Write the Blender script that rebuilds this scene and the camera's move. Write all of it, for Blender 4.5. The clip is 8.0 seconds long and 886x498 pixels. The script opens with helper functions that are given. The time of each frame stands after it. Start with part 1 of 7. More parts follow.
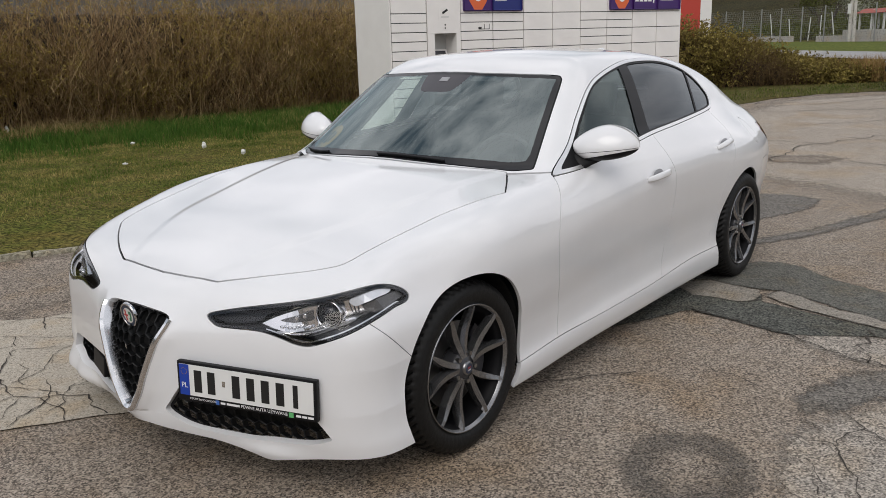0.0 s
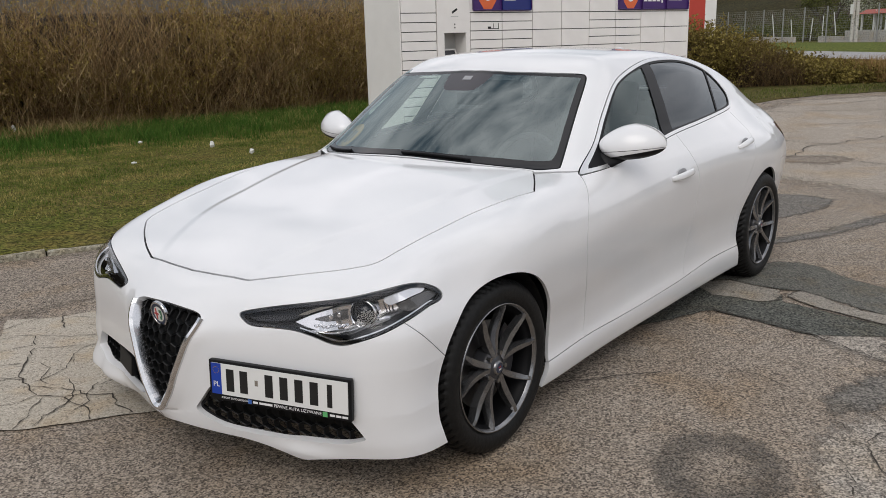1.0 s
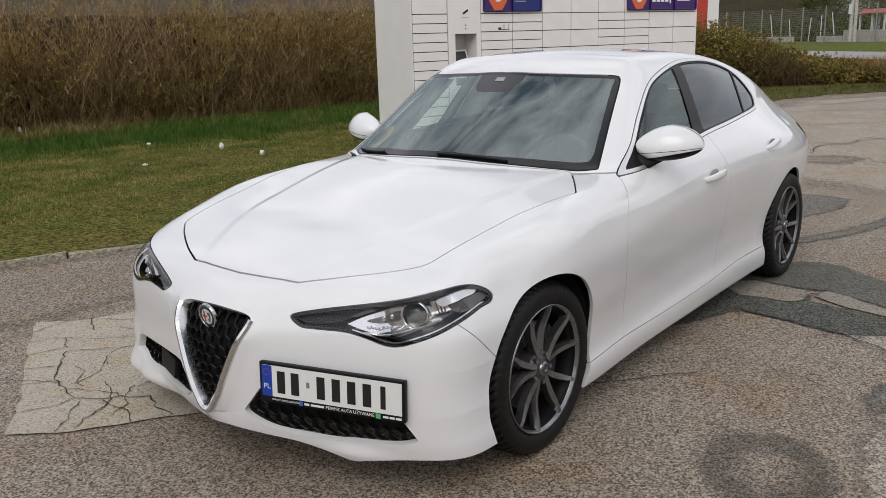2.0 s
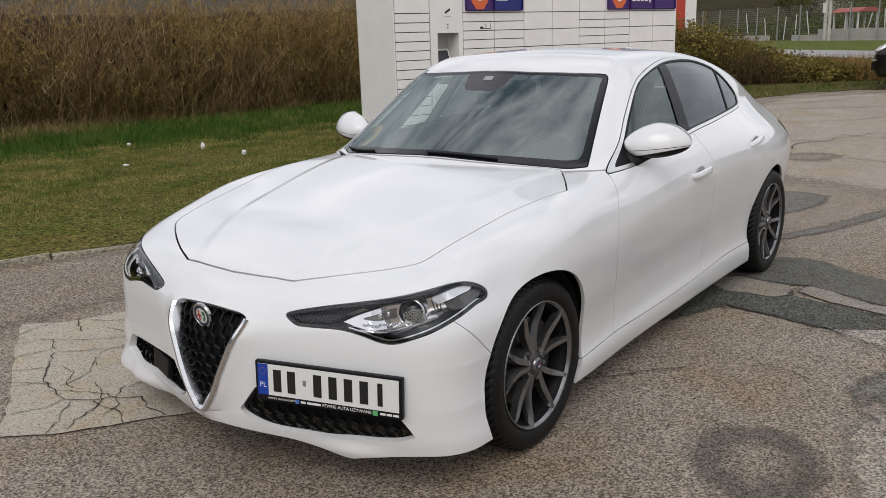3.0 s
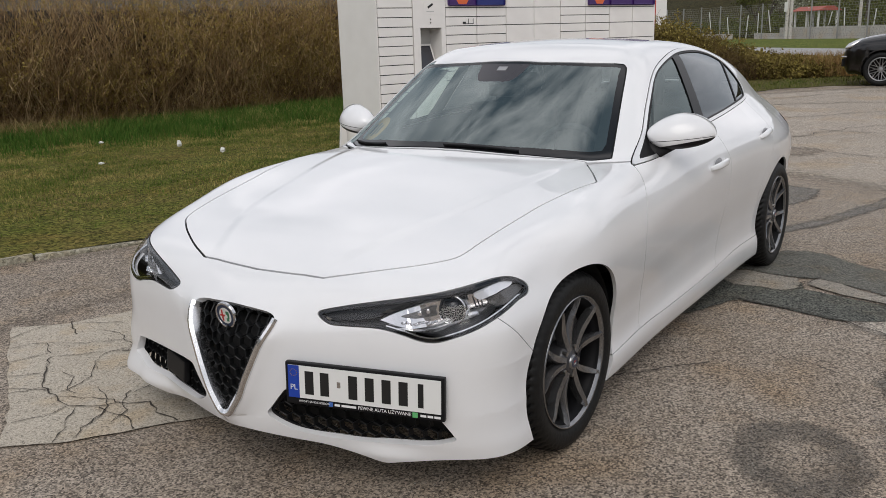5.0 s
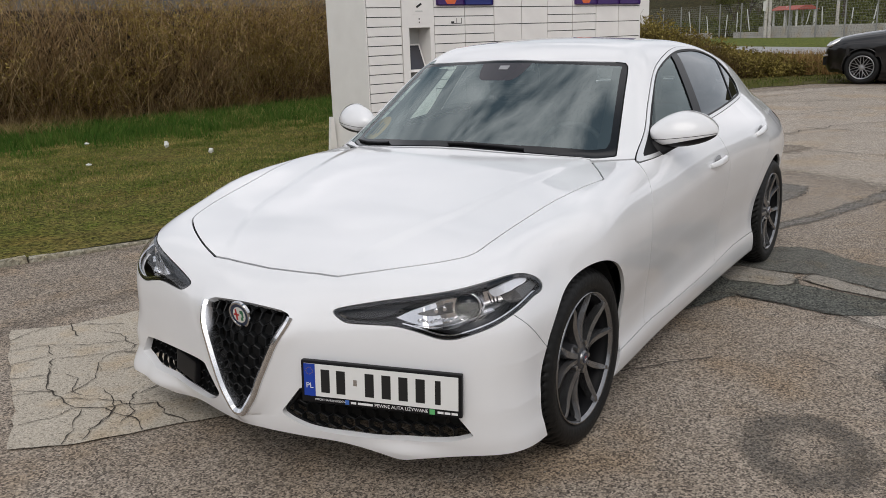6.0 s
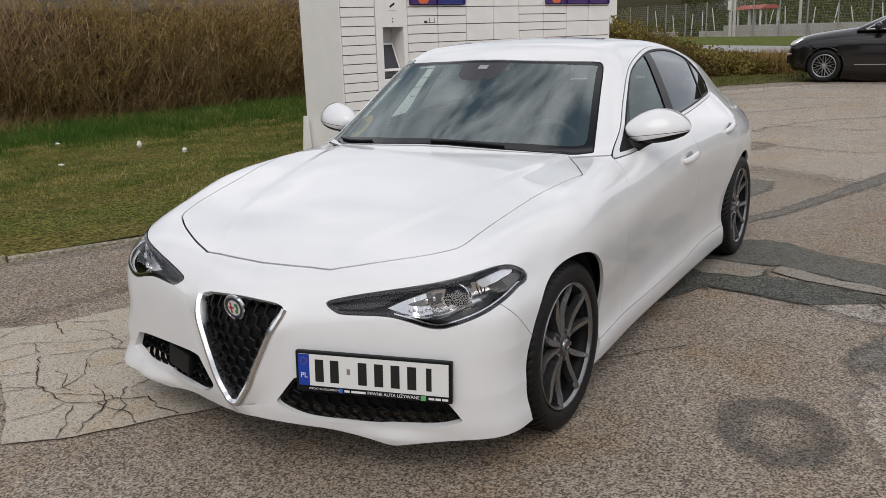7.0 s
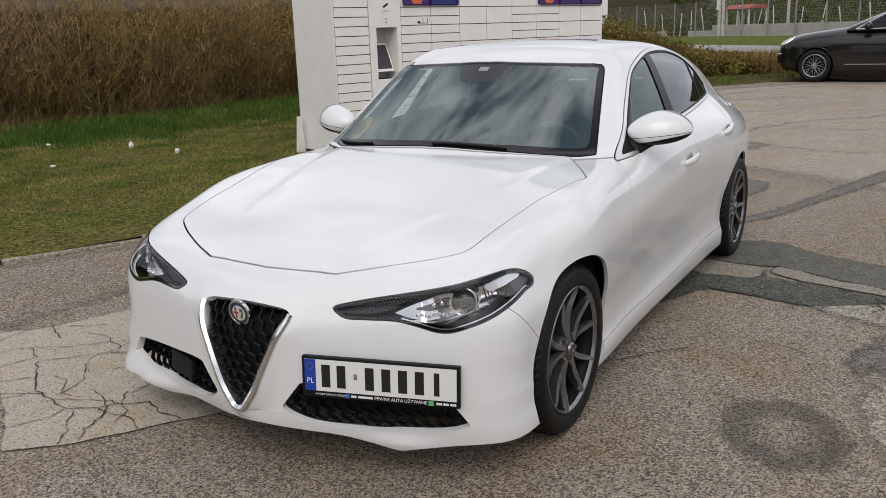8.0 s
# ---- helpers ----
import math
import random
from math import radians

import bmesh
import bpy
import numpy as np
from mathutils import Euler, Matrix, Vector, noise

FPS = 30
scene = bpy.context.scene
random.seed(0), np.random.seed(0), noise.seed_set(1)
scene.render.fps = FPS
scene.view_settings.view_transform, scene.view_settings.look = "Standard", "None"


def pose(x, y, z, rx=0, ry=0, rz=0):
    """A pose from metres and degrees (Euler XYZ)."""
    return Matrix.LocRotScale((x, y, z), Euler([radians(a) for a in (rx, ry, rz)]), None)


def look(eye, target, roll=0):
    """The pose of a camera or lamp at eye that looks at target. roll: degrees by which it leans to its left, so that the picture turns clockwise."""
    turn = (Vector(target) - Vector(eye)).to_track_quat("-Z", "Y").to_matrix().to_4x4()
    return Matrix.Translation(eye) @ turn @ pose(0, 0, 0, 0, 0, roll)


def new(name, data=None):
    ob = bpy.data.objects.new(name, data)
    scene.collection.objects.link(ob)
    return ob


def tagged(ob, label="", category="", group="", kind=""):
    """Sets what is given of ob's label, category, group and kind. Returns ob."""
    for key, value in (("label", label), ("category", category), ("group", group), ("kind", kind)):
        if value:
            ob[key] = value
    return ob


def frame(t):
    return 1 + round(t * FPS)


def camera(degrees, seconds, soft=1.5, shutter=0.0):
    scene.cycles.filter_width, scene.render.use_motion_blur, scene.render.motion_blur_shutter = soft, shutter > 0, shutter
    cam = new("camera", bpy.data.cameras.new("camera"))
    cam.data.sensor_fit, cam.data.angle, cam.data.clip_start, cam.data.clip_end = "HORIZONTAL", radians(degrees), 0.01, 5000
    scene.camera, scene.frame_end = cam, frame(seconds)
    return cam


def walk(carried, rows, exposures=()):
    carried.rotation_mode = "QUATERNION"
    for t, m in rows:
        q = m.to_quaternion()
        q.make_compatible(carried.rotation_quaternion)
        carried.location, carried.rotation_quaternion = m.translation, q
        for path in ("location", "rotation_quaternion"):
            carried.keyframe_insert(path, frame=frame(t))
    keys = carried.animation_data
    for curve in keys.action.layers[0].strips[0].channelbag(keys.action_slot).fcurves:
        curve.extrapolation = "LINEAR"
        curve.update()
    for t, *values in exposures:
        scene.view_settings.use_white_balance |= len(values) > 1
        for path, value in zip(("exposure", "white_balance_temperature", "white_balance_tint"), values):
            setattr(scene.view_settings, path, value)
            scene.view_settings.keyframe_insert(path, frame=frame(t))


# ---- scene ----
cam = camera(55.5, 8.0, soft=0.7)
PATH = [
    (0, (2.618, -2.3, 1.505), (1.402, -0.789, 1.019), -1.7),
    (0.5, (2.591, -2.306, 1.499), (1.375, -0.794, 1.013), -1.7),
    (1, (2.524, -2.36, 1.501), (1.307, -0.849, 1.015), -1.6),
    (1.5, (2.44, -2.432, 1.51), (1.221, -0.922, 1.025), -1.7),
    (3, (2.362, -2.521, 1.512), (1.188, -0.977, 1.024), -1.8),
    (3.5, (2.34, -2.556, 1.502), (1.193, -0.992, 1.011), -1.8),
    (4, (2.28, -2.566, 1.5), (1.152, -0.989, 1.008), -1.7),
    (4.5, (2.188, -2.562, 1.475), (1.07, -0.978, 0.982), -1.7),
    (6, (2.029, -2.642, 1.476), (0.956, -1.028, 0.981), -1.9),
    (6.5, (2.038, -2.711, 1.49), (0.996, -1.078, 0.992), -1.9),
    (7, (2.037, -2.767, 1.486), (1.024, -1.116, 0.986), -1.9),
    (7.5, (2.003, -2.784, 1.491), (1.008, -1.123, 0.99), -1.9),
    (8, (1.98, -2.781, 1.499), (0.988, -1.118, 0.997), -1.9),
]
walk(cam, [(t, look(eye, target, roll)) for t, eye, target, roll in PATH])

# ---- sky and sun ----
world = bpy.data.worlds.new("sky")
world.use_nodes = True
scene.world = world
wt = world.node_tree
wt.nodes.clear()
w_out = wt.nodes.new("ShaderNodeOutputWorld")
w_bg = wt.nodes.new("ShaderNodeBackground")
w_sky = wt.nodes.new("ShaderNodeTexSky")
w_sky.sky_type = "NISHITA"
w_sky.sun_disc = False
w_sky.sun_elevation = radians(48)
w_sky.sun_rotation = radians(153)
w_sky.dust_density = 2.5
w_geo = wt.nodes.new("ShaderNodeTexCoord")
w_map = wt.nodes.new("ShaderNodeMapping")
w_map.inputs["Scale"].default_value = (1.0, 2.2, 1.6)
w_map.inputs["Rotation"].default_value = (0.5, 0.35, 2.2)
w_noise = wt.nodes.new("ShaderNodeTexNoise")
w_noise.inputs["Scale"].default_value = 2.7
w_noise.inputs["Detail"].default_value = 7
w_noise.inputs["Roughness"].default_value = 0.55
w_noise.inputs["Distortion"].default_value = 0.5
w_ramp = wt.nodes.new("ShaderNodeValToRGB")
w_ramp.color_ramp.elements[0].position = 0.41
w_ramp.color_ramp.elements[0].color = (2.9, 3.7, 4.5, 1)
w_ramp.color_ramp.elements[1].position = 0.60
w_ramp.color_ramp.elements[1].color = (16.4, 16.0, 16.5, 1)
w_mix = wt.nodes.new("ShaderNodeMixRGB")
w_mix.inputs["Fac"].default_value = 0.86
wt.links.new(w_geo.outputs["Generated"], w_map.inputs["Vector"])
wt.links.new(w_map.outputs["Vector"], w_noise.inputs["Vector"])
# the cloud thickens to an even grey-white veil lower down
w_sep = wt.nodes.new("ShaderNodeSeparateXYZ")
w_low = wt.nodes.new("ShaderNodeMapRange")
w_low.inputs["From Min"].default_value = .86
w_low.inputs["From Max"].default_value = .45
w_low.inputs["To Min"].default_value = 0
w_low.inputs["To Max"].default_value = .5
w_veil = wt.nodes.new("ShaderNodeMixRGB")
w_veil.inputs["Color2"].default_value = (.522, .522, .522, 1)
wt.links.new(w_geo.outputs["Generated"], w_sep.inputs[0])
wt.links.new(w_sep.outputs["Z"], w_low.inputs["Value"])
wt.links.new(w_low.outputs["Result"], w_veil.inputs["Fac"])
wt.links.new(w_noise.outputs["Fac"], w_veil.inputs["Color1"])
wt.links.new(w_veil.outputs["Color"], w_ramp.inputs["Fac"])
wt.links.new(w_sky.outputs["Color"], w_mix.inputs["Color1"])
wt.links.new(w_ramp.outputs["Color"], w_mix.inputs["Color2"])
wt.links.new(w_mix.outputs["Color"], w_bg.inputs["Color"])
w_bg.inputs["Strength"].default_value = 0.080
wt.links.new(w_bg.outputs["Background"], w_out.inputs["Surface"])

sun = new("sun", bpy.data.lights.new("sun", "SUN"))
sun.data.energy = 1.0
sun.data.angle = radians(40)
sun.data.color = (1.0, 0.96, 0.9)
sun.matrix_world = look((3.2, -4.7, 6.8), (0, 1.5, 0))
scene.view_settings.exposure = 0.0


# ---- materials ----
def material(name, colour, rough=0.5, metal=0.0, **more):
    """A principled material; more: other inputs by their names with _ for space."""
    m = bpy.data.materials.new(name)
    m.use_nodes = True
    b = m.node_tree.nodes["Principled BSDF"]
    b.inputs["Base Color"].default_value = (*colour, 1)
    b.inputs["Roughness"].default_value = rough
    b.inputs["Metallic"].default_value = metal
    for key, value in more.items():
        b.inputs[key.replace("_", " ")].default_value = value
    return m


def node(m, kind, **values):
    n = m.node_tree.nodes.new(kind)
    for key, value in values.items():
        n.inputs[key.replace("_", " ")].default_value = value
    return n


def link(m, a, out, b, into):
    m.node_tree.links.new(a.outputs[out], b.inputs[into])


def ramp(m, stops):
    n = m.node_tree.nodes.new("ShaderNodeValToRGB")
    e = n.color_ramp.elements
    e[0].position, e[0].color = stops[0][0], (*stops[0][1], 1)
    e[1].position, e[1].color = stops[-1][0], (*stops[-1][1], 1)
    for p, c in stops[1:-1]:
        k = e.new(p)
        k.color = (*c, 1)
    return n


def bsdf(m):
    return m.node_tree.nodes["Principled BSDF"]


def speckle(m, scale, low, high, bump=0.0, detail=6, where="Object", blend=None):
    """Noise-driven colour between low and high, and relief."""
    co = node(m, "ShaderNodeTexCoord")
    n = node(m, "ShaderNodeTexNoise", Scale=scale, Detail=detail, Roughness=0.6)
    link(m, co, where, n, "Vector")
    r = ramp(m, [(0.3, low), (0.7, high)])
    link(m, n, "Fac", r, "Fac")
    link(m, r, "Color", bsdf(m), "Base Color")
    if bump:
        b = node(m, "ShaderNodeBump", Strength=bump, Distance=0.01)
        link(m, n, "Fac", b, "Height")
        link(m, b, "Normal", bsdf(m), "Normal")
    return m


PAINT = material("white_paint", (0.765, 0.783, 0.806), 0.38, Coat_Weight=1.0, Coat_Roughness=0.03)
BLACK = material("black_plastic", (0.007, 0.007, 0.008), 0.48, Specular_IOR_Level=0.22)
GLOSS = material("gloss_black", (0.006, 0.006, 0.007), 0.12)
# near-black for gaps and hollows: their shade is put into the colour
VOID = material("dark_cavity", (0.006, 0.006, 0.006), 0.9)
CHROME = material("chrome", (0.58, 0.58, 0.59), 0.10, 1.0)
SATIN = material("satin_chrome", (0.80, 0.80, 0.81), 0.20, 1.0)
BRIGHT = material("brushed_trim", (.86, .86, .86), .38, .85)
RIM = material("graphite_alloy", (0.19, 0.19, 0.20), 0.22, 0.9)
RUBBER = material("tyre_rubber", (0.011, 0.011, 0.012), 0.68, Specular_IOR_Level=.28)


def glass(name, tint, r0=.04, smooth=0.0, gleam=(1, 1, 1)):
    """Thin glass: seen through with a tint, mirrored by its angle."""
    m = bpy.data.materials.new(name)
    m.use_nodes = True
    m.node_tree.nodes.clear()
    out = node(m, "ShaderNodeOutputMaterial")
    mix = node(m, "ShaderNodeMixShader")
    clear = node(m, "ShaderNodeBsdfTransparent", Color=(*tint, 1))
    gloss = node(m, "ShaderNodeBsdfGlossy", Roughness=smooth, Color=(*gleam, 1))
    # Schlick's rise of the mirrored share with the angle, the same from both sides
    lw = node(m, "ShaderNodeLayerWeight", Blend=.5)
    five = node(m, "ShaderNodeMath")
    five.operation = "POWER"
    five.inputs[1].default_value = 5
    share = node(m, "ShaderNodeMath")
    share.operation = "MULTIPLY_ADD"
    share.inputs[1].default_value, share.inputs[2].default_value = 1 - r0, r0
    link(m, lw, "Facing", five, 0)
    link(m, five, "Value", share, 0)
    link(m, share, "Value", mix, "Fac")
    m.node_tree.links.new(clear.outputs[0], mix.inputs[1])
    m.node_tree.links.new(gloss.outputs[0], mix.inputs[2])
    link(m, mix, "Shader", out, "Surface")
    return m


GLASS = glass("windscreen_glass", (.74, .82, .79), .21, 0.0, (.86, .98, .97))
SIDEGLASS = glass("side_glass", (.72, .82, .79), .078, 0.0, (.86, .98, .97))
PRIVACY = glass("tinted_glass", (.10, .11, .12), .050, 0.0, (.92, .97, 1))
LENS = glass("lamp_cover", (.97, .97, .98), .03)
TAIL_RED = material("tail_lamp_red", (.16, .01, .012), .08, Coat_Weight=1.0)
BADGE_DARK = material("badge_dark_blue", (.02, .03, .06), .3)
BADGE_PALE = material("badge_pale", (.62, .62, .58), .3)
BADGE_RED = material("badge_red", (.45, .03, .03), .35)
BADGE_GREEN = material("badge_green", (.04, .16, .08), .35)
LAMPGREY = material("lamp_housing", (.055, .055, .060), .30, .3)
LAMPWING = material("smoked_trim", (.020, .021, .025), .45, Specular_IOR_Level=.3)
CRYSTAL = material("faceted_plastic", (.75, .76, .78), .08, .8)
BULB = material("projector_glass", (.012, .013, .016), .06, 0.0, Specular_IOR_Level=.5)
CHROMEDULL = material("dull_chrome", (.66, .66, .655), .24, 1.0)
SILVER = material("lamp_silver", (.78, .78, .79), .16, 1.0)
AMBER = material("indicator_grey", (.12, .117, .115), .22, .4)
HONEY = material("grille_black", (.008, .0085, .009), .36, Specular_IOR_Level=.25)
PATCHBLACK = material("screen_patch", (.035, .031, .036), .20, Specular_IOR_Level=.6)
PILLARBLACK = material("pillar_black", (.006, .006, .007), .30, Specular_IOR_Level=.10)
LIGHTBAR = material("light_guide", (.72, .74, .78), .15, 0.1, Coat_Weight=.6)
DASH = speckle(material("dash_plastic", (.02, .02, .02), .65), 300, (.012, .012, .013), (.022, .022, .024))
SEAT = speckle(material("seat_cloth", (.02, .02, .02), .85), 220, (.014, .014, .016), (.03, .03, .033))
PLATEWHITE = material("plate_white", (.78, .78, .76), .35)
PLATEBLUE = material("plate_blue", (.01, .05, .36), .35)
INK = material("black_print", (.01, .01, .01), .5)
PRINT = material("white_print", (.8, .8, .8), .5)
YELLOW = material("yellow_sheet", (.34, .20, .015), .5)
GREENPRINT = material("green_print", (.12, .45, .16), .5)
BLUEPRINT = material("blue_print", (.05, .14, .45), .5)
# grey with the handle recess's shade put in; also the sensor window's colour
RECESS = material("handle_recess", (.30, .30, .31), .4, Coat_Weight=.4)
STEEL = material("brake_steel", (.32, .31, .30), .35, 1.0)

# fine dust and uneven gloss on the paint
co = node(PAINT, "ShaderNodeTexCoord")
n1 = node(PAINT, "ShaderNodeTexNoise", Scale=3.0, Detail=5)
link(PAINT, co, "Object", n1, "Vector")
r1 = ramp(PAINT, [(.3, (.80, .80, .81)), (.7, (.835, .835, .84))])
link(PAINT, n1, "Fac", r1, "Fac")
link(PAINT, r1, "Color", bsdf(PAINT), "Base Color")
n2 = node(PAINT, "ShaderNodeTexNoise", Scale=900.0, Detail=2)
link(PAINT, co, "Object", n2, "Vector")
b1 = node(PAINT, "ShaderNodeBump", Strength=0.012, Distance=0.001)
link(PAINT, n2, "Fac", b1, "Height")
link(PAINT, b1, "Normal", bsdf(PAINT), "Normal")
# tyre: dusty and slightly brown at two scales
speckle(RUBBER, 60, (.003, .003, .003), (.009, .0088, .0085), .25)
bsdf(RUBBER).inputs["Specular IOR Level"].default_value = .30
bsdf(RUBBER).inputs["Roughness"].default_value = .58
speckle(RIM, 40, (.23, .23, .236), (.29, .29, .296))
bsdf(RIM).inputs["Roughness"].default_value = .24
DISCSTEEL = material("brake_disc_steel", (.09, .088, .085), .38, .8)
# near-black wheel barrel: the shade behind the spokes is put into its colour
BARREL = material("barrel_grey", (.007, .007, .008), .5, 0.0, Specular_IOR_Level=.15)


# ---- building helpers ----
def part(name, bm, mat, parent=None, label="", smooth=False):
    me = bpy.data.meshes.new(name)
    bm.to_mesh(me)
    bm.free()
    if smooth:
        me.polygons.foreach_set("use_smooth", [True] * len(me.polygons))
    me.materials.append(mat)
    ob = new(name, me)
    if parent:
        ob.parent = parent
    return tagged(ob, label)


def box(bm, x0, x1, y0, y1, z0, z1, m=None, bevel=0.0):
    c = bmesh.ops.create_cube(bm, size=1)["verts"]
    t = Matrix.Translation(((x0 + x1) / 2, (y0 + y1) / 2, (z0 + z1) / 2)) @ Matrix.Diagonal((x1 - x0, y1 - y0, z1 - z0, 1))
    bmesh.ops.transform(bm, matrix=(m @ t) if m else t, verts=c)
    if bevel:
        es = list({e for v in c for e in v.link_edges})
        bmesh.ops.bevel(bm, geom=es, offset=bevel, segments=2, affect="EDGES", profile=0.7)
    return bm


def solid_box(*a, **k):
    return box(bmesh.new(), *a, **k)


def thing(name, at, label, category, group="", kind=""):
    ob = new(name)
    ob.matrix_world = at
    return tagged(ob, label, category, group, kind)


def lathe(profile, n, axis="x"):
    """A surface of revolution round the x axis from (radius, x) pairs."""
    bm = bmesh.new()
    rings = []
    for r, h in profile:
        rings.append([bm.verts.new((h, r * math.cos(a), r * math.sin(a))) for a in (2 * math.pi * i / n for i in range(n))])
    for p, q in zip(rings, rings[1:]):
        for i in range(n):
            bm.faces.new((p[i], p[(i + 1) % n], q[(i + 1) % n], q[i]))
    return bm


# ---- the car's form ----
def curve(*kv):
    """Smooth curve through knots given as t, value, t, value, ..."""
    k = np.array(kv, float).reshape(-1, 2)
    t, v = k[:, 0], k[:, 1]
    d = np.diff(v) / np.diff(t)
    m = np.empty(len(t))
    m[0], m[-1] = d[0], d[-1]
    h = np.diff(t)
    m[1:-1] = (d[:-1] * h[1:] + d[1:] * h[:-1]) / (h[1:] + h[:-1])

    def at(x):
        x = np.clip(x, t[0], t[-1])
        i = np.clip(np.searchsorted(t, x) - 1, 0, len(t) - 2)
        hh = t[i + 1] - t[i]
        u = (x - t[i]) / hh
        return ((2*u**3 - 3*u**2 + 1) * v[i] + (u**3 - 2*u**2 + u) * hh * m[i]
                + (3*u**2 - 2*u**3) * v[i + 1] + (u**3 - u**2) * hh * m[i + 1])
    return at

def smax(a, b, k):
    h = np.maximum(k - np.abs(a - b), 0) / k
    return np.maximum(a, b) + h * h * k / 4

def smin(a, b, k):
    return -smax(-a, -b, k)

HALF = curve(-0.8, .885, -0.3, .920, 0, .938, 0.35, .934, 0.8, .918, 1.6, .917, 2.2, .920, 2.75, .925, 3.2, .884, 3.5, .822, 3.85, .73)
INSET = curve(.06, .15, .10, .09, .13, .055, .165, .042, .215, .038, .26, .050, .35, .048, .5, .017, .64, 0, .72, .003, .80, .025, .88, .062, .95, .10, 1.05, .17)
HOODZ = curve(-.85, .56, -.62, .722, -.4, .80, 0, .880, .3, .928, .5, .953, .62, .962, .75, .972, .95, 1.02, 1.2, 1.07, 1.8, 1.10, 2.4, 1.10, 2.7, 1.065, 3.0, 1.02, 3.3, .997, 3.7, .985, 3.85, .975)
LOWIN = curve(-.5, .35, -.3, .4, 0, 1, .5, 1)
NOSE = curve(.08, .07, .14, .035, .2, .015, .3, .0, .45, -.005, .6, .01, .72, .06, .8, .13)
BROW = curve(.48, 0, .58, .012, .68, .05, .78, .07)
FADE = curve(-.6, 1, -.25, 1, .05, 0, .5, 0)
CREST = curve(-.5, .3, -.2, .7, .15, .74, .4, .42, .65, .12, .9, .02, 1.2, 0)
CROWN = curve(-1, .085, 2.2, .085, 2.8, .11, 3.3, .13)
TAIL = curve(.1, .15, .2, .06, .4, 0, .6, 0, .8, .03, .95, .02, 1.05, .0)
BELT = curve(.3, .745, .75, .80, 1.2, .826, 1.8, .826, 2.4, .795, 2.9, .74, 3.3, .66, 3.7, .55)
ROOFZ = curve(.6, 1.30, 1.0, 1.385, 1.2, 1.41, 1.5, 1.434, 1.8, 1.436, 2.2, 1.42, 2.6, 1.372, 3.0, 1.28, 3.4, 1.13, 3.7, .98)

SHRUG = curve(-.2, 0, .3, .006, .75, .006, 1.1, .002, 1.5, 0)
RIDGE = curve(-.7, .19, -.435, .333, -.2, .425, .058, .485, .45, .572, .6, .60)
# the widest line of the flank climbs towards the tail; above it the side leans in to the belt
WAIST = curve(-.9, .64, .1, .645, .6, .68, 1.0, .725, 1.6, .775, 2.3, .785, 2.8, .745, 3.3, .70, 3.9, .68)
LEANIN = curve(-.9, .13, .2, .13, .75, .142, 1.1, .132, 1.6, .125, 2.2, .140, 2.7, .175, 3.1, .19, 3.5, .16, 3.9, .13)
VHALF = curve(.245, .0, .255, .012, .31, .058, .40, .103, .50, .150, .59, .192, .62, .200)
LEDGE = curve(-.05, 1, .02, 1, .045, .35, .075, 0, .12, 0)

def ease(t):
    t = np.clip(t, 0, 1)
    return t * t * (3 - 2 * t)


def lower(x, y, z):
    waist = WAIST(y)
    foot = INSET(np.minimum(.10 + (z - .10) * .54 / (waist - .10), .64)) * (1 - (1 - LOWIN(y)) * np.clip((.58 - z) / .25, 0, 1))
    side = x - HALF(y) + foot + LEANIN(y) * (np.maximum(z - waist, 0) / (1.0 - waist)) ** 2 + BROW(z) * FADE(y) + SHRUG(y) * ease((z - .76) / .20)
    top = z - HOODZ(y) + CROWN(y) * x * x - .042 * CREST(y) * np.exp(-((x - .88) / .23) ** 2)
    fold = np.clip((RIDGE(y) - x) / .032, -1, 1)
    top = top - .0048 * (fold - fold ** 3 / 3) * np.clip((y + .75) / .3, 0, 1) * np.clip((.9 - y) / .3, 0, 1)
    vee = np.where(z > .25, (x - VHALF(z)) * .9, np.hypot(x, z - .25))
    front = -.84 + .31 * np.sqrt(x * x + .0025) + NOSE(z) - y
    front = front - .016 * LEDGE(vee) * np.clip((.66 - z) / .12, 0, 1) + .003
    # the lip's corner flares forward in a small wedge
    front = front - .016 * np.exp(-((x - .55) / .11) ** 2) * ease((.205 - z) / .055)
    back = y - 3.83 + .16 * x * x + TAIL(z)
    f = smax(side, front, .16)
    f = smax(f, back, .25)
    return smax(f, top, .09 + .035 * np.clip((y - 2.5) / .6, 0, 1))

def cabin(x, y, z):
    up = np.maximum(z - .93, -.02)
    side = (x - BELT(y) + .43 * up + .24 * up * up) / 1.1
    roof = z - ROOFZ(y) + .125 * x * x
    screen = (.486 + .55 * x * x + (z - .95) * 1.54 - .12*(z-.95)*(1.31-z) - y) / 1.84
    f = smax(side, roof, .10)
    return smax(smax(f, screen, .06), smax(.80 - z, y - 3.55, .05), .03)

def solid(x, y, z):
    x = np.abs(x)
    return smin(lower(x, y, z), cabin(x, y, z), .014 + .046 * np.clip((y - .60) / .40, 0, 1) + .10 * np.clip((y - 2.4) / .6, 0, 1))

def rays(origin, way, far=2.2, steps=26):
    a = np.zeros(way.shape[:-1]); b = np.full(way.shape[:-1], far)
    for _ in range(steps):
        m = (a + b) / 2
        p = origin + way * m[..., None]
        inside = solid(p[..., 0], p[..., 1], p[..., 2]) < 0
        a = np.where(inside, m, a); b = np.where(inside, b, m)
    return origin + way * ((a + b) / 2)[..., None]


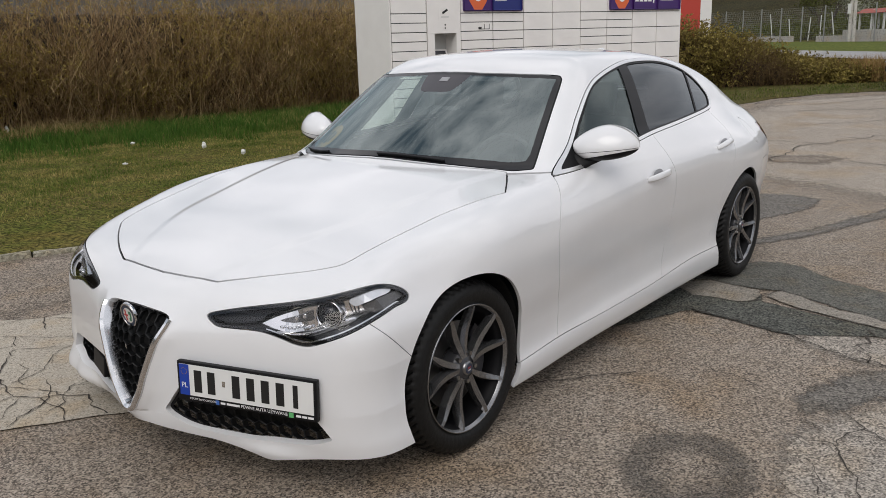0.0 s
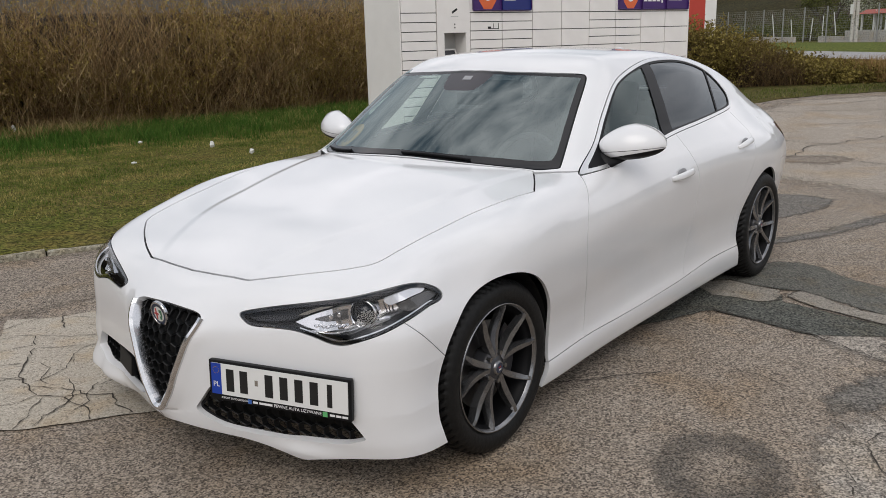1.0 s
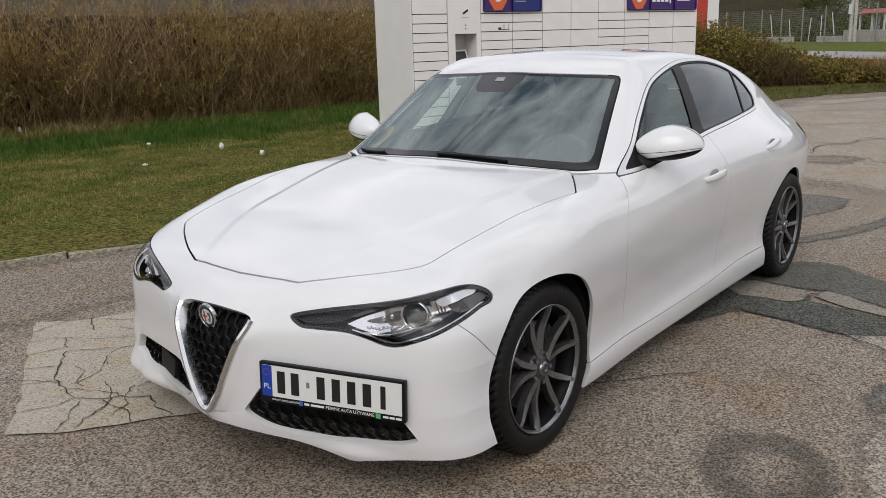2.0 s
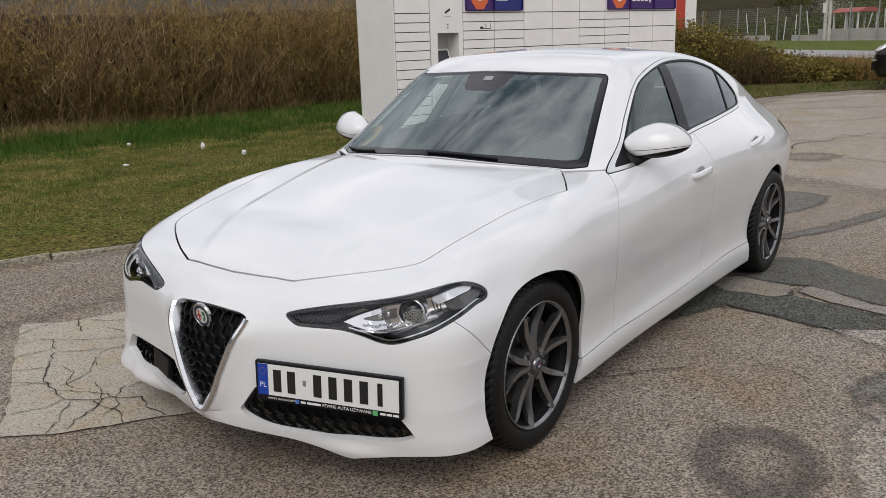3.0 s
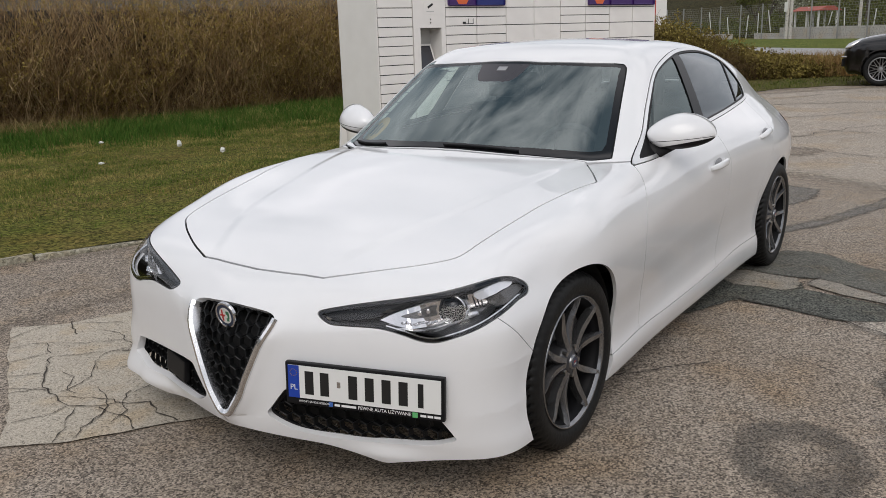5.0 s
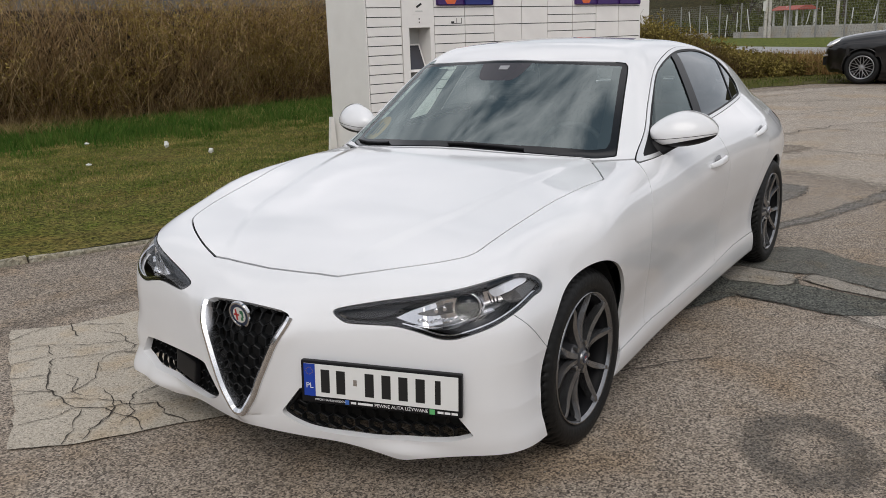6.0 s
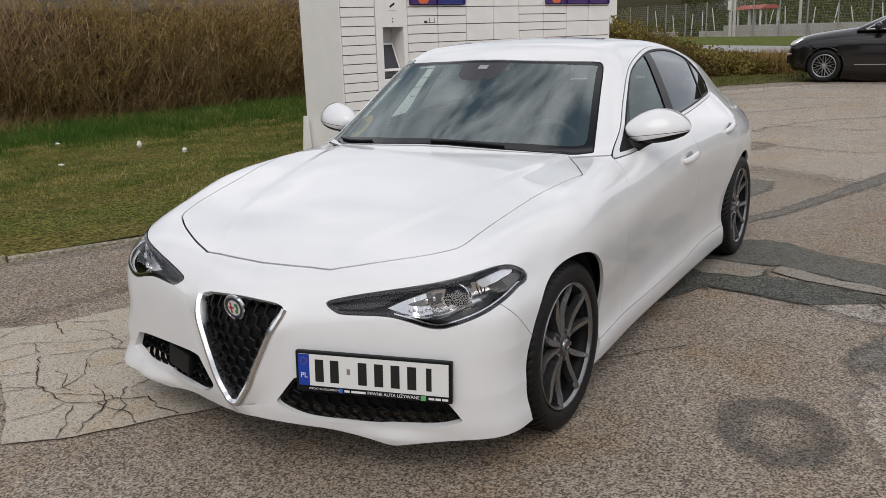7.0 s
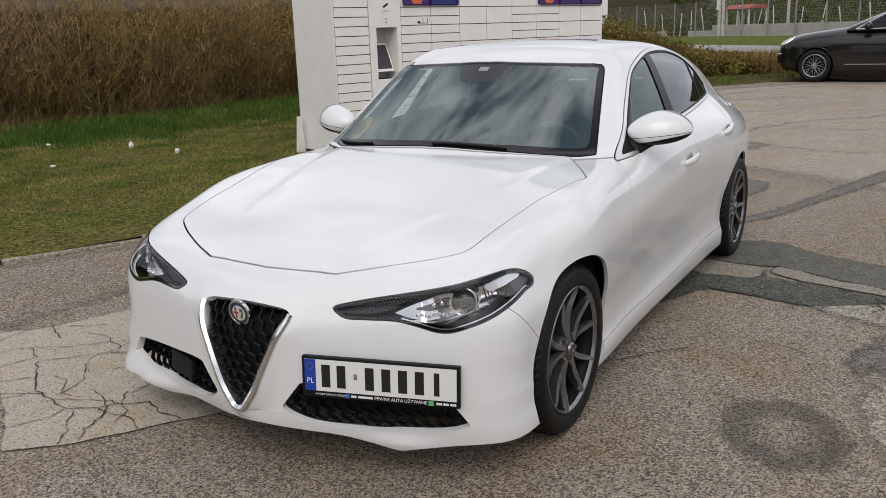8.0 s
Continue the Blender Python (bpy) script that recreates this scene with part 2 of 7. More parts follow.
def slope(p):
    """Outward unit normals of the car's form."""
    e = .0015
    x, y, z = p[:, 0], p[:, 1], p[:, 2]
    g = np.stack([solid(x + e, y, z) - solid(x - e, y, z), solid(x, y + e, z) - solid(x, y - e, z), solid(x, y, z + e) - solid(x, y, z - e)], 1)
    g[np.abs(x) < 1e-4, 0] = 0
    return g / np.maximum(np.linalg.norm(g, axis=1, keepdims=True), 1e-9)


def skin():
    """The half skin of the car (x >= 0) as points and quads."""
    nose, mid, tail, up = 96, 290, 60, 190
    az = np.concatenate([np.linspace(0, math.pi / 2, nose, endpoint=False), np.full(mid, math.pi / 2), np.linspace(math.pi / 2, math.pi, tail + 1)[1:]])
    oy = np.concatenate([np.full(nose, -.30), np.linspace(-.30, 3.30, mid), np.full(tail, 3.30)])
    org = np.stack([np.zeros_like(oy), oy, np.full_like(oy, .52)], 1)[:, None, :]

    def ways(el):
        return np.stack([np.cos(el) * np.sin(az)[:, None], -np.cos(el) * np.cos(az)[:, None], np.sin(el)], -1)
    el0 = np.broadcast_to(np.radians(np.linspace(-37, 90, 150)), (len(az), 150))
    p = rays(org, ways(el0), steps=16)
    d = np.linalg.norm(np.diff(p, axis=1), axis=2)
    run = np.concatenate([np.zeros((len(az), 1)), np.cumsum(d, 1)], 1)
    el = np.stack([np.interp(np.linspace(0, r[-1], up), r, e) for r, e in zip(run, el0)])
    p = rays(org, ways(el))
    p[np.abs(p[..., 0]) < 1e-5, 0] = 0
    n, m = p.shape[:2]
    idx = np.arange(n * m).reshape(n, m)
    q = np.stack([idx[:-1, :-1], idx[1:, :-1], idx[1:, 1:], idx[:-1, 1:]], -1).reshape(-1, 4)
    return p.reshape(-1, 3), [tuple(f) for f in q.tolist()]


class Skin:
    """Points shared by all panels; cut() parts faces along the zero line of a function."""

    def __init__(self):
        self.p, self.faces = skin()
        self.p = [tuple(v) for v in self.p.tolist()]

    def cut(self, faces, fn, wide=0.0):
        """Faces with fn < -wide and those with fn > wide."""
        if wide:
            a, rest = self.cut(faces, lambda x, y, z: fn(x, y, z) + wide)
            _, b = self.cut(rest, lambda x, y, z: fn(x, y, z) - wide)
            return a, b
        used = sorted({i for f in faces for i in f})
        pts = np.array([self.p[i] for i in used])
        val = dict(zip(used, fn(pts[:, 0], pts[:, 1], pts[:, 2]).tolist())) if used else {}
        low, high, made = [], [], {}
        for f in faces:
            v = [val[i] for i in f]
            if max(v) <= 0:
                low.append(f)
            elif min(v) >= 0:
                high.append(f)
            else:
                a, b = [], []
                for k in range(len(f)):
                    i, j, s, t = f[k], f[(k + 1) % len(f)], v[k], v[(k + 1) % len(f)]
                    if s <= 0:
                        a.append(i)
                    if s >= 0:
                        b.append(i)
                    if (s < 0 < t) or (t < 0 < s):
                        key = (i, j) if i < j else (j, i)
                        if key not in made:
                            u = s / (s - t)
                            p, q = self.p[i], self.p[j]
                            made[key] = len(self.p)
                            self.p.append(tuple(p[c] + (q[c] - p[c]) * u for c in range(3)))
                        a.append(made[key])
                        b.append(made[key])
                if len(a) > 2:
                    low.append(tuple(a))
                if len(b) > 2:
                    high.append(tuple(b))
        return low, high

    def panel(self, name, faces, mat, parent, label="", sides=(1,), edge=.012, lift=0.0):
        """A mesh from faces on the sides given (1: as built, -1: mirrored), with its cut edges turned in."""
        used = sorted({i for f in faces for i in f})
        at = {i: k for k, i in enumerate(used)}
        pts = np.array([self.p[i] for i in used])
        nor = slope(pts)
        pts = pts + nor * lift
        fs = [tuple(at[i] for i in f) for f in faces]
        if edge:
            seen = {}
            for f in fs:
                for a, b in zip(f, f[1:] + f[:1]):
                    seen[(a, b)] = seen.get((a, b), 0) + 1
            rim = [(a, b) for (a, b) in seen if (b, a) not in seen and not (abs(pts[a, 0]) < 1e-4 and abs(pts[b, 0]) < 1e-4)]
            ep, en, ef = [], [], []
            base = len(pts)
            for a, b in rim:
                mid = (nor[a] + nor[b]) / 2
                out = np.cross(pts[b] - pts[a], mid)
                out = out / max(np.linalg.norm(out), 1e-9)
                k = base + len(ep)
                ep += [pts[a], pts[b], pts[b] - nor[b] * edge, pts[a] - nor[a] * edge]
                en += [out] * 4
                ef.append((k + 1, k, k + 3, k + 2))
            if ep:
                pts, nor, fs = np.concatenate([pts, ep]), np.concatenate([nor, en]), fs + ef
        allp, alln, allf = [], [], []
        for s in sides:
            k = sum(len(a) for a in allp)
            flip = np.array([s, 1, 1])
            allp.append(pts * flip)
            alln.append(nor * flip)
            allf += [tuple(k + i for i in (f if s > 0 else f[::-1])) for f in fs]
        me = bpy.data.meshes.new(name)
        me.from_pydata(np.concatenate(allp).tolist(), [], allf)
        me.polygons.foreach_set("use_smooth", [True] * len(me.polygons))
        me.normals_split_custom_set_from_vertices(np.concatenate(alln).tolist())
        me.materials.append(mat)
        ob = new(name, me)
        ob.parent = parent
        return tagged(ob, label)


HUBS, WHEEL_R, ARCH_R = ((.0, .328), (2.82, .328)), .328, .360
car = thing("car", pose(-.022, 0, 0), "white four-door sports saloon with graphite alloy wheels, parked on cracked asphalt", "car")
sk = Skin()


def loop(pts, n=8, sharp=()):
    """A smooth closed outline through points of a plane."""
    p = np.array(pts, float)
    out = []
    for i in range(len(p)):
        a, b, c, d = p[i - 1], p[i], p[(i + 1) % len(p)], p[(i + 2) % len(p)]
        ma, mb = (c - a) / 2, (d - b) / 2
        if i in sharp:
            ma = c - b
        if (i + 1) % len(p) in sharp:
            mb = c - b
        for t in np.arange(n) / n:
            out.append((2*t**3 - 3*t**2 + 1) * b + (t**3 - 2*t**2 + t) * ma + (3*t**2 - 2*t**3) * c + (t**3 - t**2) * mb)
    return np.array(out)


def within(u, v, outline):
    """Signed distance to a closed outline; inside is negative."""
    d2 = np.full(u.shape, 1e9)
    odd = np.zeros(u.shape, bool)
    for (ax, ay), (bx, by) in zip(outline, np.roll(outline, -1, 0)):
        ex, ey = bx - ax, by - ay
        t = np.clip(((u - ax) * ex + (v - ay) * ey) / max(ex * ex + ey * ey, 1e-12), 0, 1)
        d2 = np.minimum(d2, (u - ax - t * ex) ** 2 + (v - ay - t * ey) ** 2)
        hit = ((ay > v) != (by > v)) & (u < ex * (v - ay) / (ey if ey else 1e-12) + ax)
        odd ^= hit
    return np.where(odd, -1, 1) * np.sqrt(d2)


def nose_y(x, z):
    """Where the front of the car lies at (x, z)."""
    a, b = np.full(np.shape(x), -1.1), np.full(np.shape(x), -.15)
    for _ in range(24):
        m = (a + b) / 2
        inside = solid(np.asarray(x), m, np.asarray(z)) < 0
        b, a = np.where(inside, m, b), np.where(inside, a, m)
    return (a + b) / 2


def flank_x(y, z):
    """Where the side of the car lies at (y, z)."""
    a, b = np.zeros(np.shape(y)), np.full(np.shape(y), 1.2)
    for _ in range(24):
        m = (a + b) / 2
        inside = solid(m, np.asarray(y), np.asarray(z)) < 0
        a, b = np.where(inside, m, a), np.where(inside, b, m)
    return (a + b) / 2


def sweep(path, ups, section, closed=False, scale=None):
    """A section of (across, out) pairs carried along a path with its outward directions."""
    bm = bmesh.new()
    path, ups = [Vector(p) for p in path], [Vector(u).normalized() for u in ups]
    rings, n = [], len(path)
    for i in range(n):
        a = path[i - 1] if (i or closed) else path[i]
        b = path[(i + 1) % n] if (i < n - 1 or closed) else path[i]
        t = (b - a).normalized()
        side = t.cross(ups[i]).normalized()
        up = side.cross(t).normalized()
        k = scale[i] if scale else 1
        rings.append([bm.verts.new(path[i] + side * u * k + up * v * k) for u, v in section])
    m = len(section)
    for i in range(n if closed else n - 1):
        p, q = rings[i], rings[(i + 1) % n]
        for j in range(m):
            bm.faces.new((p[j], p[(j + 1) % m], q[(j + 1) % m], q[j]))
    if not closed:
        bm.faces.new(rings[0][::-1])
        bm.faces.new(rings[-1])
    bmesh.ops.recalc_face_normals(bm, faces=bm.faces)
    return bm


def round_section(w, h, n=12, power=2.6):
    out = []
    for i in range(n):
        a = 2 * math.pi * i / n
        c, s = math.cos(a), math.sin(a)
        out.append((w * math.copysign(abs(c) ** (2 / power), c), h * math.copysign(abs(s) ** (2 / power), s)))
    return out


def mirrored(ob, parent=None):
    """The same mesh on the car's other side."""
    me = ob.data.copy()
    me.transform(Matrix.Diagonal((-1, 1, 1, 1)))
    me.flip_normals()
    o = new(ob.name.split(".")[0], me)
    o.parent = parent or ob.parent
    if "label" in ob:
        o["label"] = ob["label"]
    return o


# outlines, in the car's own metres (u: 45 degrees across the corner for the lamps)
R2 = math.sqrt(.5)
LAMP = loop([(-.262, .625), (-.240, .637), (-.152, .657), (-.065, .673), (.022, .688), (.110, .704), (.204, .721), (.285, .732), (.340, .728),
             (.388, .706), (.411, .680), (.400, .663), (.360, .657), (.276, .632), (.210, .609), (.136, .585), (.080, .568), (.036, .569),
             (-.012, .583), (-.078, .597), (-.162, .597), (-.221, .597), (-.247, .608)], 4)
GRILLE = loop([(0, .624), (.10, .620), (.165, .613), (.190, .596), (.172, .545), (.150, .50), (.103, .40), (.058, .31), (.022, .262), (0, .252),
               (-.022, .262), (-.058, .31), (-.103, .40), (-.150, .50), (-.172, .545), (-.190, .596), (-.165, .613), (-.10, .620)], 4)
INTAKE = loop([(.152, .264), (.174, .302), (.225, .366), (.30, .366), (.50, .350), (.65, .335), (.728, .322), (.754, .284), (.777, .246), (.70, .220), (.60, .209), (.427, .201), (.30, .206), (.221, .222)], 5, (2, 6, 8))
HOOD = loop([(0, -.640), (.15, -.632), (.288, -.617), (.40, -.563), (.52, -.490), (.61, -.425), (.662, -.372), (.680, -.28), (.694, -.17), (.720, .056),
             (.742, .171), (.764, .30), (.786, .395), (.774, .425), (.715, .520), (.655, .610), (.618, .664), (.60, .655), (.361, .572), (.18, .535), (0, .524), (-.3, .524), (-.3, -.640)], 5, (0, 2, 13, 16, 20, 21, 22))
SCREEN = loop([(0, .535), (.18, .546), (.361, .583), (.60, .668), (.700, .742), (.684, .800), (.623, 1.013), (.572, 1.19), (.548, 1.217), (.388, 1.148), (.20, 1.098), (0, 1.085), (-.3, 1.085), (-.3, .535)], 6, (0, 4, 8, 11, 12, 13))
SIDE = loop([(.752, .922), (.835, .966), (.945, 1.032), (1.100, 1.147), (1.284, 1.259), (1.45, 1.311), (1.702, 1.352), (1.947, 1.366), (2.259, 1.354), (2.51, 1.303), (2.658, 1.223), (2.742, 1.135),
             (2.715, 1.072), (2.605, 1.046), (2.081, 1.021), (1.685, 1.003), (1.30, .968), (.97, .938)], 6, (0,))
REARGLASS = loop([(0, 2.84), (.30, 2.86), (.46, 2.89), (.52, 2.95), (.55, 3.20), (.53, 3.36), (.30, 3.42), (0, 3.43), (-.3, 3.43), (-.3, 2.84)], 6, (0, 7, 8, 9))
DOORFRONT = curve(.20, .655, .25, .659, .336, .668, .45, .645, .559, .610, .709, .590, .835, .660, .917, .750, 1.0, .86)
DOORMID = curve(.20, 1.70, .26, 1.71, .5, 1.75, .8, 1.75, 1.0, 1.69, 1.2, 1.72, 1.4, 1.80)
DOORBACK = curve(.20, 2.37, .27, 2.375, .40, 2.38, .55, 2.42, .70, 2.50, .85, 2.60, .95, 2.64, 1.05, 2.62, 1.4, 2.5)
SILLTOP = curve(.3, .235, .66, .247, 1.0, .243, 1.6, .252, 2.1, .275, 2.45, .272)
LIP = curve(0, .204, .10, .191, .215, .180, .34, .170, .39, .161, .475, .143, .528, .131, .545, .131, .575, .138, .641, .150, .80, .173, .9, .168)


def lamp_f(x, y, z):
    return np.where(y < -.1, within((x + y) * R2, z, LAMP), 1.0)


def grille_f(x, y, z):
    return np.where(y < -.5, within(x, z, GRILLE), 1.0)


def intake_f(x, y, z):
    return np.where(y < -.4, within(x, z, INTAKE), 1.0)


def hood_f(x, y, z):
    return np.where((z > .62) & (y < .9), within(x, y, HOOD), 1.0)


def screen_f(x, y, z):
    return np.where((z > .90) & (y < 1.5), within(x, y, SCREEN), 1.0)


def side_f(x, y, z):
    return np.where(x > .45, within(y, z, SIDE), 1.0)


def rear_f(x, y, z):
    return np.where((z > 1.0) & (y > 2.4), within(x, y, REARGLASS), 1.0)


body = sk.faces
_, body = sk.cut(body, lambda x, y, z: z - np.where(y < -.25, LIP(x), .140))
for hy, hz in HUBS:
    _, body = sk.cut(body, lambda x, y, z: np.maximum(np.hypot(y - hy, z - hz) - ARCH_R, .45 - x))
lamp, body = sk.cut(body, lamp_f, .0015)
grille, body = sk.cut(body, grille_f)
intake, body = sk.cut(body, intake_f)
screen, body = sk.cut(body, screen_f, .003)
side, body = sk.cut(body, side_f, .0005)
rearglass, body = sk.cut(body, rear_f, .003)
under = list(body)
_, body = sk.cut(body, lambda x, y, z: side_f(x, y, z) - .0022)
pillar_edge, body = sk.cut(body, lambda x, y, z: np.where((z > .945) & (y < 1.32) & (x > .5), np.maximum(screen_f(x, y, z) - .034 - .066 * ease((1.10 - z) / .14), .005 - hood_f(x, y, z)), 1.0))
hood, body = sk.cut(body, hood_f, .0034)

bumper, body = sk.cut(body, lambda x, y, z: (y + z - .160) * .70)
bumper, _ = sk.cut(bumper, lambda x, y, z: np.where(z < .645, (y + z - .160) * .70 + .003, -1.0))
sill, body = sk.cut(body, lambda x, y, z: np.maximum(z - SILLTOP(y), np.maximum(.2 - y, y - 2.48)), .0018)
fender, body = sk.cut(body, lambda x, y, z: np.maximum(y - DOORFRONT(z), z - .935), .0022)
doors, shell = sk.cut(body, lambda x, y, z: np.maximum(np.maximum(y - DOORBACK(z), .3 - y), np.maximum(np.maximum(z - 1.0 - .05 * (y - 1.0), .3 + .5 * ease((z - .892) / .034) + 2.2 * np.maximum(z - .925, 0) - y), .45 - x)), .0015)
front_door, rear_door = sk.cut(doors, lambda x, y, z: y - DOORMID(z), .0018)
flap, shell = sk.cut(shell, lambda x, y, z: np.where(x > .6, np.hypot(y - 3.09, z - .885) - .075, 1.0), .0015)
taillamp, shell = sk.cut(shell, lambda x, y, z: np.maximum(np.maximum(.79 - z, z - .94 + .1 * (x - .3)), np.maximum(3.40 - y + .6 * np.abs(z - .87), .30 - x)), .002)
boot, shell = sk.cut(shell, lambda x, y, z: np.maximum(np.maximum(np.abs(x) - .60, 3.45 - y), .62 - z), .002)
rear_bumper, shell = sk.cut(shell, lambda x, y, z: np.maximum(z - .70, 3.16 - y), .002)

BOTH = (1, -1)
# a near-black sheet under the panels, added to darken their gaps
sk.panel("inner_shell", under, VOID, car, sides=BOTH, edge=0, lift=-.018)
sk.panel("bonnet", hood, PAINT, car, "white bonnet with two raised creases", BOTH, edge=.026)
sk.panel("front_bumper", bumper, PAINT, car, "", BOTH, edge=.026)
sk.panel("body_shell", shell, PAINT, car, "", BOTH)
sk.panel("boot_lid", boot, PAINT, car, "", BOTH)
sk.panel("rear_bumper", rear_bumper, PAINT, car, "", BOTH, edge=.03)
for s in BOTH:
    sk.panel("fender", fender, PAINT, car, "", (s,), edge=.014)
    sk.panel("front_door", front_door, PAINT, car, "", (s,))
    sk.panel("rear_door", rear_door, PAINT, car, "", (s,))
    sk.panel("side_skirt", sill, PAINT, car, "", (s,), edge=.02)
    sk.panel("fuel_flap", flap, PAINT, car, "", (s,)) if s > 0 else sk.panel("quarter_patch", flap, PAINT, car, "", (s,), edge=0)
    sk.panel("tail_lamp", taillamp, TAIL_RED, car, "dark red tail lamp", (s,))

# glass
frit, screen_in = sk.cut(screen, lambda x, y, z: .032 + .03 * np.clip((1.0 - z) / .06, 0, 1) - .014 * np.clip((z - 1.27) / .05, 0, 1) + screen_f(x, y, z))
frit, screen_in = screen_in, frit
PODEDGE = loop([(0, .948), (.075, .952), (.108, .985), (.128, 1.05), (.140, 1.12), (0, 1.12), (-.140, 1.12), (-.128, 1.05), (-.108, .985), (-.075, .952)], 4, (4, 5, 6))
pod, screen_in = sk.cut(screen_in, lambda x, y, z: np.where(z > 1.1, within(x, y, PODEDGE), 1.0))
sk.panel("sensor_patch", pod, PATCHBLACK, car, "dark patch behind the top of the windscreen", BOTH, edge=.003)
sk.panel("windscreen", screen_in, GLASS, car, "windscreen reflecting a cloudy sky", BOTH, edge=0).visible_shadow = False
sk.panel("windscreen_border", frit, GLOSS, car, "black windscreen border", BOTH, edge=.006)
# passenger side only: glass and border reach further out to fit the camera's view
side_glass, side_rim = sk.cut(pillar_edge, lambda x, y, z: screen_f(x, y, z) - .024 - .066 * ease((1.10 - z) / .14))
sk.panel("windscreen_end", side_glass, SIDEGLASS, car, "", (-1,), edge=0)
sk.panel("windscreen_border", side_rim, GLOSS, car, "black windscreen border", (-1,), edge=.004)
sk.panel("pillar_edge", pillar_edge, PAINT, car, "", (1,), edge=0)
sk.panel("rear_window", rearglass, PRIVACY, car, "", BOTH, edge=.004)
trim, rest = sk.cut(side, lambda x, y, z: -.013 - side_f(x, y, z))
seal, rest = sk.cut(rest, lambda x, y, z: -.025 + .004 * np.clip((y - 1.2) / .3, 0, 1) - side_f(x, y, z))
sail, rest = sk.cut(rest, lambda x, y, z: y - .985 + .25 * (z - 1.0))
glass_f, rest = sk.cut(rest, lambda x, y, z: (y - 1.549) - .387 * (z - .984))
pillar, rest = sk.cut(rest, lambda x, y, z: (y - 1.680) - .337 * (z - .998))
glass_r, rest = sk.cut(rest, lambda x, y, z: (y - 2.407) - .50 * (z - 1.022) + .010)
bar, glass_q = sk.cut(rest, lambda x, y, z: (y - 2.407) - .50 * (z - 1.022) - .012)
for s in BOTH:
    sk.panel("window_trim", trim, BRIGHT, car, "thin bright window surround", (s,), edge=.006, lift=.003)
    sk.panel("window_seal", seal, BLACK, car, "", (s,), edge=.004)
    sk.panel("window_lining", trim + seal, VOID, car, "", (s,), edge=0, lift=-.010)
    sk.panel("mirror_sail", sail, BLACK, car, "", (s,), edge=.004)
    g = sk.panel("front_window", glass_f, SIDEGLASS, car, "", (s,), edge=0, lift=-.004)
    g.visible_shadow = False
    sk.panel("pillar_cover", pillar, PILLARBLACK, car, "black door pillar cover", (s,), edge=.004, lift=.001)
    sk.panel("rear_side_window", glass_r, PRIVACY, car, "", (s,), edge=0, lift=-.004)
    sk.panel("window_bar", bar, BLACK, car, "", (s,), edge=.004)
    sk.panel("quarter_window", glass_q, PRIVACY, car, "", (s,), edge=0, lift=-.004)

# wheel wells
for hy, hz in HUBS:
    for s in BOTH:
        bm = bmesh.new()
        n = 28
        ring = [[bm.verts.new((s * x, hy + (ARCH_R + .012) * math.cos(a), hz + (ARCH_R + .012) * math.sin(a)))
                 for a in (math.radians(-18 + 216 * i / n) for i in range(n + 1))] for x in (.45, .87)]
        for i in range(n):
            bm.faces.new((ring[0][i], ring[0][i + 1], ring[1][i + 1], ring[1][i]))
        bm.faces.new(ring[0])
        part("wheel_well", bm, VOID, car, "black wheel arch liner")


# ---- grille, intakes and lamps ----
def honeycomb(outline, pitch, back, depth, wall=.0035, margin=.006):
    """Six-sided cells behind an outline of the front."""
    bm = bmesh.new()
    lo, hi = outline.min(0), outline.max(0)
    r = pitch / math.sqrt(3)
    centres = []
    row = 0
    z = lo[1]
    while z < hi[1] + pitch:
        x = lo[0] + (pitch / 2 if row % 2 else 0)
        while x < hi[0] + pitch:
            centres.append((x, z))
            x += pitch
        z += r * 1.5
        row += 1
    c = np.array(centres)
    c = c[within(c[:, 0], c[:, 1], outline) < margin + .01]
    ang = [math.radians(30 + 60 * i) for i in range(6)]
    ro, ri = r, r - wall
    for cx, cz in c:
        px = np.array([[cx + q * math.cos(a) for a in ang] for q in (ro, ri)])
        pz = np.array([[cz + q * math.sin(a) for a in ang] for q in (ro, ri)])
        py = nose_y(np.abs(px), pz) + back
        o = [bm.verts.new((px[0][i], py[0][i] + .003, pz[0][i])) for i in range(6)]
        f = [bm.verts.new((px[1][i], py[1][i], pz[1][i])) for i in range(6)]
        g = [bm.verts.new((px[1][i], py[1][i] + depth, pz[1][i])) for i in range(6)]
        for i in range(6):
            j = (i + 1) % 6
            bm.faces.new((o[i], o[j], f[j], f[i]))
            bm.faces.new((f[i], f[j], g[j], g[i]))
    bmesh.ops.recalc_face_normals(bm, faces=bm.faces)
    return bm


part("grille_mesh", honeycomb(GRILLE, .043, .022, .016, .0028), HONEY, car, "black honeycomb grille")
sk.panel("grille_back", grille, VOID, car, "", BOTH, edge=0, lift=-.065)
vee = [(.196, .598)] + [(float(VHALF(z)) + .003, z) for z in np.linspace(.585, .285, 64)] + [(.033, .270), (.022, .259), (.011, .2535)]
vee = vee + [(0, .2525)] + [(-x, z) for x, z in vee[::-1]]
vx, vz = np.array([v[0] for v in vee]), np.array([v[1] for v in vee])
vp = np.stack([vx, nose_y(np.abs(vx), vz), vz], 1)
vn = slope(np.stack([np.abs(vp[:, 0]), vp[:, 1], vp[:, 2]], 1))
vn[:] = (0, -1, 0)
part("grille_surround", sweep(vp, vn, [(-.010, -.05), (-.010, .004), (-.004, .013), (.005, .014), (.016, .005), (.026, -.045)]), SATIN, car, "bright V-shaped chrome grille surround", smooth=False)

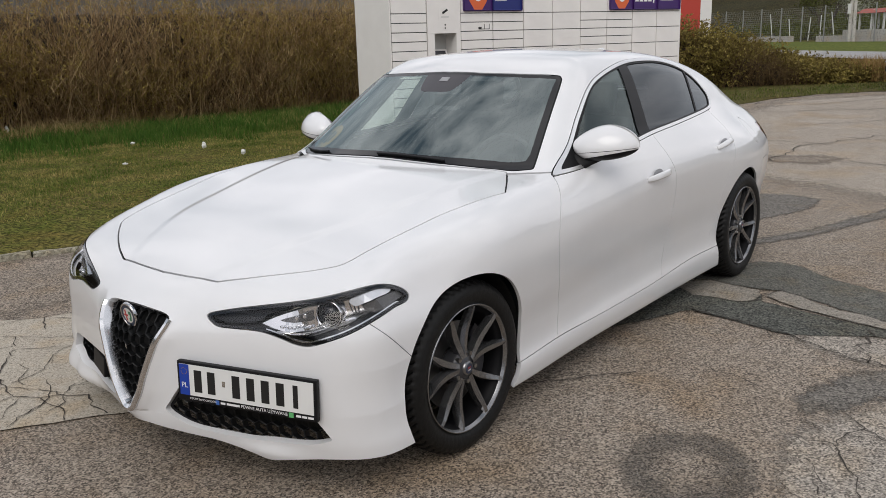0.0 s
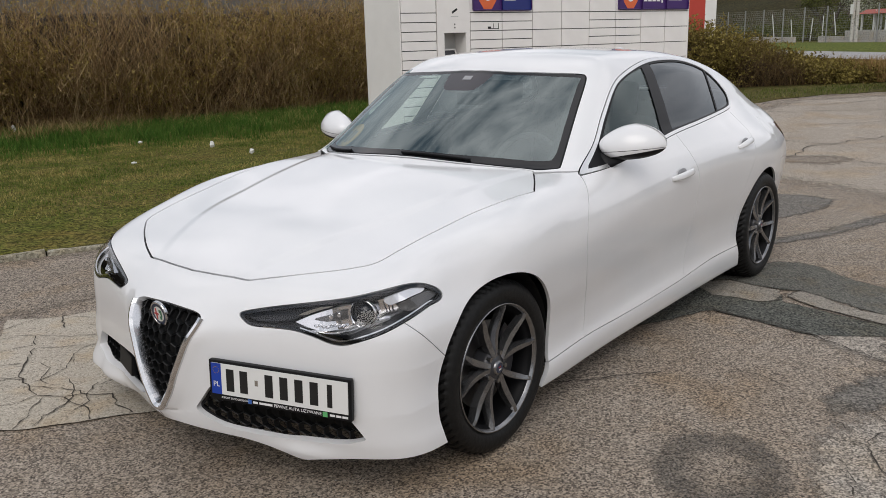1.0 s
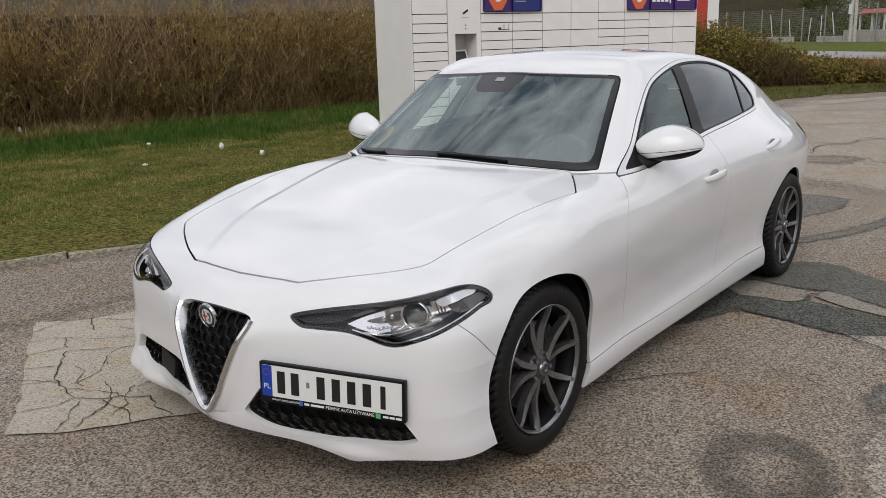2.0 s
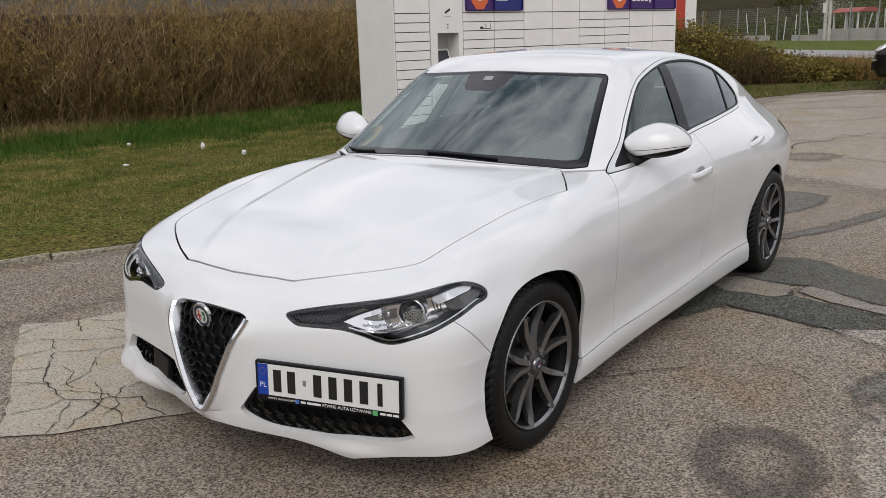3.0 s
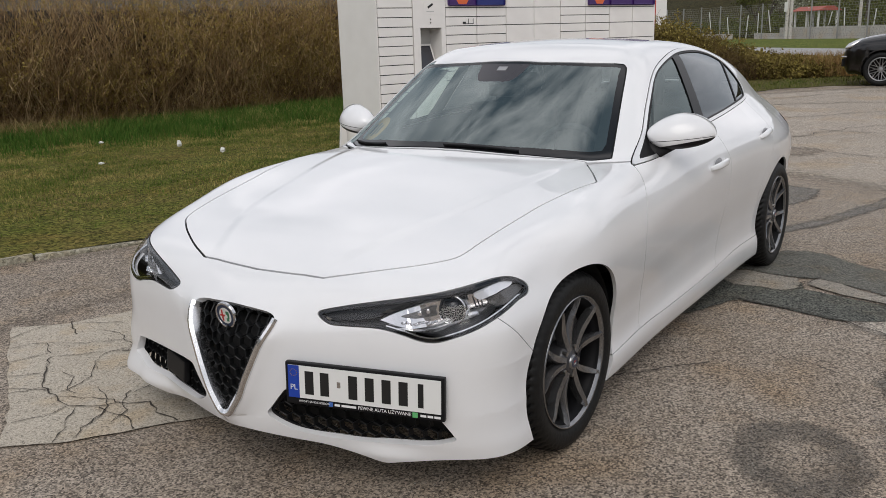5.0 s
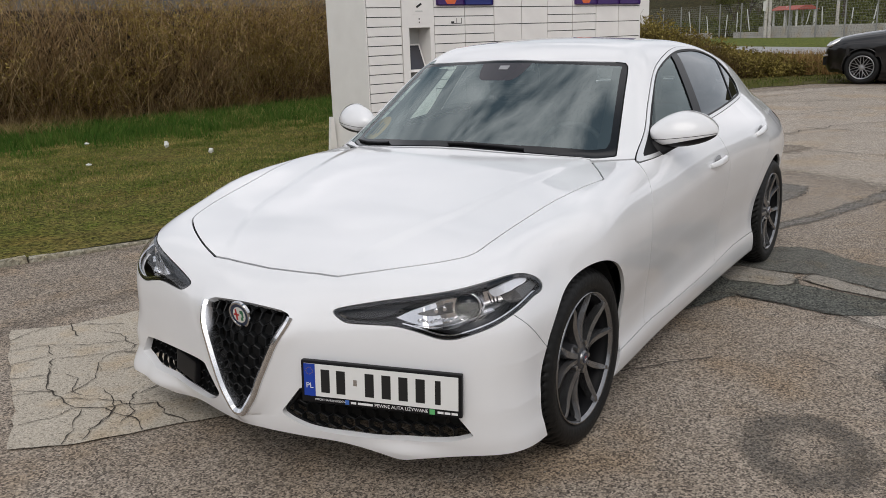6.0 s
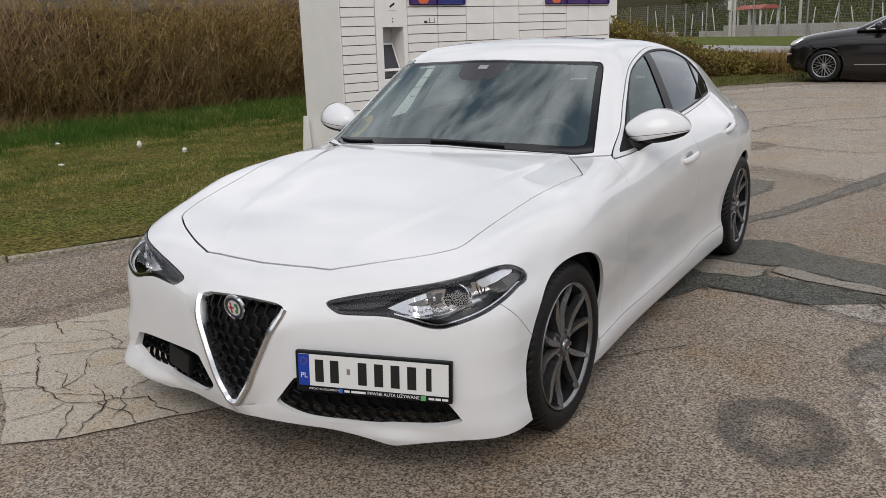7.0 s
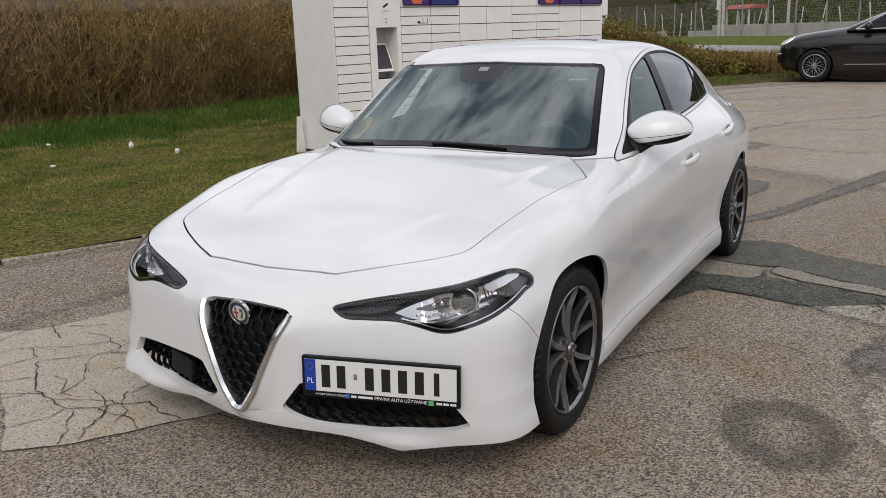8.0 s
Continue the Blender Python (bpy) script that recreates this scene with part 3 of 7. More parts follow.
for s in BOTH:
    hc = honeycomb(INTAKE, .046, .028, .018, .0026)
    if s < 0:
        bmesh.ops.transform(hc, matrix=Matrix.Diagonal((-1, 1, 1, 1)), verts=hc.verts)
        bmesh.ops.reverse_faces(hc, faces=hc.faces)
    part("intake_mesh", hc, HONEY, car, "black honeycomb lower air intake")
    sk.panel("intake_back", intake, VOID, car, "", (s,), edge=0, lift=-.085)
ip = np.stack([INTAKE[:, 0], nose_y(INTAKE[:, 0], INTAKE[:, 1]) + .026, INTAKE[:, 1]], 1)
rimo = part("intake_rim", sweep(ip, slope(ip), round_section(.006, .004, 8), closed=True), BLACK, car)
mirrored(rimo)
# parking radar behind the passenger-side intake
ry = float(nose_y(np.array(.40), np.array(.30)))
part("radar_cover", solid_box(-.085, .085, -.012, .012, -.040, .040, bevel=.008), BLACK, car, "black radar cover in the intake").matrix_basis = pose(-.395, ry + .012, .297, -6, 3, -17)

# emblem on the grille: plain rings and shapes
ey = float(nose_y(np.array(.0), np.array(.60)))
em = part("emblem", lathe([(.001, .0), (.030, .0), (.031, .002), (.0355, .002), (.037, -.001), (.037, -.006)], 40), CHROME, car, "round chrome badge with plain coloured halves", smooth=False)
em.matrix_basis = pose(0, ey - .014, .590, 0, 0, -90) @ pose(0, 0, 0, 0, 8, 0) @ Matrix.Scale(1.28, 4)
for nm, mt, pts in (("badge_ring", BADGE_DARK, [(.0305, .0012), (.0225, .0012)]), ("badge_half", BADGE_PALE, [(.0222, .0012), (.0005, .0012)])):
    b = part(nm, lathe(pts, 40), mt, em)
    b.matrix_basis = pose(0, 0, 0)
part("badge_cross", box(solid_box(.0014, .0022, -.0125, -.0075, -.016, .016), .0014, .0022, -.019, -.001, -.0025, .0025), BADGE_RED, em)
part("badge_shape", box(box(solid_box(.0014, .0022, .004, .015, .004, .013), .0014, .0022, .009, .015, -.006, .006), .0014, .0022, .004, .012, -.015, -.006), BADGE_GREEN, em)


def on_lamp(u, z, depth):
    """The point (or points) behind the lamp's cover at (u, z)."""
    u, z = np.asarray(u, float), np.asarray(z, float)
    a, b = np.full(u.shape, -.2), np.full(u.shape, .9)
    for _ in range(26):
        m = (a + b) / 2
        inside = solid(R2 * u + R2 * m, R2 * u - R2 * m, z) < 0
        a, b = np.where(inside, m, a), np.where(inside, b, m)
    m = a - depth
    q = np.stack([R2 * u + R2 * m, R2 * u - R2 * m, z], -1)
    return Vector(q) if q.ndim == 1 else [Vector(v) for v in q]


def lamp_plate(outline, depth, thick, n=4, sharp=()):
    """A plate of that outline behind the lamp's cover."""
    bm = bmesh.new()
    o = loop(outline, n, sharp)
    front = on_lamp(o[:, 0], o[:, 1], depth)
    f = [bm.verts.new(v) for v in front]
    g = [bm.verts.new(v - Vector((R2, -R2, 0)) * thick) for v in front]
    k = len(o)
    bm.faces.new(f)
    for i in range(k):
        bm.faces.new((f[i], g[i], g[(i + 1) % k], f[(i + 1) % k]))
    bmesh.ops.recalc_face_normals(bm, faces=bm.faces)
    bmesh.ops.triangulate(bm, faces=[fc for fc in bm.faces if len(fc.verts) > 4])
    return bm


def tube(a, b, r0, r1, n=24, cap=True):
    a, b = Vector(a), Vector(b)
    bm = bmesh.new()
    bmesh.ops.create_cone(bm, cap_ends=cap, segments=n, radius1=r0, radius2=r1, depth=(b - a).length)
    q = (b - a).to_track_quat("Z", "Y").to_matrix().to_4x4()
    bmesh.ops.transform(bm, matrix=Matrix.Translation((a + b) / 2) @ q, verts=bm.verts)
    return bm


def head_lamp(s):
    cover = sk.panel("head_lamp", lamp, LENS, car, "clear swept-back headlamp with a projector lens", (s,), edge=.004)
    cover.visible_shadow = False

    def put(name, bm, mat, label="", smooth=False):
        if s < 0:
            bmesh.ops.transform(bm, matrix=Matrix.Diagonal((-1, 1, 1, 1)), verts=bm.verts)
            bmesh.ops.reverse_faces(bm, faces=bm.faces)
        return part(name, bm, mat, cover, label, smooth)
    sk.panel("lamp_housing", lamp, LAMPGREY, cover, "dark lamp housing", (s,), edge=0, lift=-.088)
    edge, _ = sk.cut(lamp, lambda x, y, z: -.009 - lamp_f(x, y, z))
    sk.panel("lamp_seal", edge, GLOSS, cover, "black lamp edge", (s,), edge=.014, lift=-.0005)
    inner, _ = sk.cut(lamp, lambda x, y, z: .0105 + lamp_f(x, y, z))
    line, _ = sk.cut(inner, lambda x, y, z: -.0145 - lamp_f(x, y, z))
    line, _ = sk.cut(line, lambda x, y, z: np.maximum(z - .690 + .25 * np.maximum((x + y) * R2 - .3, 0), -.06 - (x + y) * R2))
    line, _ = sk.cut(line, lambda x, y, z: z - .610 - .22 * np.maximum((x + y) * R2 - .05, 0))
    sk.panel("lamp_line", line, SILVER, cover, "thin silver lamp edging", (s,), edge=.006, lift=-.003)
    # upper dark wing, its stripes, and bright bezels
    put("lamp_wing", lamp_plate([(-.250, .624), (-.15, .650), (-.02, .676), (.11, .697), (.20, .712), (.27, .720), (.20, .702), (.12, .690), (.03, .668), (-.05, .640), (-.08, .620), (-.15, .604), (-.22, .604)], .040, .01), LAMPWING, "smoked lamp trim")
    for k in range(3):
        put("wing_stripe", lamp_plate([(-.20 + .05 * k, .632 + .010 * k), (-.05 + .05 * k, .663 + .009 * k), (.10 + .03 * k, .690 + .006 * k), (.10 + .03 * k, .687 + .006 * k), (-.05 + .05 * k, .659 + .009 * k)], .036, .004, 3, (0,)), AMBER)
    put("lamp_bezel", lamp_plate([(-.073, .617), (-.025, .640), (.030, .660), (.080, .675), (.112, .681), (.104, .650), (.112, .616), (.085, .603), (.020, .597), (-.030, .605)], .020, .022, 3, (0, 4, 6)), SILVER, "chrome lamp bezel")
    put("lamp_pocket", lamp_plate([(-.010, .632), (.030, .646), (.066, .658), (.098, .667), (.094, .650), (.098, .636), (.060, .631), (.02, .629)], .018, .003, 3), AMBER)
    for u0, z0 in ((.046, .645), (.072, .651)):
        q = on_lamp(u0, z0, .018)
        put("lamp_diode", tube(q, q + Vector((.5, -.8, 0)) * .010, .0075, .006, 12), CRYSTAL)
    for i in range(9):
        u0 = -.006 + i * .0125
        z0 = .613 + .0025 * math.sin(i * 1.7)
        q = on_lamp(u0, z0, .019)
        bm = bmesh.new()
        bmesh.ops.create_icosphere(bm, subdivisions=1, radius=.0075)
        bmesh.ops.transform(bm, matrix=Matrix.Translation(q) @ Matrix.Diagonal((1, 1, .8, 1)), verts=bm.verts)
        put("lamp_facet", bm, CRYSTAL)
    put("lamp_bowl", lamp_plate([(-.050, .602), (.02, .590), (.055, .580), (.10, .582), (.15, .598), (.21, .616), (.27, .640), (.310, .664), (.26, .672), (.19, .668), (.12, .612), (.085, .600), (.02, .596)], .036, .01, 4), CHROMEDULL, "silvery reflector bowl")
    put("lamp_strip", lamp_plate([(-.045, .600), (.02, .592), (.06, .583), (.10, .584), (.17, .604), (.23, .625), (.22, .630), (.16, .612), (.10, .594), (.06, .593), (.02, .598)], .014, .012, 3), SILVER, "chrome lower lamp strip")
    put("lamp_fin", lamp_plate([(.196, .690), (.226, .694), (.262, .660), (.236, .628), (.198, .622), (.205, .655)], .026, .03, 3, (0, 1)), SILVER, "polished block beside the projector")
    for k in range(3):
        put("lamp_groove", lamp_plate([(.212 + .014 * k, .683 - .004 * k), (.215 + .014 * k, .683 - .004 * k), (.226 + .010 * k, .652), (.222 + .010 * k, .652)], .0245, .003, 2), LAMPWING)
    c = on_lamp(.148, .645, .036)
    d = Vector((.28, -.96, .03)).normalized()
    e1 = Vector((d.y, -d.x, 0)).normalized()
    e2 = d.cross(e1)

    def turned(profile, mat, name, label="", n=40):
        """A piece of revolution about the projector's axis, from (radius, forward) pairs."""
        bm = bmesh.new()
        rings = [[bm.verts.new(c + d * h + (e1 * math.cos(t) + e2 * math.sin(t)) * r) for t in (2 * math.pi * i / n for i in range(n))] for r, h in profile]
        for p, q in zip(rings, rings[1:]):
            for i in range(n):
                bm.faces.new((p[i], p[(i + 1) % n], q[(i + 1) % n], q[i]))
        bmesh.ops.recalc_face_normals(bm, faces=bm.faces)
        return put(name, bm, mat, label, True)
    turned([(.050, -.035), (.0495, .006), (.0475, .010), (.0450, .010), (.0415, .002), (.0385, -.010)], SILVER, "projector_ring", "chrome projector ring")
    turned([(.039, -.008), (.0385, -.028), (.0001, -.030)], BLACK, "projector_tube")
    turned([(.0362, -.014), (.0345, -.003), (.030, .005), (.022, .012), (.012, .016), (.0001, .0175)], BULB, "projector_lens", "dark glass projector lens")
    turned([(.0385, -.009), (.0375, -.005), (.0355, -.006), (.0350, -.012)], LAMPWING, "lens_rim")
    put("light_bar", lamp_plate([(.214, .694), (.245, .706), (.300, .718), (.345, .717), (.345, .703), (.300, .696), (.262, .684), (.232, .676)], .010, .012, 3), LIGHTBAR, "milky light guide")
    put("indicator", lamp_plate([(.255, .672), (.300, .690), (.355, .698), (.385, .692), (.392, .680), (.345, .664), (.290, .648)], .018, .012, 3), AMBER)
    return cover


for s in BOTH:
    head_lamp(s)


# ---- wheels ----
def tyre_mesh():
    n = 240
    prof = [(.232, -.030), (.240, -.012), (.262, .000), (.292, .001), (.310, -.008), (.319, -.020), (.324, -.030), (.3265, -.040),
            (.328, -.060), (.328, -.074), (.321, -.076), (.321, -.083), (.328, -.085), (.328, -.113), (.321, -.115), (.321, -.123), (.328, -.125),
            (.328, -.150), (.321, -.152), (.321, -.159), (.328, -.161), (.327, -.185), (.322, -.205), (.312, -.222), (.290, -.232), (.245, -.222)]
    bm = bmesh.new()
    rings = []
    for k, (r, h) in enumerate(prof):
        ring = []
        for i in range(n):
            d = .009 if (i % 4 == 0 and 5 <= k <= 9) or (i % 4 == 2 and 20 <= k <= 22) else (.005 if i % 6 == 0 and 12 <= k <= 18 else 0)
            a = 2 * math.pi * (i + (.9 * (k - 5) if 5 <= k <= 9 else 0)) / n
            ring.append(bm.verts.new((h, (r - d) * math.cos(a), (r - d) * math.sin(a))))
        rings.append(ring)
    for k, (p, q) in enumerate(zip(rings, rings[1:])):
        for i in range(n):
            f = bm.faces.new((p[i], q[i], q[(i + 1) % n], p[(i + 1) % n]))
            f.smooth = not (5 <= k <= 22)
    return bm


def spoke(bm, a0, a1, lean):
    """One curved spoke from the hub at angle a0 to the rim at angle a1."""
    steps = 9
    prev = None
    for k in range(steps + 1):
        t = k / steps
        r = .042 + t * .192
        a = a0 + (a1 - a0) * (t ** 1.25) + lean * math.sin(math.pi * t) * .018
        w = .0115 + .0035 * math.sin(math.pi * min(1, t * 1.1)) - .003 * max(0, t - .7) / .3
        face = -.020 - .012 * math.sin(math.pi * min(1, t * 1.15)) + .014 * t
        rad, tan = Vector((0, math.cos(a), math.sin(a))), Vector((0, -math.sin(a), math.cos(a)))
        c = rad * r
        # a blade: a narrow bright shoulder and a broad face that falls away from it
        k0 = -.45 * lean
        sec = [(-w, -.034), (-w * .95, -.004 - .014 * (lean > 0)), (w * (k0 - .12), 0), (w * (k0 + .12), 0), (w * .95, -.004 - .014 * (lean < 0)), (w, -.034)]
        ring = [bm.verts.new(c + tan * u + Vector((face + v, 0, 0))) for u, v in sec]
        if prev:
            for j in range(6):
                bm.faces.new((prev[j], prev[(j + 1) % 6], ring[(j + 1) % 6], ring[j]))
        prev = ring
    return bm


def wheel():
    bm = lathe([(.245, -.215), (.228, -.205), (.222, -.16), (.210, -.10), (.214, -.05), (.222, -.028), (.230, -.018), (.236, -.008), (.240, -.004), (.240, -.014), (.236, -.020)], 96)
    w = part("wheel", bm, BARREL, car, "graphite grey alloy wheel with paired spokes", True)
    part("rim_lip", lathe([(.216, -.045), (.222, -.028), (.230, -.018), (.236, -.0075), (.2405, -.0035), (.2405, -.014)], 96), RIM, w, smooth=True)
    bmh = lathe([(.0, -.018), (.028, -.018), (.034, -.022), (.060, -.030), (.066, -.045), (.066, -.09)], 40)
    part("hub", bmh, LAMPGREY, w, smooth=True)
    for k in range(5):
        base = math.radians(90 + 72 * k)
        for e in (-1, 1):
            sb = bmesh.new()
            spoke(sb, base + e * .15, base + e * .305, e)
            bmesh.ops.recalc_face_normals(sb, faces=sb.faces)
            part("spoke", sb, RIM, w)
        bb = tube((-.038, .055 * math.cos(base + .628), .055 * math.sin(base + .628)), (-.020, .055 * math.cos(base + .628), .055 * math.sin(base + .628)), .010, .009, 6)
        part("wheel_bolt", bb, STEEL, w)
    part("tyre", tyre_mesh(), RUBBER, w, "black tyre with worn tread")
    part("brake_disc", lathe([(.06, -.10), (.075, -.085), (.165, -.085), (.165, -.11), (.06, -.11)], 64), DISCSTEEL, w)
    cal = lathe([(.12, -.070), (.178, -.070), (.182, -.135), (.12, -.135)], 64)
    bmesh.ops.delete(cal, geom=[f for f in cal.faces if not (f.calc_center_median().y > .05 and abs(f.calc_center_median().z) < .09)], context="FACES")
    part("brake_caliper", cal, LAMPGREY, w)
    cap = part("hub_cap", lathe([(.0, -.010), (.024, -.010), (.027, -.013), (.029, -.020)], 32), RIM, w, "graphite hub cap with a plain badge", True)
    part("cap_disc", lathe([(.0, -.0085), (.019, -.0085), (.020, -.0105)], 32), BADGE_DARK, w)
    part("cap_mark", solid_box(-.0085, -.0080, -.007, .007, .002, .006), BADGE_RED, w)
    part("cap_mark", solid_box(-.0085, -.0080, -.007, .007, -.008, -.003), BADGE_PALE, w)
    return w


def copy_part(ob, parent, m):
    """A part and its sub-parts once more on the same meshes."""
    o = ob.copy()
    scene.collection.objects.link(o)
    o.parent, o.matrix_basis = parent, m
    for c in ob.children:
        k = c.copy()
        scene.collection.objects.link(k)
        k.parent = o
    return o


first = wheel()
first.matrix_basis = pose(.905, 0, .328, 8, 0, 0)
copy_part(first, car, pose(.912, 2.82, .328, 31, 0, 0))
copy_part(first, car, pose(-.905, 0, .328, 14, 0, 180))
copy_part(first, car, pose(-.912, 2.82, .328, 50, 0, 180))


# ---- mirrors, handles, wipers ----
def door_mirror(s):
    bm = bmesh.new()
    nu, nv = 40, 28
    rows = []
    for j in range(nv + 1):
        v = math.pi * j / nv - math.pi / 2
        row = []
        for i in range(nu):
            a = 2 * math.pi * i / nu
            c, q = math.cos(v), math.sin(v)
            dx, dy = math.cos(a) * abs(c) ** .9, math.sin(a) * abs(c) ** .9
            x = .140 * dx
            y = (.085 if dy < 0 else .045) * dy
            top = .085 * (1 - .20 * max(0, dx) ** 2 - .34 * max(0, -dx) ** 1.5)
            z = (top if q > 0 else .068 - .012 * dx) * q
            y += .045 * (x / .14) * (1 if dy < 0 else .6) + .02 * q * (dy < 0)
            row.append(bm.verts.new((x, y, z)))
        rows.append(row)
    for p, q in zip(rows, rows[1:]):
        for i in range(nu):
            bm.faces.new((p[i], p[(i + 1) % nu], q[(i + 1) % nu], q[i]))
    bmesh.ops.remove_doubles(bm, verts=bm.verts, dist=1e-5)
    bmesh.ops.recalc_face_normals(bm, faces=bm.faces)
    black = bm.copy()
    sep = Vector((-.20, 0, 1)).normalized()
    for b, keep_low in ((bm, False), (black, True)):
        r = bmesh.ops.bisect_plane(b, geom=b.verts[:] + b.edges[:] + b.faces[:], plane_co=(0, 0, -.043), plane_no=sep, clear_inner=not keep_low, clear_outer=keep_low)
    strip = bm.copy()
    bmesh.ops.bisect_plane(bm, geom=bm.verts[:] + bm.edges[:] + bm.faces[:], plane_co=(0, 0, -.0235), plane_no=Vector((-.10, 0, 1)), clear_inner=True)
    bmesh.ops.bisect_plane(strip, geom=strip.verts[:] + strip.edges[:] + strip.faces[:], plane_co=(0, 0, -.0260), plane_no=Vector((-.10, 0, 1)), clear_outer=True)
    place = pose(.903, 1.030, 1.033) if s > 0 else pose(-.903, 1.030, 1.033) @ Matrix.Diagonal((-1, 1, 1, 1))

    def put(name, b, mat, parent, label="", smooth=True):
        bmesh.ops.transform(b, matrix=place, verts=b.verts)
        if s < 0:
            bmesh.ops.reverse_faces(b, faces=b.faces)
        return part(name, b, mat, parent, label, smooth)
    cap = put("door_mirror", bm, PAINT, car, "white door mirror on a black foot")
    put("mirror_skirt", strip, PAINT, cap)
    put("mirror_base", black, BLACK, cap)
    g = bmesh.new()
    bmesh.ops.create_circle(g, cap_ends=True, segments=32, radius=1)
    bmesh.ops.transform(g, matrix=Matrix.Translation((.0, .046, .004)) @ pose(0, 0, 0, 90, 0, 8) @ Matrix.Diagonal((.095, .052, 1, 1)), verts=g.verts)
    put("mirror_glass", g, CHROME, cap, "mirror glass", False)
    core = bmesh.new()
    bmesh.ops.create_uvsphere(core, u_segments=24, v_segments=12, radius=1)
    bmesh.ops.transform(core, matrix=Matrix.Translation((0, -.012, -.012)) @ Matrix.Diagonal((.090, .030, .035, 1)), verts=core.verts)
    put("mirror_core", core, BLACK, cap)
    arm = sweep([(-.125, -.100, -.082), (-.09, -.070, -.072), (-.05, -.035, -.058), (.0, -.01, -.044)], [(0, -1, .3)] * 4, round_section(.034, .014, 12), scale=[1.5, 1.15, .8, .4])
    put("mirror_arm", arm, BLACK, cap)


for s in BOTH:
    door_mirror(s)


def door_handle(y0, y1, z0, z1, s):
    ys, zs = np.linspace(y0, y1, 15), np.linspace(z0, z1, 15)
    xs = flank_x(ys, zs)
    p = np.stack([xs, ys, zs], 1)
    nrm = slope(p)
    t = np.linspace(-1, 1, 15)
    path = p + nrm * (.030 * (1 - np.abs(t) ** 3.5) - .004)[:, None]
    path[:, 0] *= s
    nrm[:, 0] *= s
    h = part("door_handle", sweep(path, nrm, round_section(.0165, .010, 14), scale=[.62 + .38 * (1 - abs(v) ** 3) for v in t]), PAINT, car, "white pull handle", True)
    # the finger recess behind the handle: a grey oval, its shade put into the colour
    c, n = Vector(p[7]), Vector(nrm[7])
    bm = bmesh.new()
    bmesh.ops.create_uvsphere(bm, u_segments=28, v_segments=14, radius=1)
    c.x *= s
    bmesh.ops.transform(bm, matrix=Matrix.Translation(c + n * .001 + Vector((0, -.01, .008))) @ Matrix.Diagonal((.004, .055, .026, 1)), verts=bm.verts)
    part("handle_recess", bm, RECESS, h, "", True)


for s in BOTH:
    door_handle(1.43, 1.68, .815, .826, s)
    door_handle(2.335, 2.585, .862, .880, s)


def screen_point(x, y):
    """The top of the car at (x, y), with its normal."""
    a, b = .5, 1.6
    for _ in range(26):
        m = (a + b) / 2
        if solid(np.array(x), np.array(y), np.array(m)) < 0:
            a = m
        else:
            b = m
    n = slope(np.array([[abs(x), y, a]]))[0]
    if x < 0:
        n[0] *= -1
    return Vector((x, y, a)), Vector(n)


def wiper(pts, lift):
    path, ups = [], []
    for x, y in pts:
        p, n = screen_point(x, y)
        path.append(p + n * lift)
        ups.append(n)
    w = part("wiper", sweep(path, ups, round_section(.0045, .004, 8)), BLACK, car, "black wiper at rest under the screen")
    part("wiper_blade", sweep([q - Vector(n) * .007 for q, n in zip(path, ups)], ups, [(-.002, -.004), (.002, -.004), (.003, .003), (-.003, .003)]), BLACK, w)


wiper([(-.66, .735), (-.55, .665), (-.45, .622), (-.38, .600)], .009)
wiper([(-.02, .548), (.10, .553), (.22, .566), (.34, .588)], .009)

# aerial fin
ap, an = screen_point(0, 2.62)
bm = bmesh.new()
bmesh.ops.create_uvsphere(bm, u_segments=24, v_segments=14, radius=1)
for v in bm.verts:
    v.co = Vector((v.co.x * .034 * (1 - .4 * max(0, v.co.z)), v.co.y * .085 + .03 * max(0, v.co.z), max(0, v.co.z) * .050))
bmesh.ops.transform(bm, matrix=Matrix.Translation(ap - Vector((0, 0, .004))), verts=bm.verts)
part("aerial_fin", bm, PAINT, car, "white aerial fin", True)

# pale window of the sensor on its dark patch
pq, pn = screen_point(0, 1.035)
part("sensor_window", solid_box(-.026, .026, -.016, .016, -.0005, .0005, bevel=.0004), RECESS, car, "pale sensor window").matrix_basis = Matrix.Translation(pq + pn * .0010) @ pn.to_track_quat("Z", "Y").to_matrix().to_4x4()
part("inside_mirror", solid_box(-.11, .11, -.012, .012, -.03, .03, bevel=.01), BLACK, car).matrix_basis = pose(.0, 1.08, 1.20, 0, 0, -8)


# ---- number plate ----
def flat_text(body_text, size, mat, parent, m, name="lettering", align="LEFT"):
    c = bpy.data.curves.new(name, "FONT")
    c.body, c.size, c.align_x, c.align_y, c.extrude = body_text, size, align, "CENTER", .0002
    o = bpy.data.objects.new(name, c)
    scene.collection.objects.link(o)
    bpy.context.view_layer.update()
    me = bpy.data.meshes.new_from_object(o.evaluated_get(bpy.context.evaluated_depsgraph_get()))
    bpy.data.objects.remove(o)
    t = new(name, me)
    me.materials.clear()
    me.materials.append(mat)
    t.parent, t.matrix_basis = parent, m
    return t


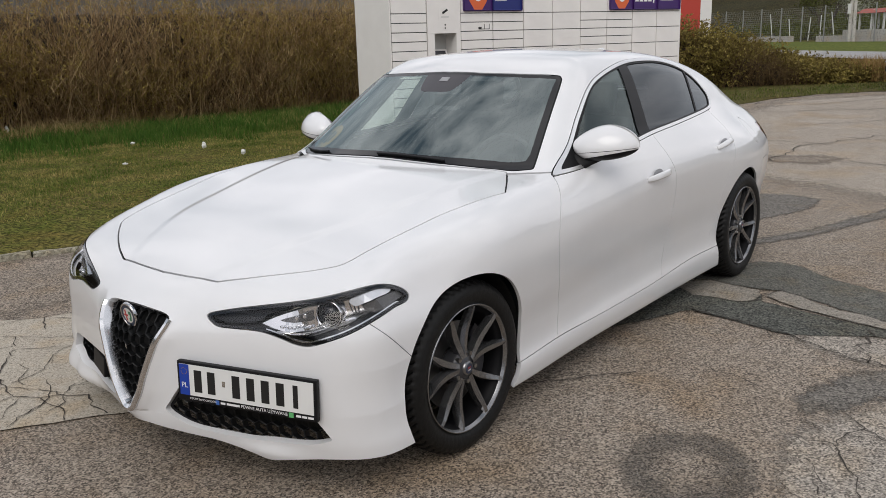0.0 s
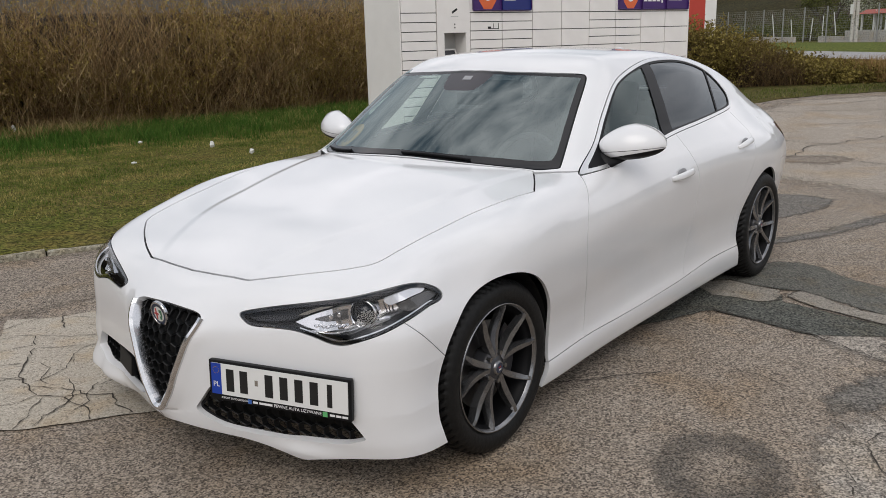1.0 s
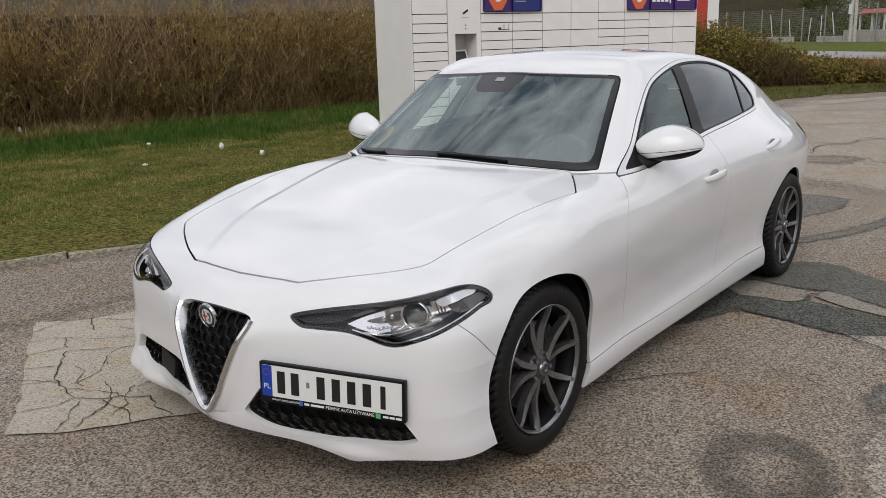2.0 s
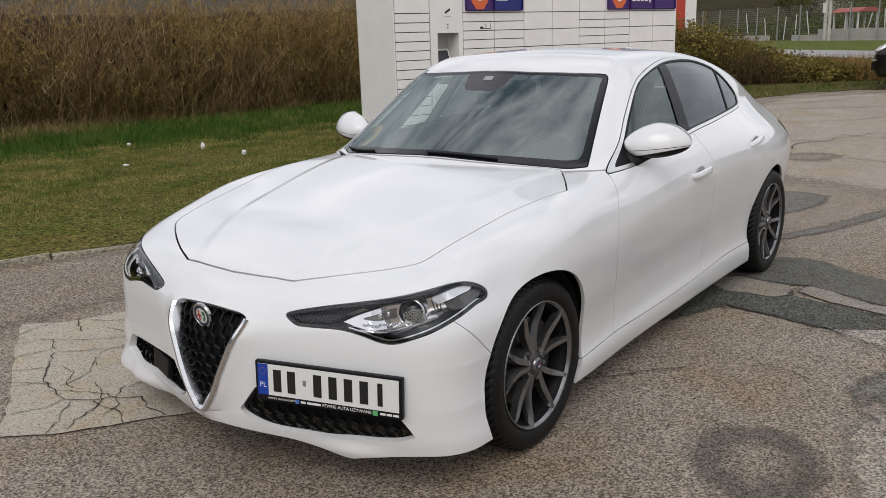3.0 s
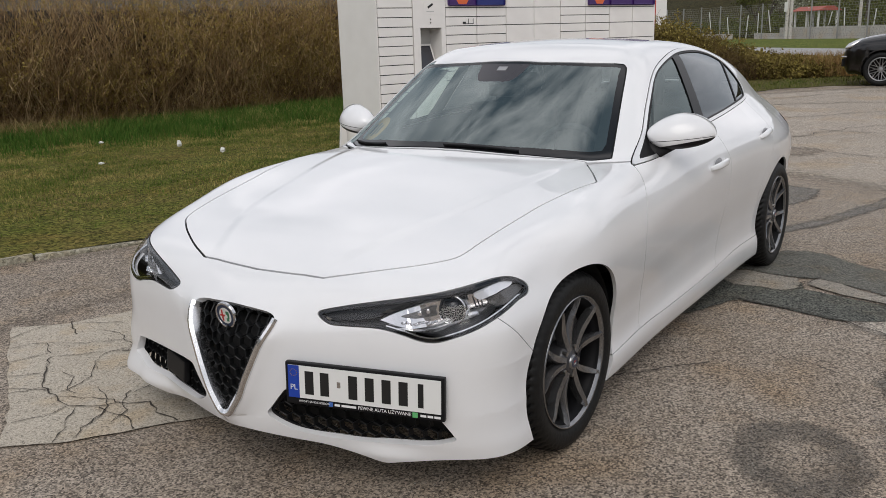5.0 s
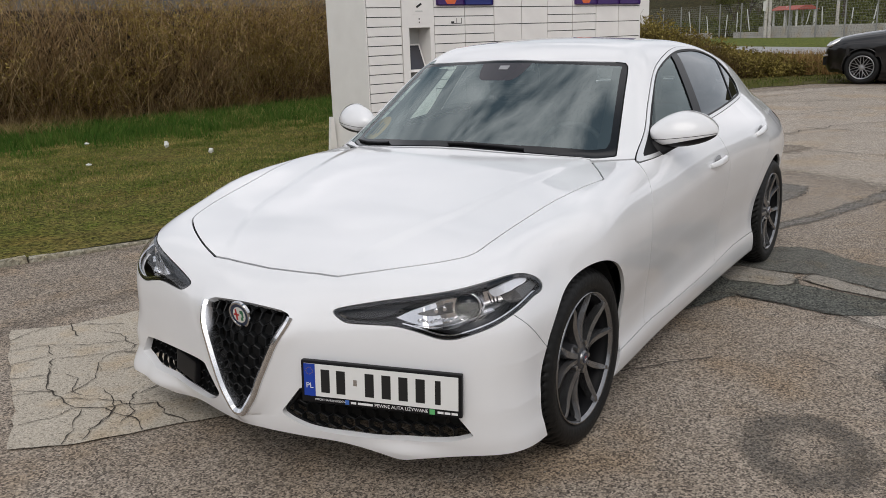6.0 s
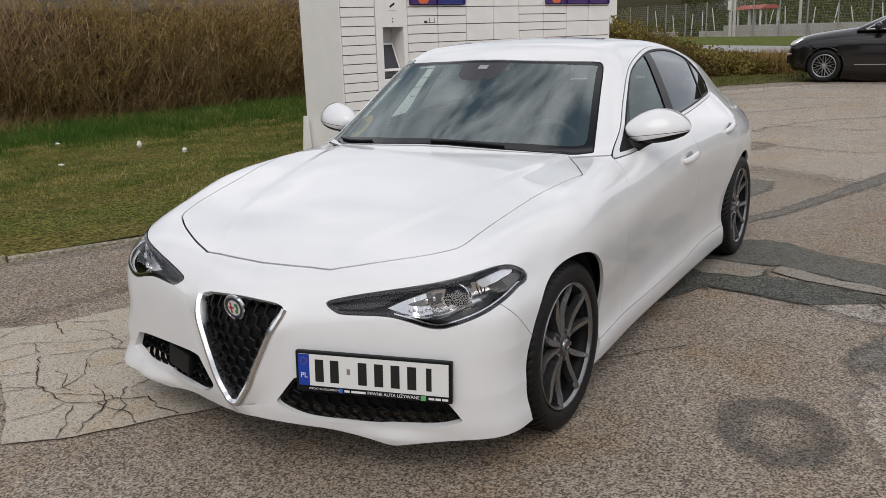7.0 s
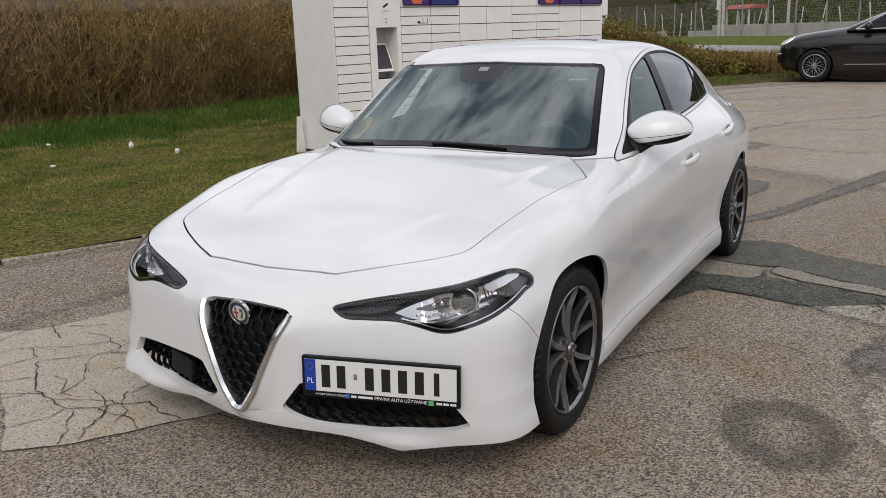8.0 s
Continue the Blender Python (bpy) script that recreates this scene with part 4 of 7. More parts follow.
plate = part("number_plate", solid_box(-.268, .268, -.010, .010, -.071, .071, bevel=.005), BLACK, car, "white number plate with a blue band in a black holder")
plate.matrix_basis = pose(.508, -.703, .401, -2, 1.0, 17.3)
face = part("plate_face", solid_box(-.257, .257, -.0125, -.009, -.047, .062, bevel=.001), PLATEWHITE, plate)
part("plate_band", solid_box(-.257, -.218, -.0132, -.0124, -.047, .062), PLATEBLUE, plate)
for i in range(12):
    a = 2 * math.pi * i / 12
    part("band_star", solid_box(-.2390 + .0115 * math.cos(a), -.2365 + .0115 * math.cos(a), -.0136, -.0131, .0368 + .0115 * math.sin(a), .0393 + .0115 * math.sin(a)), YELLOW, plate)
flat_text("PL", .026, PRINT, plate, pose(-.2375, -.0135, -.012, 90, 0, 0), align="CENTER")
for x0, w in ((-.183, .030), (-.130, .030), (-.033, .030), (.023, .030), (.079, .030), (.135, .030), (.192, .018)):
    part("plate_bar", solid_box(x0 - w / 2, x0 + w / 2, -.0132, -.0124, -.032, .046), INK, plate)
part("plate_seal", solid_box(-.087, -.075, -.0130, -.0124, .001, .021), CHROMEDULL, plate)
flat_text("IMPORT SAMOCHODÓW", .0095, PRINT, plate, pose(-.222, -.0106, -.0585, 90, 0, 0))
flat_text("PEWNE AUTA UŻYWANE", .0155, PRINT, plate, pose(-.018, -.0106, -.0585, 90, 0, 0))
for u0, u1 in ((-.098, -.080), (-.074, -.024), (.190, .209), (.213, .231), (.235, .255)):
    part("holder_bar", solid_box(u0, u1, -.0108, -.0098, -.0622, -.0548), PRINT, plate)
part("holder_square", solid_box(-.118, -.104, -.0108, -.0098, -.0660, -.0510), BLUEPRINT, plate)
part("holder_square", solid_box(.164, .181, -.0108, -.0098, -.0670, -.0500), GREENPRINT, plate)

# ---- inside the car ----
part("cabin_floor", solid_box(-.80, .80, .45, 3.25, .20, .26), VOID, car)
bm = sweep([(-.76, .70, .78), (0, .66, .80), (.76, .70, .78)], [(0, -.2, 1)] * 3, [(-.16, -.30), (-.20, .06), (-.10, .105), (.02, .115), (.12, .085), (.20, .02), (.19, -.25)])
part("dashboard", bm, DASH, car, "black dashboard", True)
sw = sweep([(.36 + .185 * math.cos(a), .99 + .07 * math.sin(a), .87 + .170 * math.sin(a)) for a in (2 * math.pi * i / 40 for i in range(40))], [(0, 1, -.4)] * 40, round_section(.014, .016, 10), closed=True)
wheel_in = part("steering_wheel", sw, DASH, car, "", True)
part("wheel_boss", solid_box(.28, .44, .95, 1.0, .80, .92, bevel=.02), DASH, wheel_in)


def seat(x0, y0, wide):
    b = solid_box(x0 - wide / 2, x0 + wide / 2, y0, y0 + .50, .36, .54, bevel=.05)
    st = part("seat", b, SEAT, car, "dark cloth seat", True)
    k = solid_box(-wide / 2, wide / 2, -.07, .07, 0, .62, bevel=.05)
    bmesh.ops.transform(k, matrix=pose(x0, y0 + .52, .48, -18, 0, 0), verts=k.verts)
    part("seat_back", k, SEAT, st, "", True)
    for hx in ((x0,) if wide < .8 else (x0 - .4, x0 + .4)):
        h = solid_box(-.13, .13, -.05, .05, 0, .18, bevel=.04)
        bmesh.ops.transform(h, matrix=pose(hx, y0 + .73, 1.07, -12, 0, 0), verts=h.verts)
        part("head_rest", h, SEAT, st, "", True)


seat(.37, 1.12, .52)
seat(-.37, 1.12, .52)
seat(0, 2.05, 1.30)
part("parcel_shelf", solid_box(-.62, .62, 2.72, 3.35, .93, .96), DASH, car)
# dark lining of the windscreen pillars, wide at its foot
for s in BOTH:
    bm = bmesh.new()
    rows = []
    for t in np.linspace(0, 1, 12):
        p = Vector((.690 - .135 * t, .815 + .42 * t, .955 + .335 * t))
        wide = .10 + .05 * (1 - t)
        q = p + Vector((-.9, .42, 0)) * wide
        rows.append([bm.verts.new((s * v.x, v.y, v.z)) for v in (p, q, q + Vector((.02, .04, 0)), p + Vector((.02, .05, 0)))])
    for a, b in zip(rows, rows[1:]):
        for k in range(4):
            bm.faces.new((a[k], a[(k + 1) % 4], b[(k + 1) % 4], b[k]))
    bmesh.ops.recalc_face_normals(bm, faces=bm.faces)
    part("pillar_lining", bm, DASH, car, "", True)


# a yellow oval with unreadable lines leans on the passenger-side lining, standing in for a reflection
def leaning(u, v, off=0.0):
    """A point of the oval's plane, u across and v up along the pillar."""
    c = Vector((-.640, .870, 1.005)) + Vector((.25, -.50, .10)) * (.03 + off)
    return c + Vector((.90, .42, 0)) * u + Vector((.216, .66, .55)).normalized() * v


ov = bmesh.new()
ov.faces.new([ov.verts.new(leaning(.040 * math.cos(t), .092 * math.sin(t))) for t in (2 * math.pi * i / 32 for i in range(32))])
ex = bmesh.ops.extrude_face_region(ov, geom=ov.faces[:])
bmesh.ops.translate(ov, verts=[v for v in ex["geom"] if isinstance(v, bmesh.types.BMVert)], vec=(-.001, .002, 0))
bmesh.ops.recalc_face_normals(ov, faces=ov.faces)
oval = part("window_sheet", ov, YELLOW, car, "yellow oval standing in for a reflection in the glass")
for k in (-1, 0, 1):
    lb = bmesh.new()
    h = .048 - .012 * abs(k)
    lb.faces.new([lb.verts.new(leaning(u, v, .004)) for u, v in ((.014 * k - .004, -h), (.014 * k + .004, -h), (.014 * k + .004, h), (.014 * k - .004, h))])
    part("sheet_bar", lb, INK, oval)

# the passenger's side is stretched outwards to fit the camera's view
VIEW_STRETCH = 1.035
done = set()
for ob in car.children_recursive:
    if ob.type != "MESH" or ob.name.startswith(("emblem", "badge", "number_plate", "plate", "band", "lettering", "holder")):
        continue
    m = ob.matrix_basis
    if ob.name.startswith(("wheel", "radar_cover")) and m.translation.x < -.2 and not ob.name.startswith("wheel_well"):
        ob.location.x = m.translation.x * VIEW_STRETCH
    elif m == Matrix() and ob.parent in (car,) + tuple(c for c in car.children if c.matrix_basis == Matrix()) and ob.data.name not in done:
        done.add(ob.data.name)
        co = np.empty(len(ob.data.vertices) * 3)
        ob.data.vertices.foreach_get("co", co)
        co[0::3] = np.where(co[0::3] < 0, co[0::3] * VIEW_STRETCH, co[0::3])
        # and the foot of its bumper corner is pushed out to fit the same view
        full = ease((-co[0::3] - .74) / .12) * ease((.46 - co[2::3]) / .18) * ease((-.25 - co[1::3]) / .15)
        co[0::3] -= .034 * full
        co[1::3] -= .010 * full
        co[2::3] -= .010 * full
        # its lower lip is drawn forward and down to fit that view too
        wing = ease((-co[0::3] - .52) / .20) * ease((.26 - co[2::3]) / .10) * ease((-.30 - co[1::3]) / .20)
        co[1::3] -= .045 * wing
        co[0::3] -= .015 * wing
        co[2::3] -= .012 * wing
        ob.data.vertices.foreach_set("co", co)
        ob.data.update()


# ---- ground ----
def rise(y):
    """The lot climbs gently away from the car."""
    def step(a, b, v):
        t = min(1, max(0, (v - a) / (b - a)))
        return t * t * (3 - 2 * t)
    return .18 * step(7, 17, y) + .20 * step(17, 60, y)


def ground_mat(name, fine, low, high, wide, tint, rough=.92, bump=.6, detail=3, mix=.5, tone=.45, soft=False):
    """Chips of many tones with dark pits between them, drifting in tone over metres; soft: worn away along its rim."""
    m = material(name, low, rough)

    def math_node(kind, *values):
        n = node(m, "ShaderNodeMath")
        n.operation = kind
        for i, v in enumerate(values):
            if isinstance(v, (int, float)):
                n.inputs[i].default_value = v
            else:
                m.node_tree.links.new(v, n.inputs[i])
        return n.outputs[0]
    co = node(m, "ShaderNodeTexCoord")
    grain = node(m, "ShaderNodeTexNoise", Scale=fine * .8, Detail=detail + 2, Roughness=.8)
    chips = node(m, "ShaderNodeTexVoronoi", Scale=fine * 1.5)
    pits = node(m, "ShaderNodeTexNoise", Scale=fine * .55, Detail=4, Roughness=.7)
    drift = node(m, "ShaderNodeTexNoise", Scale=wide, Detail=5, Roughness=.6)
    spots = node(m, "ShaderNodeTexNoise", Scale=wide * 7, Detail=5, Roughness=.7)
    rust = node(m, "ShaderNodeTexNoise", Scale=wide * 2.2, Detail=4, Roughness=.6)
    for n in (grain, chips, pits, drift, spots, rust):
        link(m, co, "Object", n, "Vector")
    grey = node(m, "ShaderNodeRGBToBW")
    link(m, chips, "Color", grey, "Color")
    value = math_node("ADD", math_node("MULTIPLY", grey.outputs[0], mix), math_node("MULTIPLY", grain.outputs["Fac"], 1 - mix))
    r = ramp(m, [(.33, low), (.50, tuple((a + b) / 2.1 for a, b in zip(low, high))), (.66, high)])
    m.node_tree.links.new(value, r.inputs["Fac"])
    # pits and coarse hollows between the chips
    hollow = ramp(m, [(.36, (.30, .29, .28)), (.46, (1, 1, 1))])
    link(m, pits, "Fac", hollow, "Fac")
    deep = node(m, "ShaderNodeMixRGB", Fac=.85)
    deep.blend_type = "MULTIPLY"
    link(m, r, "Color", deep, "Color1")
    link(m, hollow, "Color", deep, "Color2")
    # slow change of tone, and brownish patches of another size
    over = node(m, "ShaderNodeMixRGB", Color2=(*tint, 1))
    over.blend_type = "MULTIPLY"
    both_scales = math_node("ADD", math_node("MULTIPLY", drift.outputs["Fac"], .55), math_node("MULTIPLY", spots.outputs["Fac"], .45))
    dr = ramp(m, [(.36, (0, 0, 0)), (.64, (1, 1, 1))])
    m.node_tree.links.new(both_scales, dr.inputs["Fac"])
    m.node_tree.links.new(math_node("MULTIPLY", dr.outputs["Color"], tone), over.inputs["Fac"])
    link(m, deep, "Color", over, "Color1")
    warm = node(m, "ShaderNodeMixRGB", Color2=(1.0, .90, .76, 1))
    warm.blend_type = "MULTIPLY"
    wr = ramp(m, [(.50, (0, 0, 0)), (.66, (.8, .8, .8))])
    link(m, rust, "Fac", wr, "Fac")
    link(m, wr, "Color", warm, "Fac")
    link(m, over, "Color", warm, "Color1")
    link(m, warm, "Color", bsdf(m), "Base Color")
    b = node(m, "ShaderNodeBump", Strength=bump, Distance=.006)
    m.node_tree.links.new(math_node("ADD", value, math_node("MULTIPLY", pits.outputs["Fac"], 1.2)), b.inputs["Height"])
    link(m, b, "Normal", bsdf(m), "Normal")
    if soft:
        at = m.node_tree.nodes.new("ShaderNodeAttribute")
        at.attribute_name = "rim"
        wob = node(m, "ShaderNodeTexNoise", Scale=14, Detail=7, Roughness=.75)
        link(m, co, "Object", wob, "Vector")
        edge = math_node("ADD", at.outputs["Fac"], math_node("MULTIPLY_ADD", wob.outputs["Fac"], soft * 3, -soft * 1.5))
        rise_in = node(m, "ShaderNodeMapRange", **{"From_Min": -soft * .35, "From_Max": soft * .55})
        m.node_tree.links.new(edge, rise_in.inputs["Value"])
        bare = node(m, "ShaderNodeBsdfTransparent")
        blend = node(m, "ShaderNodeMixShader")
        link(m, rise_in, "Result", blend, "Fac")
        m.node_tree.links.new(bare.outputs[0], blend.inputs[1])
        m.node_tree.links.new(bsdf(m).outputs[0], blend.inputs[2])
        link(m, blend, "Shader", m.node_tree.nodes["Material Output"], "Surface")
    return m


ASPHALT = ground_mat("worn_asphalt", 100, (.080, .065, .052), (.54, .465, .385), .75, (.66, .57, .46), tone=.66)
FRESH = ground_mat("dark_asphalt", 85, (.009, .0105, .0095), (.185, .188, .160), .9, (.7, .7, .7), soft=.022)
FILLED = ground_mat("filled_joint", 85, (.058, .053, .046), (.30, .272, .235), .9, (.7, .7, .7), soft=.07)
GREYLOT = ground_mat("grey_worn_asphalt", 105, (.12, .104, .088), (.60, .535, .455), .8, (.75, .75, .75), soft=.10)
PALE = ground_mat("pale_concrete_strip", 120, (.18, .160, .133), (.44, .40, .34), 1.2, (.78, .77, .75), soft=.012, bump=.4)
CONCRETE = ground_mat("old_concrete", 150, (.31, .275, .222), (.66, .595, .495), 1.6, (.74, .70, .64), bump=.3, mix=.3)
GRAVEL = ground_mat("brown_gravelly_asphalt", 85, (.068, .054, .041), (.48, .40, .318), .8, (.7, .7, .7), soft=.25)
HALFWORN = ground_mat("half_worn_asphalt", 110, (.040, .040, .034), (.230, .222, .190), 2.0, (.75, .75, .72), soft=.035, bump=.35)
STAIN = ground_mat("oily_asphalt", 100, (.030, .028, .026), (.215, .197, .172), 3.0, (.7, .7, .7))
EARTH = ground_mat("dry_turf", 24, (.050, .045, .014), (.16, .135, .048), .6, (.62, .85, .42), bump=.8)
LAWN = ground_mat("mossy_lawn", 34, (.045, .037, .010), (.24, .185, .060), .75, (.46, .86, .30), bump=1.0, tone=.85)
for m in (EARTH, LAWN):
    bsdf(m).inputs["Specular IOR Level"].default_value = .08
FARLOT = ground_mat("pale_dusty_asphalt", 90, (.155, .133, .110), (.66, .575, .48), .5, (.72, .70, .66), tone=.7, soft=.5)
CRACK = material("crack_dirt", (.050, .041, .032), .95)
KERB = ground_mat("kerb_concrete", 45, (.22, .20, .155), (.52, .48, .39), 3.0, (.55, .56, .44), bump=.5, tone=.7)


def sheet(name, outline, lift, mat, label, kind="structure", step=1.0, category="ground"):
    """A flat piece of ground with that outline, following the rise."""
    bm = bmesh.new()
    bm.faces.new([bm.verts.new((x, y, 0)) for x, y in outline])
    bmesh.ops.recalc_face_normals(bm, faces=bm.faces)
    bmesh.ops.triangulate(bm, faces=bm.faces[:])
    ys = [p[1] for p in outline]
    cuts = [c for c in (7, 8, 9, 10, 11, 12, 13, 14, 15, 16, 17, 20, 24, 28, 32, 36, 40, 44, 48, 52, 56, 60) if min(ys) < c < max(ys)]
    for c in cuts:
        bmesh.ops.bisect_plane(bm, geom=bm.verts[:] + bm.edges[:] + bm.faces[:], plane_co=(0, c, 0), plane_no=(0, 1, 0))
    for v in bm.verts:
        v.co.z = rise(v.co.y) + lift
    for f in bm.faces:
        if f.normal.z < 0:
            f.normal_flip()
    return tagged(part(name, bm, mat), label, category, kind=kind)


def ragged(outline, amount, seed, n=5):
    """An outline with worn, uneven edges."""
    rng = random.Random(seed)
    out = []
    for (ax, ay), (bx, by) in zip(outline, outline[1:] + outline[:1]):
        for k in range(n):
            t = k / n
            out.append((ax + (bx - ax) * t + rng.uniform(-amount, amount), ay + (by - ay) * t + rng.uniform(-amount, amount)))
    return out


KD = Vector((.365, .931))
K0 = Vector((-3.64, .55))


def kerb_at(s):
    p = K0 + KD * s
    return (p.x, p.y)


sheet("ground", [(-900, -300), (900, -300), (900, 1500), (-900, 1500)], -.04, EARTH, "dry grassy ground reaching the horizon")
EDGE = [kerb_at(-40), kerb_at(3.2), (-4.25, 5.45), (-5.1, 5.8), (-3.75, 11.0), (-3.2, 13.0), (-2.85, 14.1), (-2.75, 14.8), (-2.40, 15.4), (-2.25, 16.0), (-1.75, 16.4), (-1.45, 16.9), (-.9, 17.1), (-.3, 17.35), (.8, 17.3), (10, 18.2), (60, 22)]
sheet("parking_lot", [(60, -40)] + [(60, 22)] + EDGE[::-1], 0, ASPHALT, "worn brownish asphalt car park with patches", category="asphalt")
sheet("lawn", EDGE[:4] + [(-3.75, 11.0), (-6, 12.5), (-60, 14), (-60, -40)], .035, LAWN, "patchy mossy lawn beside the car park", category="lawn")
sheet("verge", [(-6, 12.5), (-3.75, 11.0)] + EDGE[5:] + [(60, 29), (10, 27.5), (-12, 27)], .008, EARTH, "narrow grass verge beyond the asphalt", category="verge")

def patch(name, outline, lift, mat, label, cell=.035, reach=.06):
    """A worn repair: a fine sheet whose points know their distance from the outline's rim."""
    o = np.array(outline, float)
    lo, hi = o.min(0) - reach, o.max(0) + reach
    nx, ny = int((hi[0] - lo[0]) / cell) + 2, int((hi[1] - lo[1]) / cell) + 2
    gx, gy = np.meshgrid(lo[0] + cell * np.arange(nx), lo[1] + cell * np.arange(ny), indexing="ij")
    d = -within(gx.ravel(), gy.ravel(), o).reshape(nx, ny)
    keep = np.maximum(np.maximum(d[:-1, :-1], d[1:, :-1]), np.maximum(d[1:, 1:], d[:-1, 1:])) > -reach
    idx = np.arange(nx * ny).reshape(nx, ny)
    q = np.stack([idx[:-1, :-1], idx[1:, :-1], idx[1:, 1:], idx[:-1, 1:]], -1)[keep]
    used, inv = np.unique(q, return_inverse=True)
    x, y = gx.ravel()[used], gy.ravel()[used]
    me = bpy.data.meshes.new(name)
    me.from_pydata([(a, b, rise(b) + lift) for a, b in zip(x.tolist(), y.tolist())], [], inv.reshape(-1, 4).tolist())
    rim = me.attributes.new("rim", "FLOAT", "POINT")
    rim.data.foreach_set("value", d.ravel()[used].astype(np.float32))
    me.materials.append(mat)
    return tagged(new(name, me), label, "ground", kind="structure")


# repairs and slabs in the asphalt
patch("asphalt_patch", [(-2.8, 8.0), (-1.2, 6.9), (.5, 6.2), (1.5, 5.6), (4, 5.4), (9, 9.0), (9, 16.6), (-.6, 16.6), (-2.4, 14.6)], .0025, FARLOT, "pale worn asphalt further back", .16, .8)
patch("asphalt_patch", [(1.45, 1.88), (1.56, 2.05), (1.80, 2.08), (2.6, 2.3), (3.2, 1.9), (2.7, 1.6), (1.95, 1.70), (1.84, 1.70), (1.68, 1.75)], .003, GREYLOT, "pale grey worn asphalt", .035, .2)
patch("asphalt_patch", [(1.92, 1.10), (2.05, 1.36), (2.9, 1.3), (3.4, .2), (3.2, -.8), (2.4, -.6), (2.02, .0), (1.85, .45), (1.78, .80)], .0032, GREYLOT, "pale grey worn asphalt with cracks", .04, .2)
patch("asphalt_patch", [(1.70, 1.16), (1.84, 1.56), (1.98, 1.70), (2.5, 1.85), (2.8, 1.5), (2.02, 1.36), (1.90, 1.13), (1.78, 1.01)], .0045, FILLED, "dark worn fill in the asphalt", .035, .15)
patch("asphalt_patch", [(.55, 1.35), (.66, 1.50), (.76, 1.67), (.89, 2.00), (1.15, 1.96), (1.42, 1.89), (1.53, 1.93), (1.81, 2.10), (2.6, 2.06), (3.6, 1.95), (3.6, 2.10), (2.6, 2.20), (1.81, 2.24), (1.59, 2.27), (1.36, 2.33), (1.17, 2.37), (1.13, 2.50), (1.07, 2.50), (.66, 2.56), (.30, 2.60), (.25, 1.9)], .0060, FRESH, "dark coarse asphalt repair strip", .03)
patch("asphalt_patch", [(.45, 2.50), (.70, 2.75), (.86, 3.21), (1.02, 3.26), (1.15, 3.22), (1.39, 3.02), (1.77, 2.88), (2.6, 2.72), (3.6, 2.50), (3.6, 2.12), (2.6, 2.22), (1.80, 2.36), (1.56, 2.46), (1.2, 2.62), (1.09, 2.58), (.77, 2.62)], .0075, HALFWORN, "smooth dark asphalt repair", .03, .10)
patch("concrete_strip", [(1.16, 2.47), (1.15, 2.55), (1.20, 2.61), (1.32, 2.57), (1.44, 2.48), (1.57, 2.42), (1.68, 2.42), (1.80, 2.35), (2.5, 2.20), (2.5, 2.10), (1.81, 2.235), (1.66, 2.27), (1.52, 2.31), (1.36, 2.35), (1.24, 2.42)], .0095, PALE, "broken strip of pale concrete", .02)
patch("concrete_strip", [(.40, 2.36), (.50, 2.56), (.67, 2.52), (.77, 2.61), (.92, 2.58), (1.09, 2.56), (1.13, 2.46), (1.13, 2.36), (1.07, 2.28), (.93, 2.29), (.80, 2.27), (.70, 2.35)], .0095, PALE, "broken piece of pale old asphalt between repairs", .02)
patch("asphalt_patch", [(-.3, 5.0), (.1, 5.65), (.35, 5.70), (.62, 5.60), (.66, 5.2), (.60, 4.9), (.43, 4.47), (.1, 4.4)], .0042, FILLED, "small dark worn asphalt repair", .04, .2)
patch("asphalt_patch", [(.30, 3.55), (.65, 3.86), (.84, 4.24), (.99, 4.70), (1.2, 5.45), (1.75, 7.4), (2.05, 7.3), (1.34, 5.30), (1.09, 4.55), (.93, 4.08), (.72, 3.70), (.45, 3.4)], .0044, FILLED, "long dark filled joint", .035, .2)
patch("asphalt_patch", [(-.9, 7.9), (-.45, 8.15), (-.10, 8.35), (.2, 8.2), (.05, 7.7), (-.4, 7.6)], .0050, GRAVEL, "brown worn hollow in the asphalt", .06, .4)
patch("asphalt_patch", [(-5.2, -2.6), (-4.35, -1.3), (-3.62, .42), (-3.1, 1.6), (-2.2, 1.6), (-2.3, -.3), (-2.6, -1.6), (-3.2, -3.0)], .003, GRAVEL, "brown gravelly asphalt beside the kerb", .07, .4)
SLAB = [(-.97, -1.15), (-.78, -.97), (-.52, -.60), (-.10, .05), (-.8, 1.2), (-1.25, 1.45), (-1.62, .9), (-1.97, .15), (-2.08, -.16), (-2.29, -.36), (-1.89, -.60), (-1.27, -.94)]
sheet("concrete_slab", ragged(SLAB, .010, 13), .008, CONCRETE, "pale cracked concrete slab let into the asphalt", category="slab")


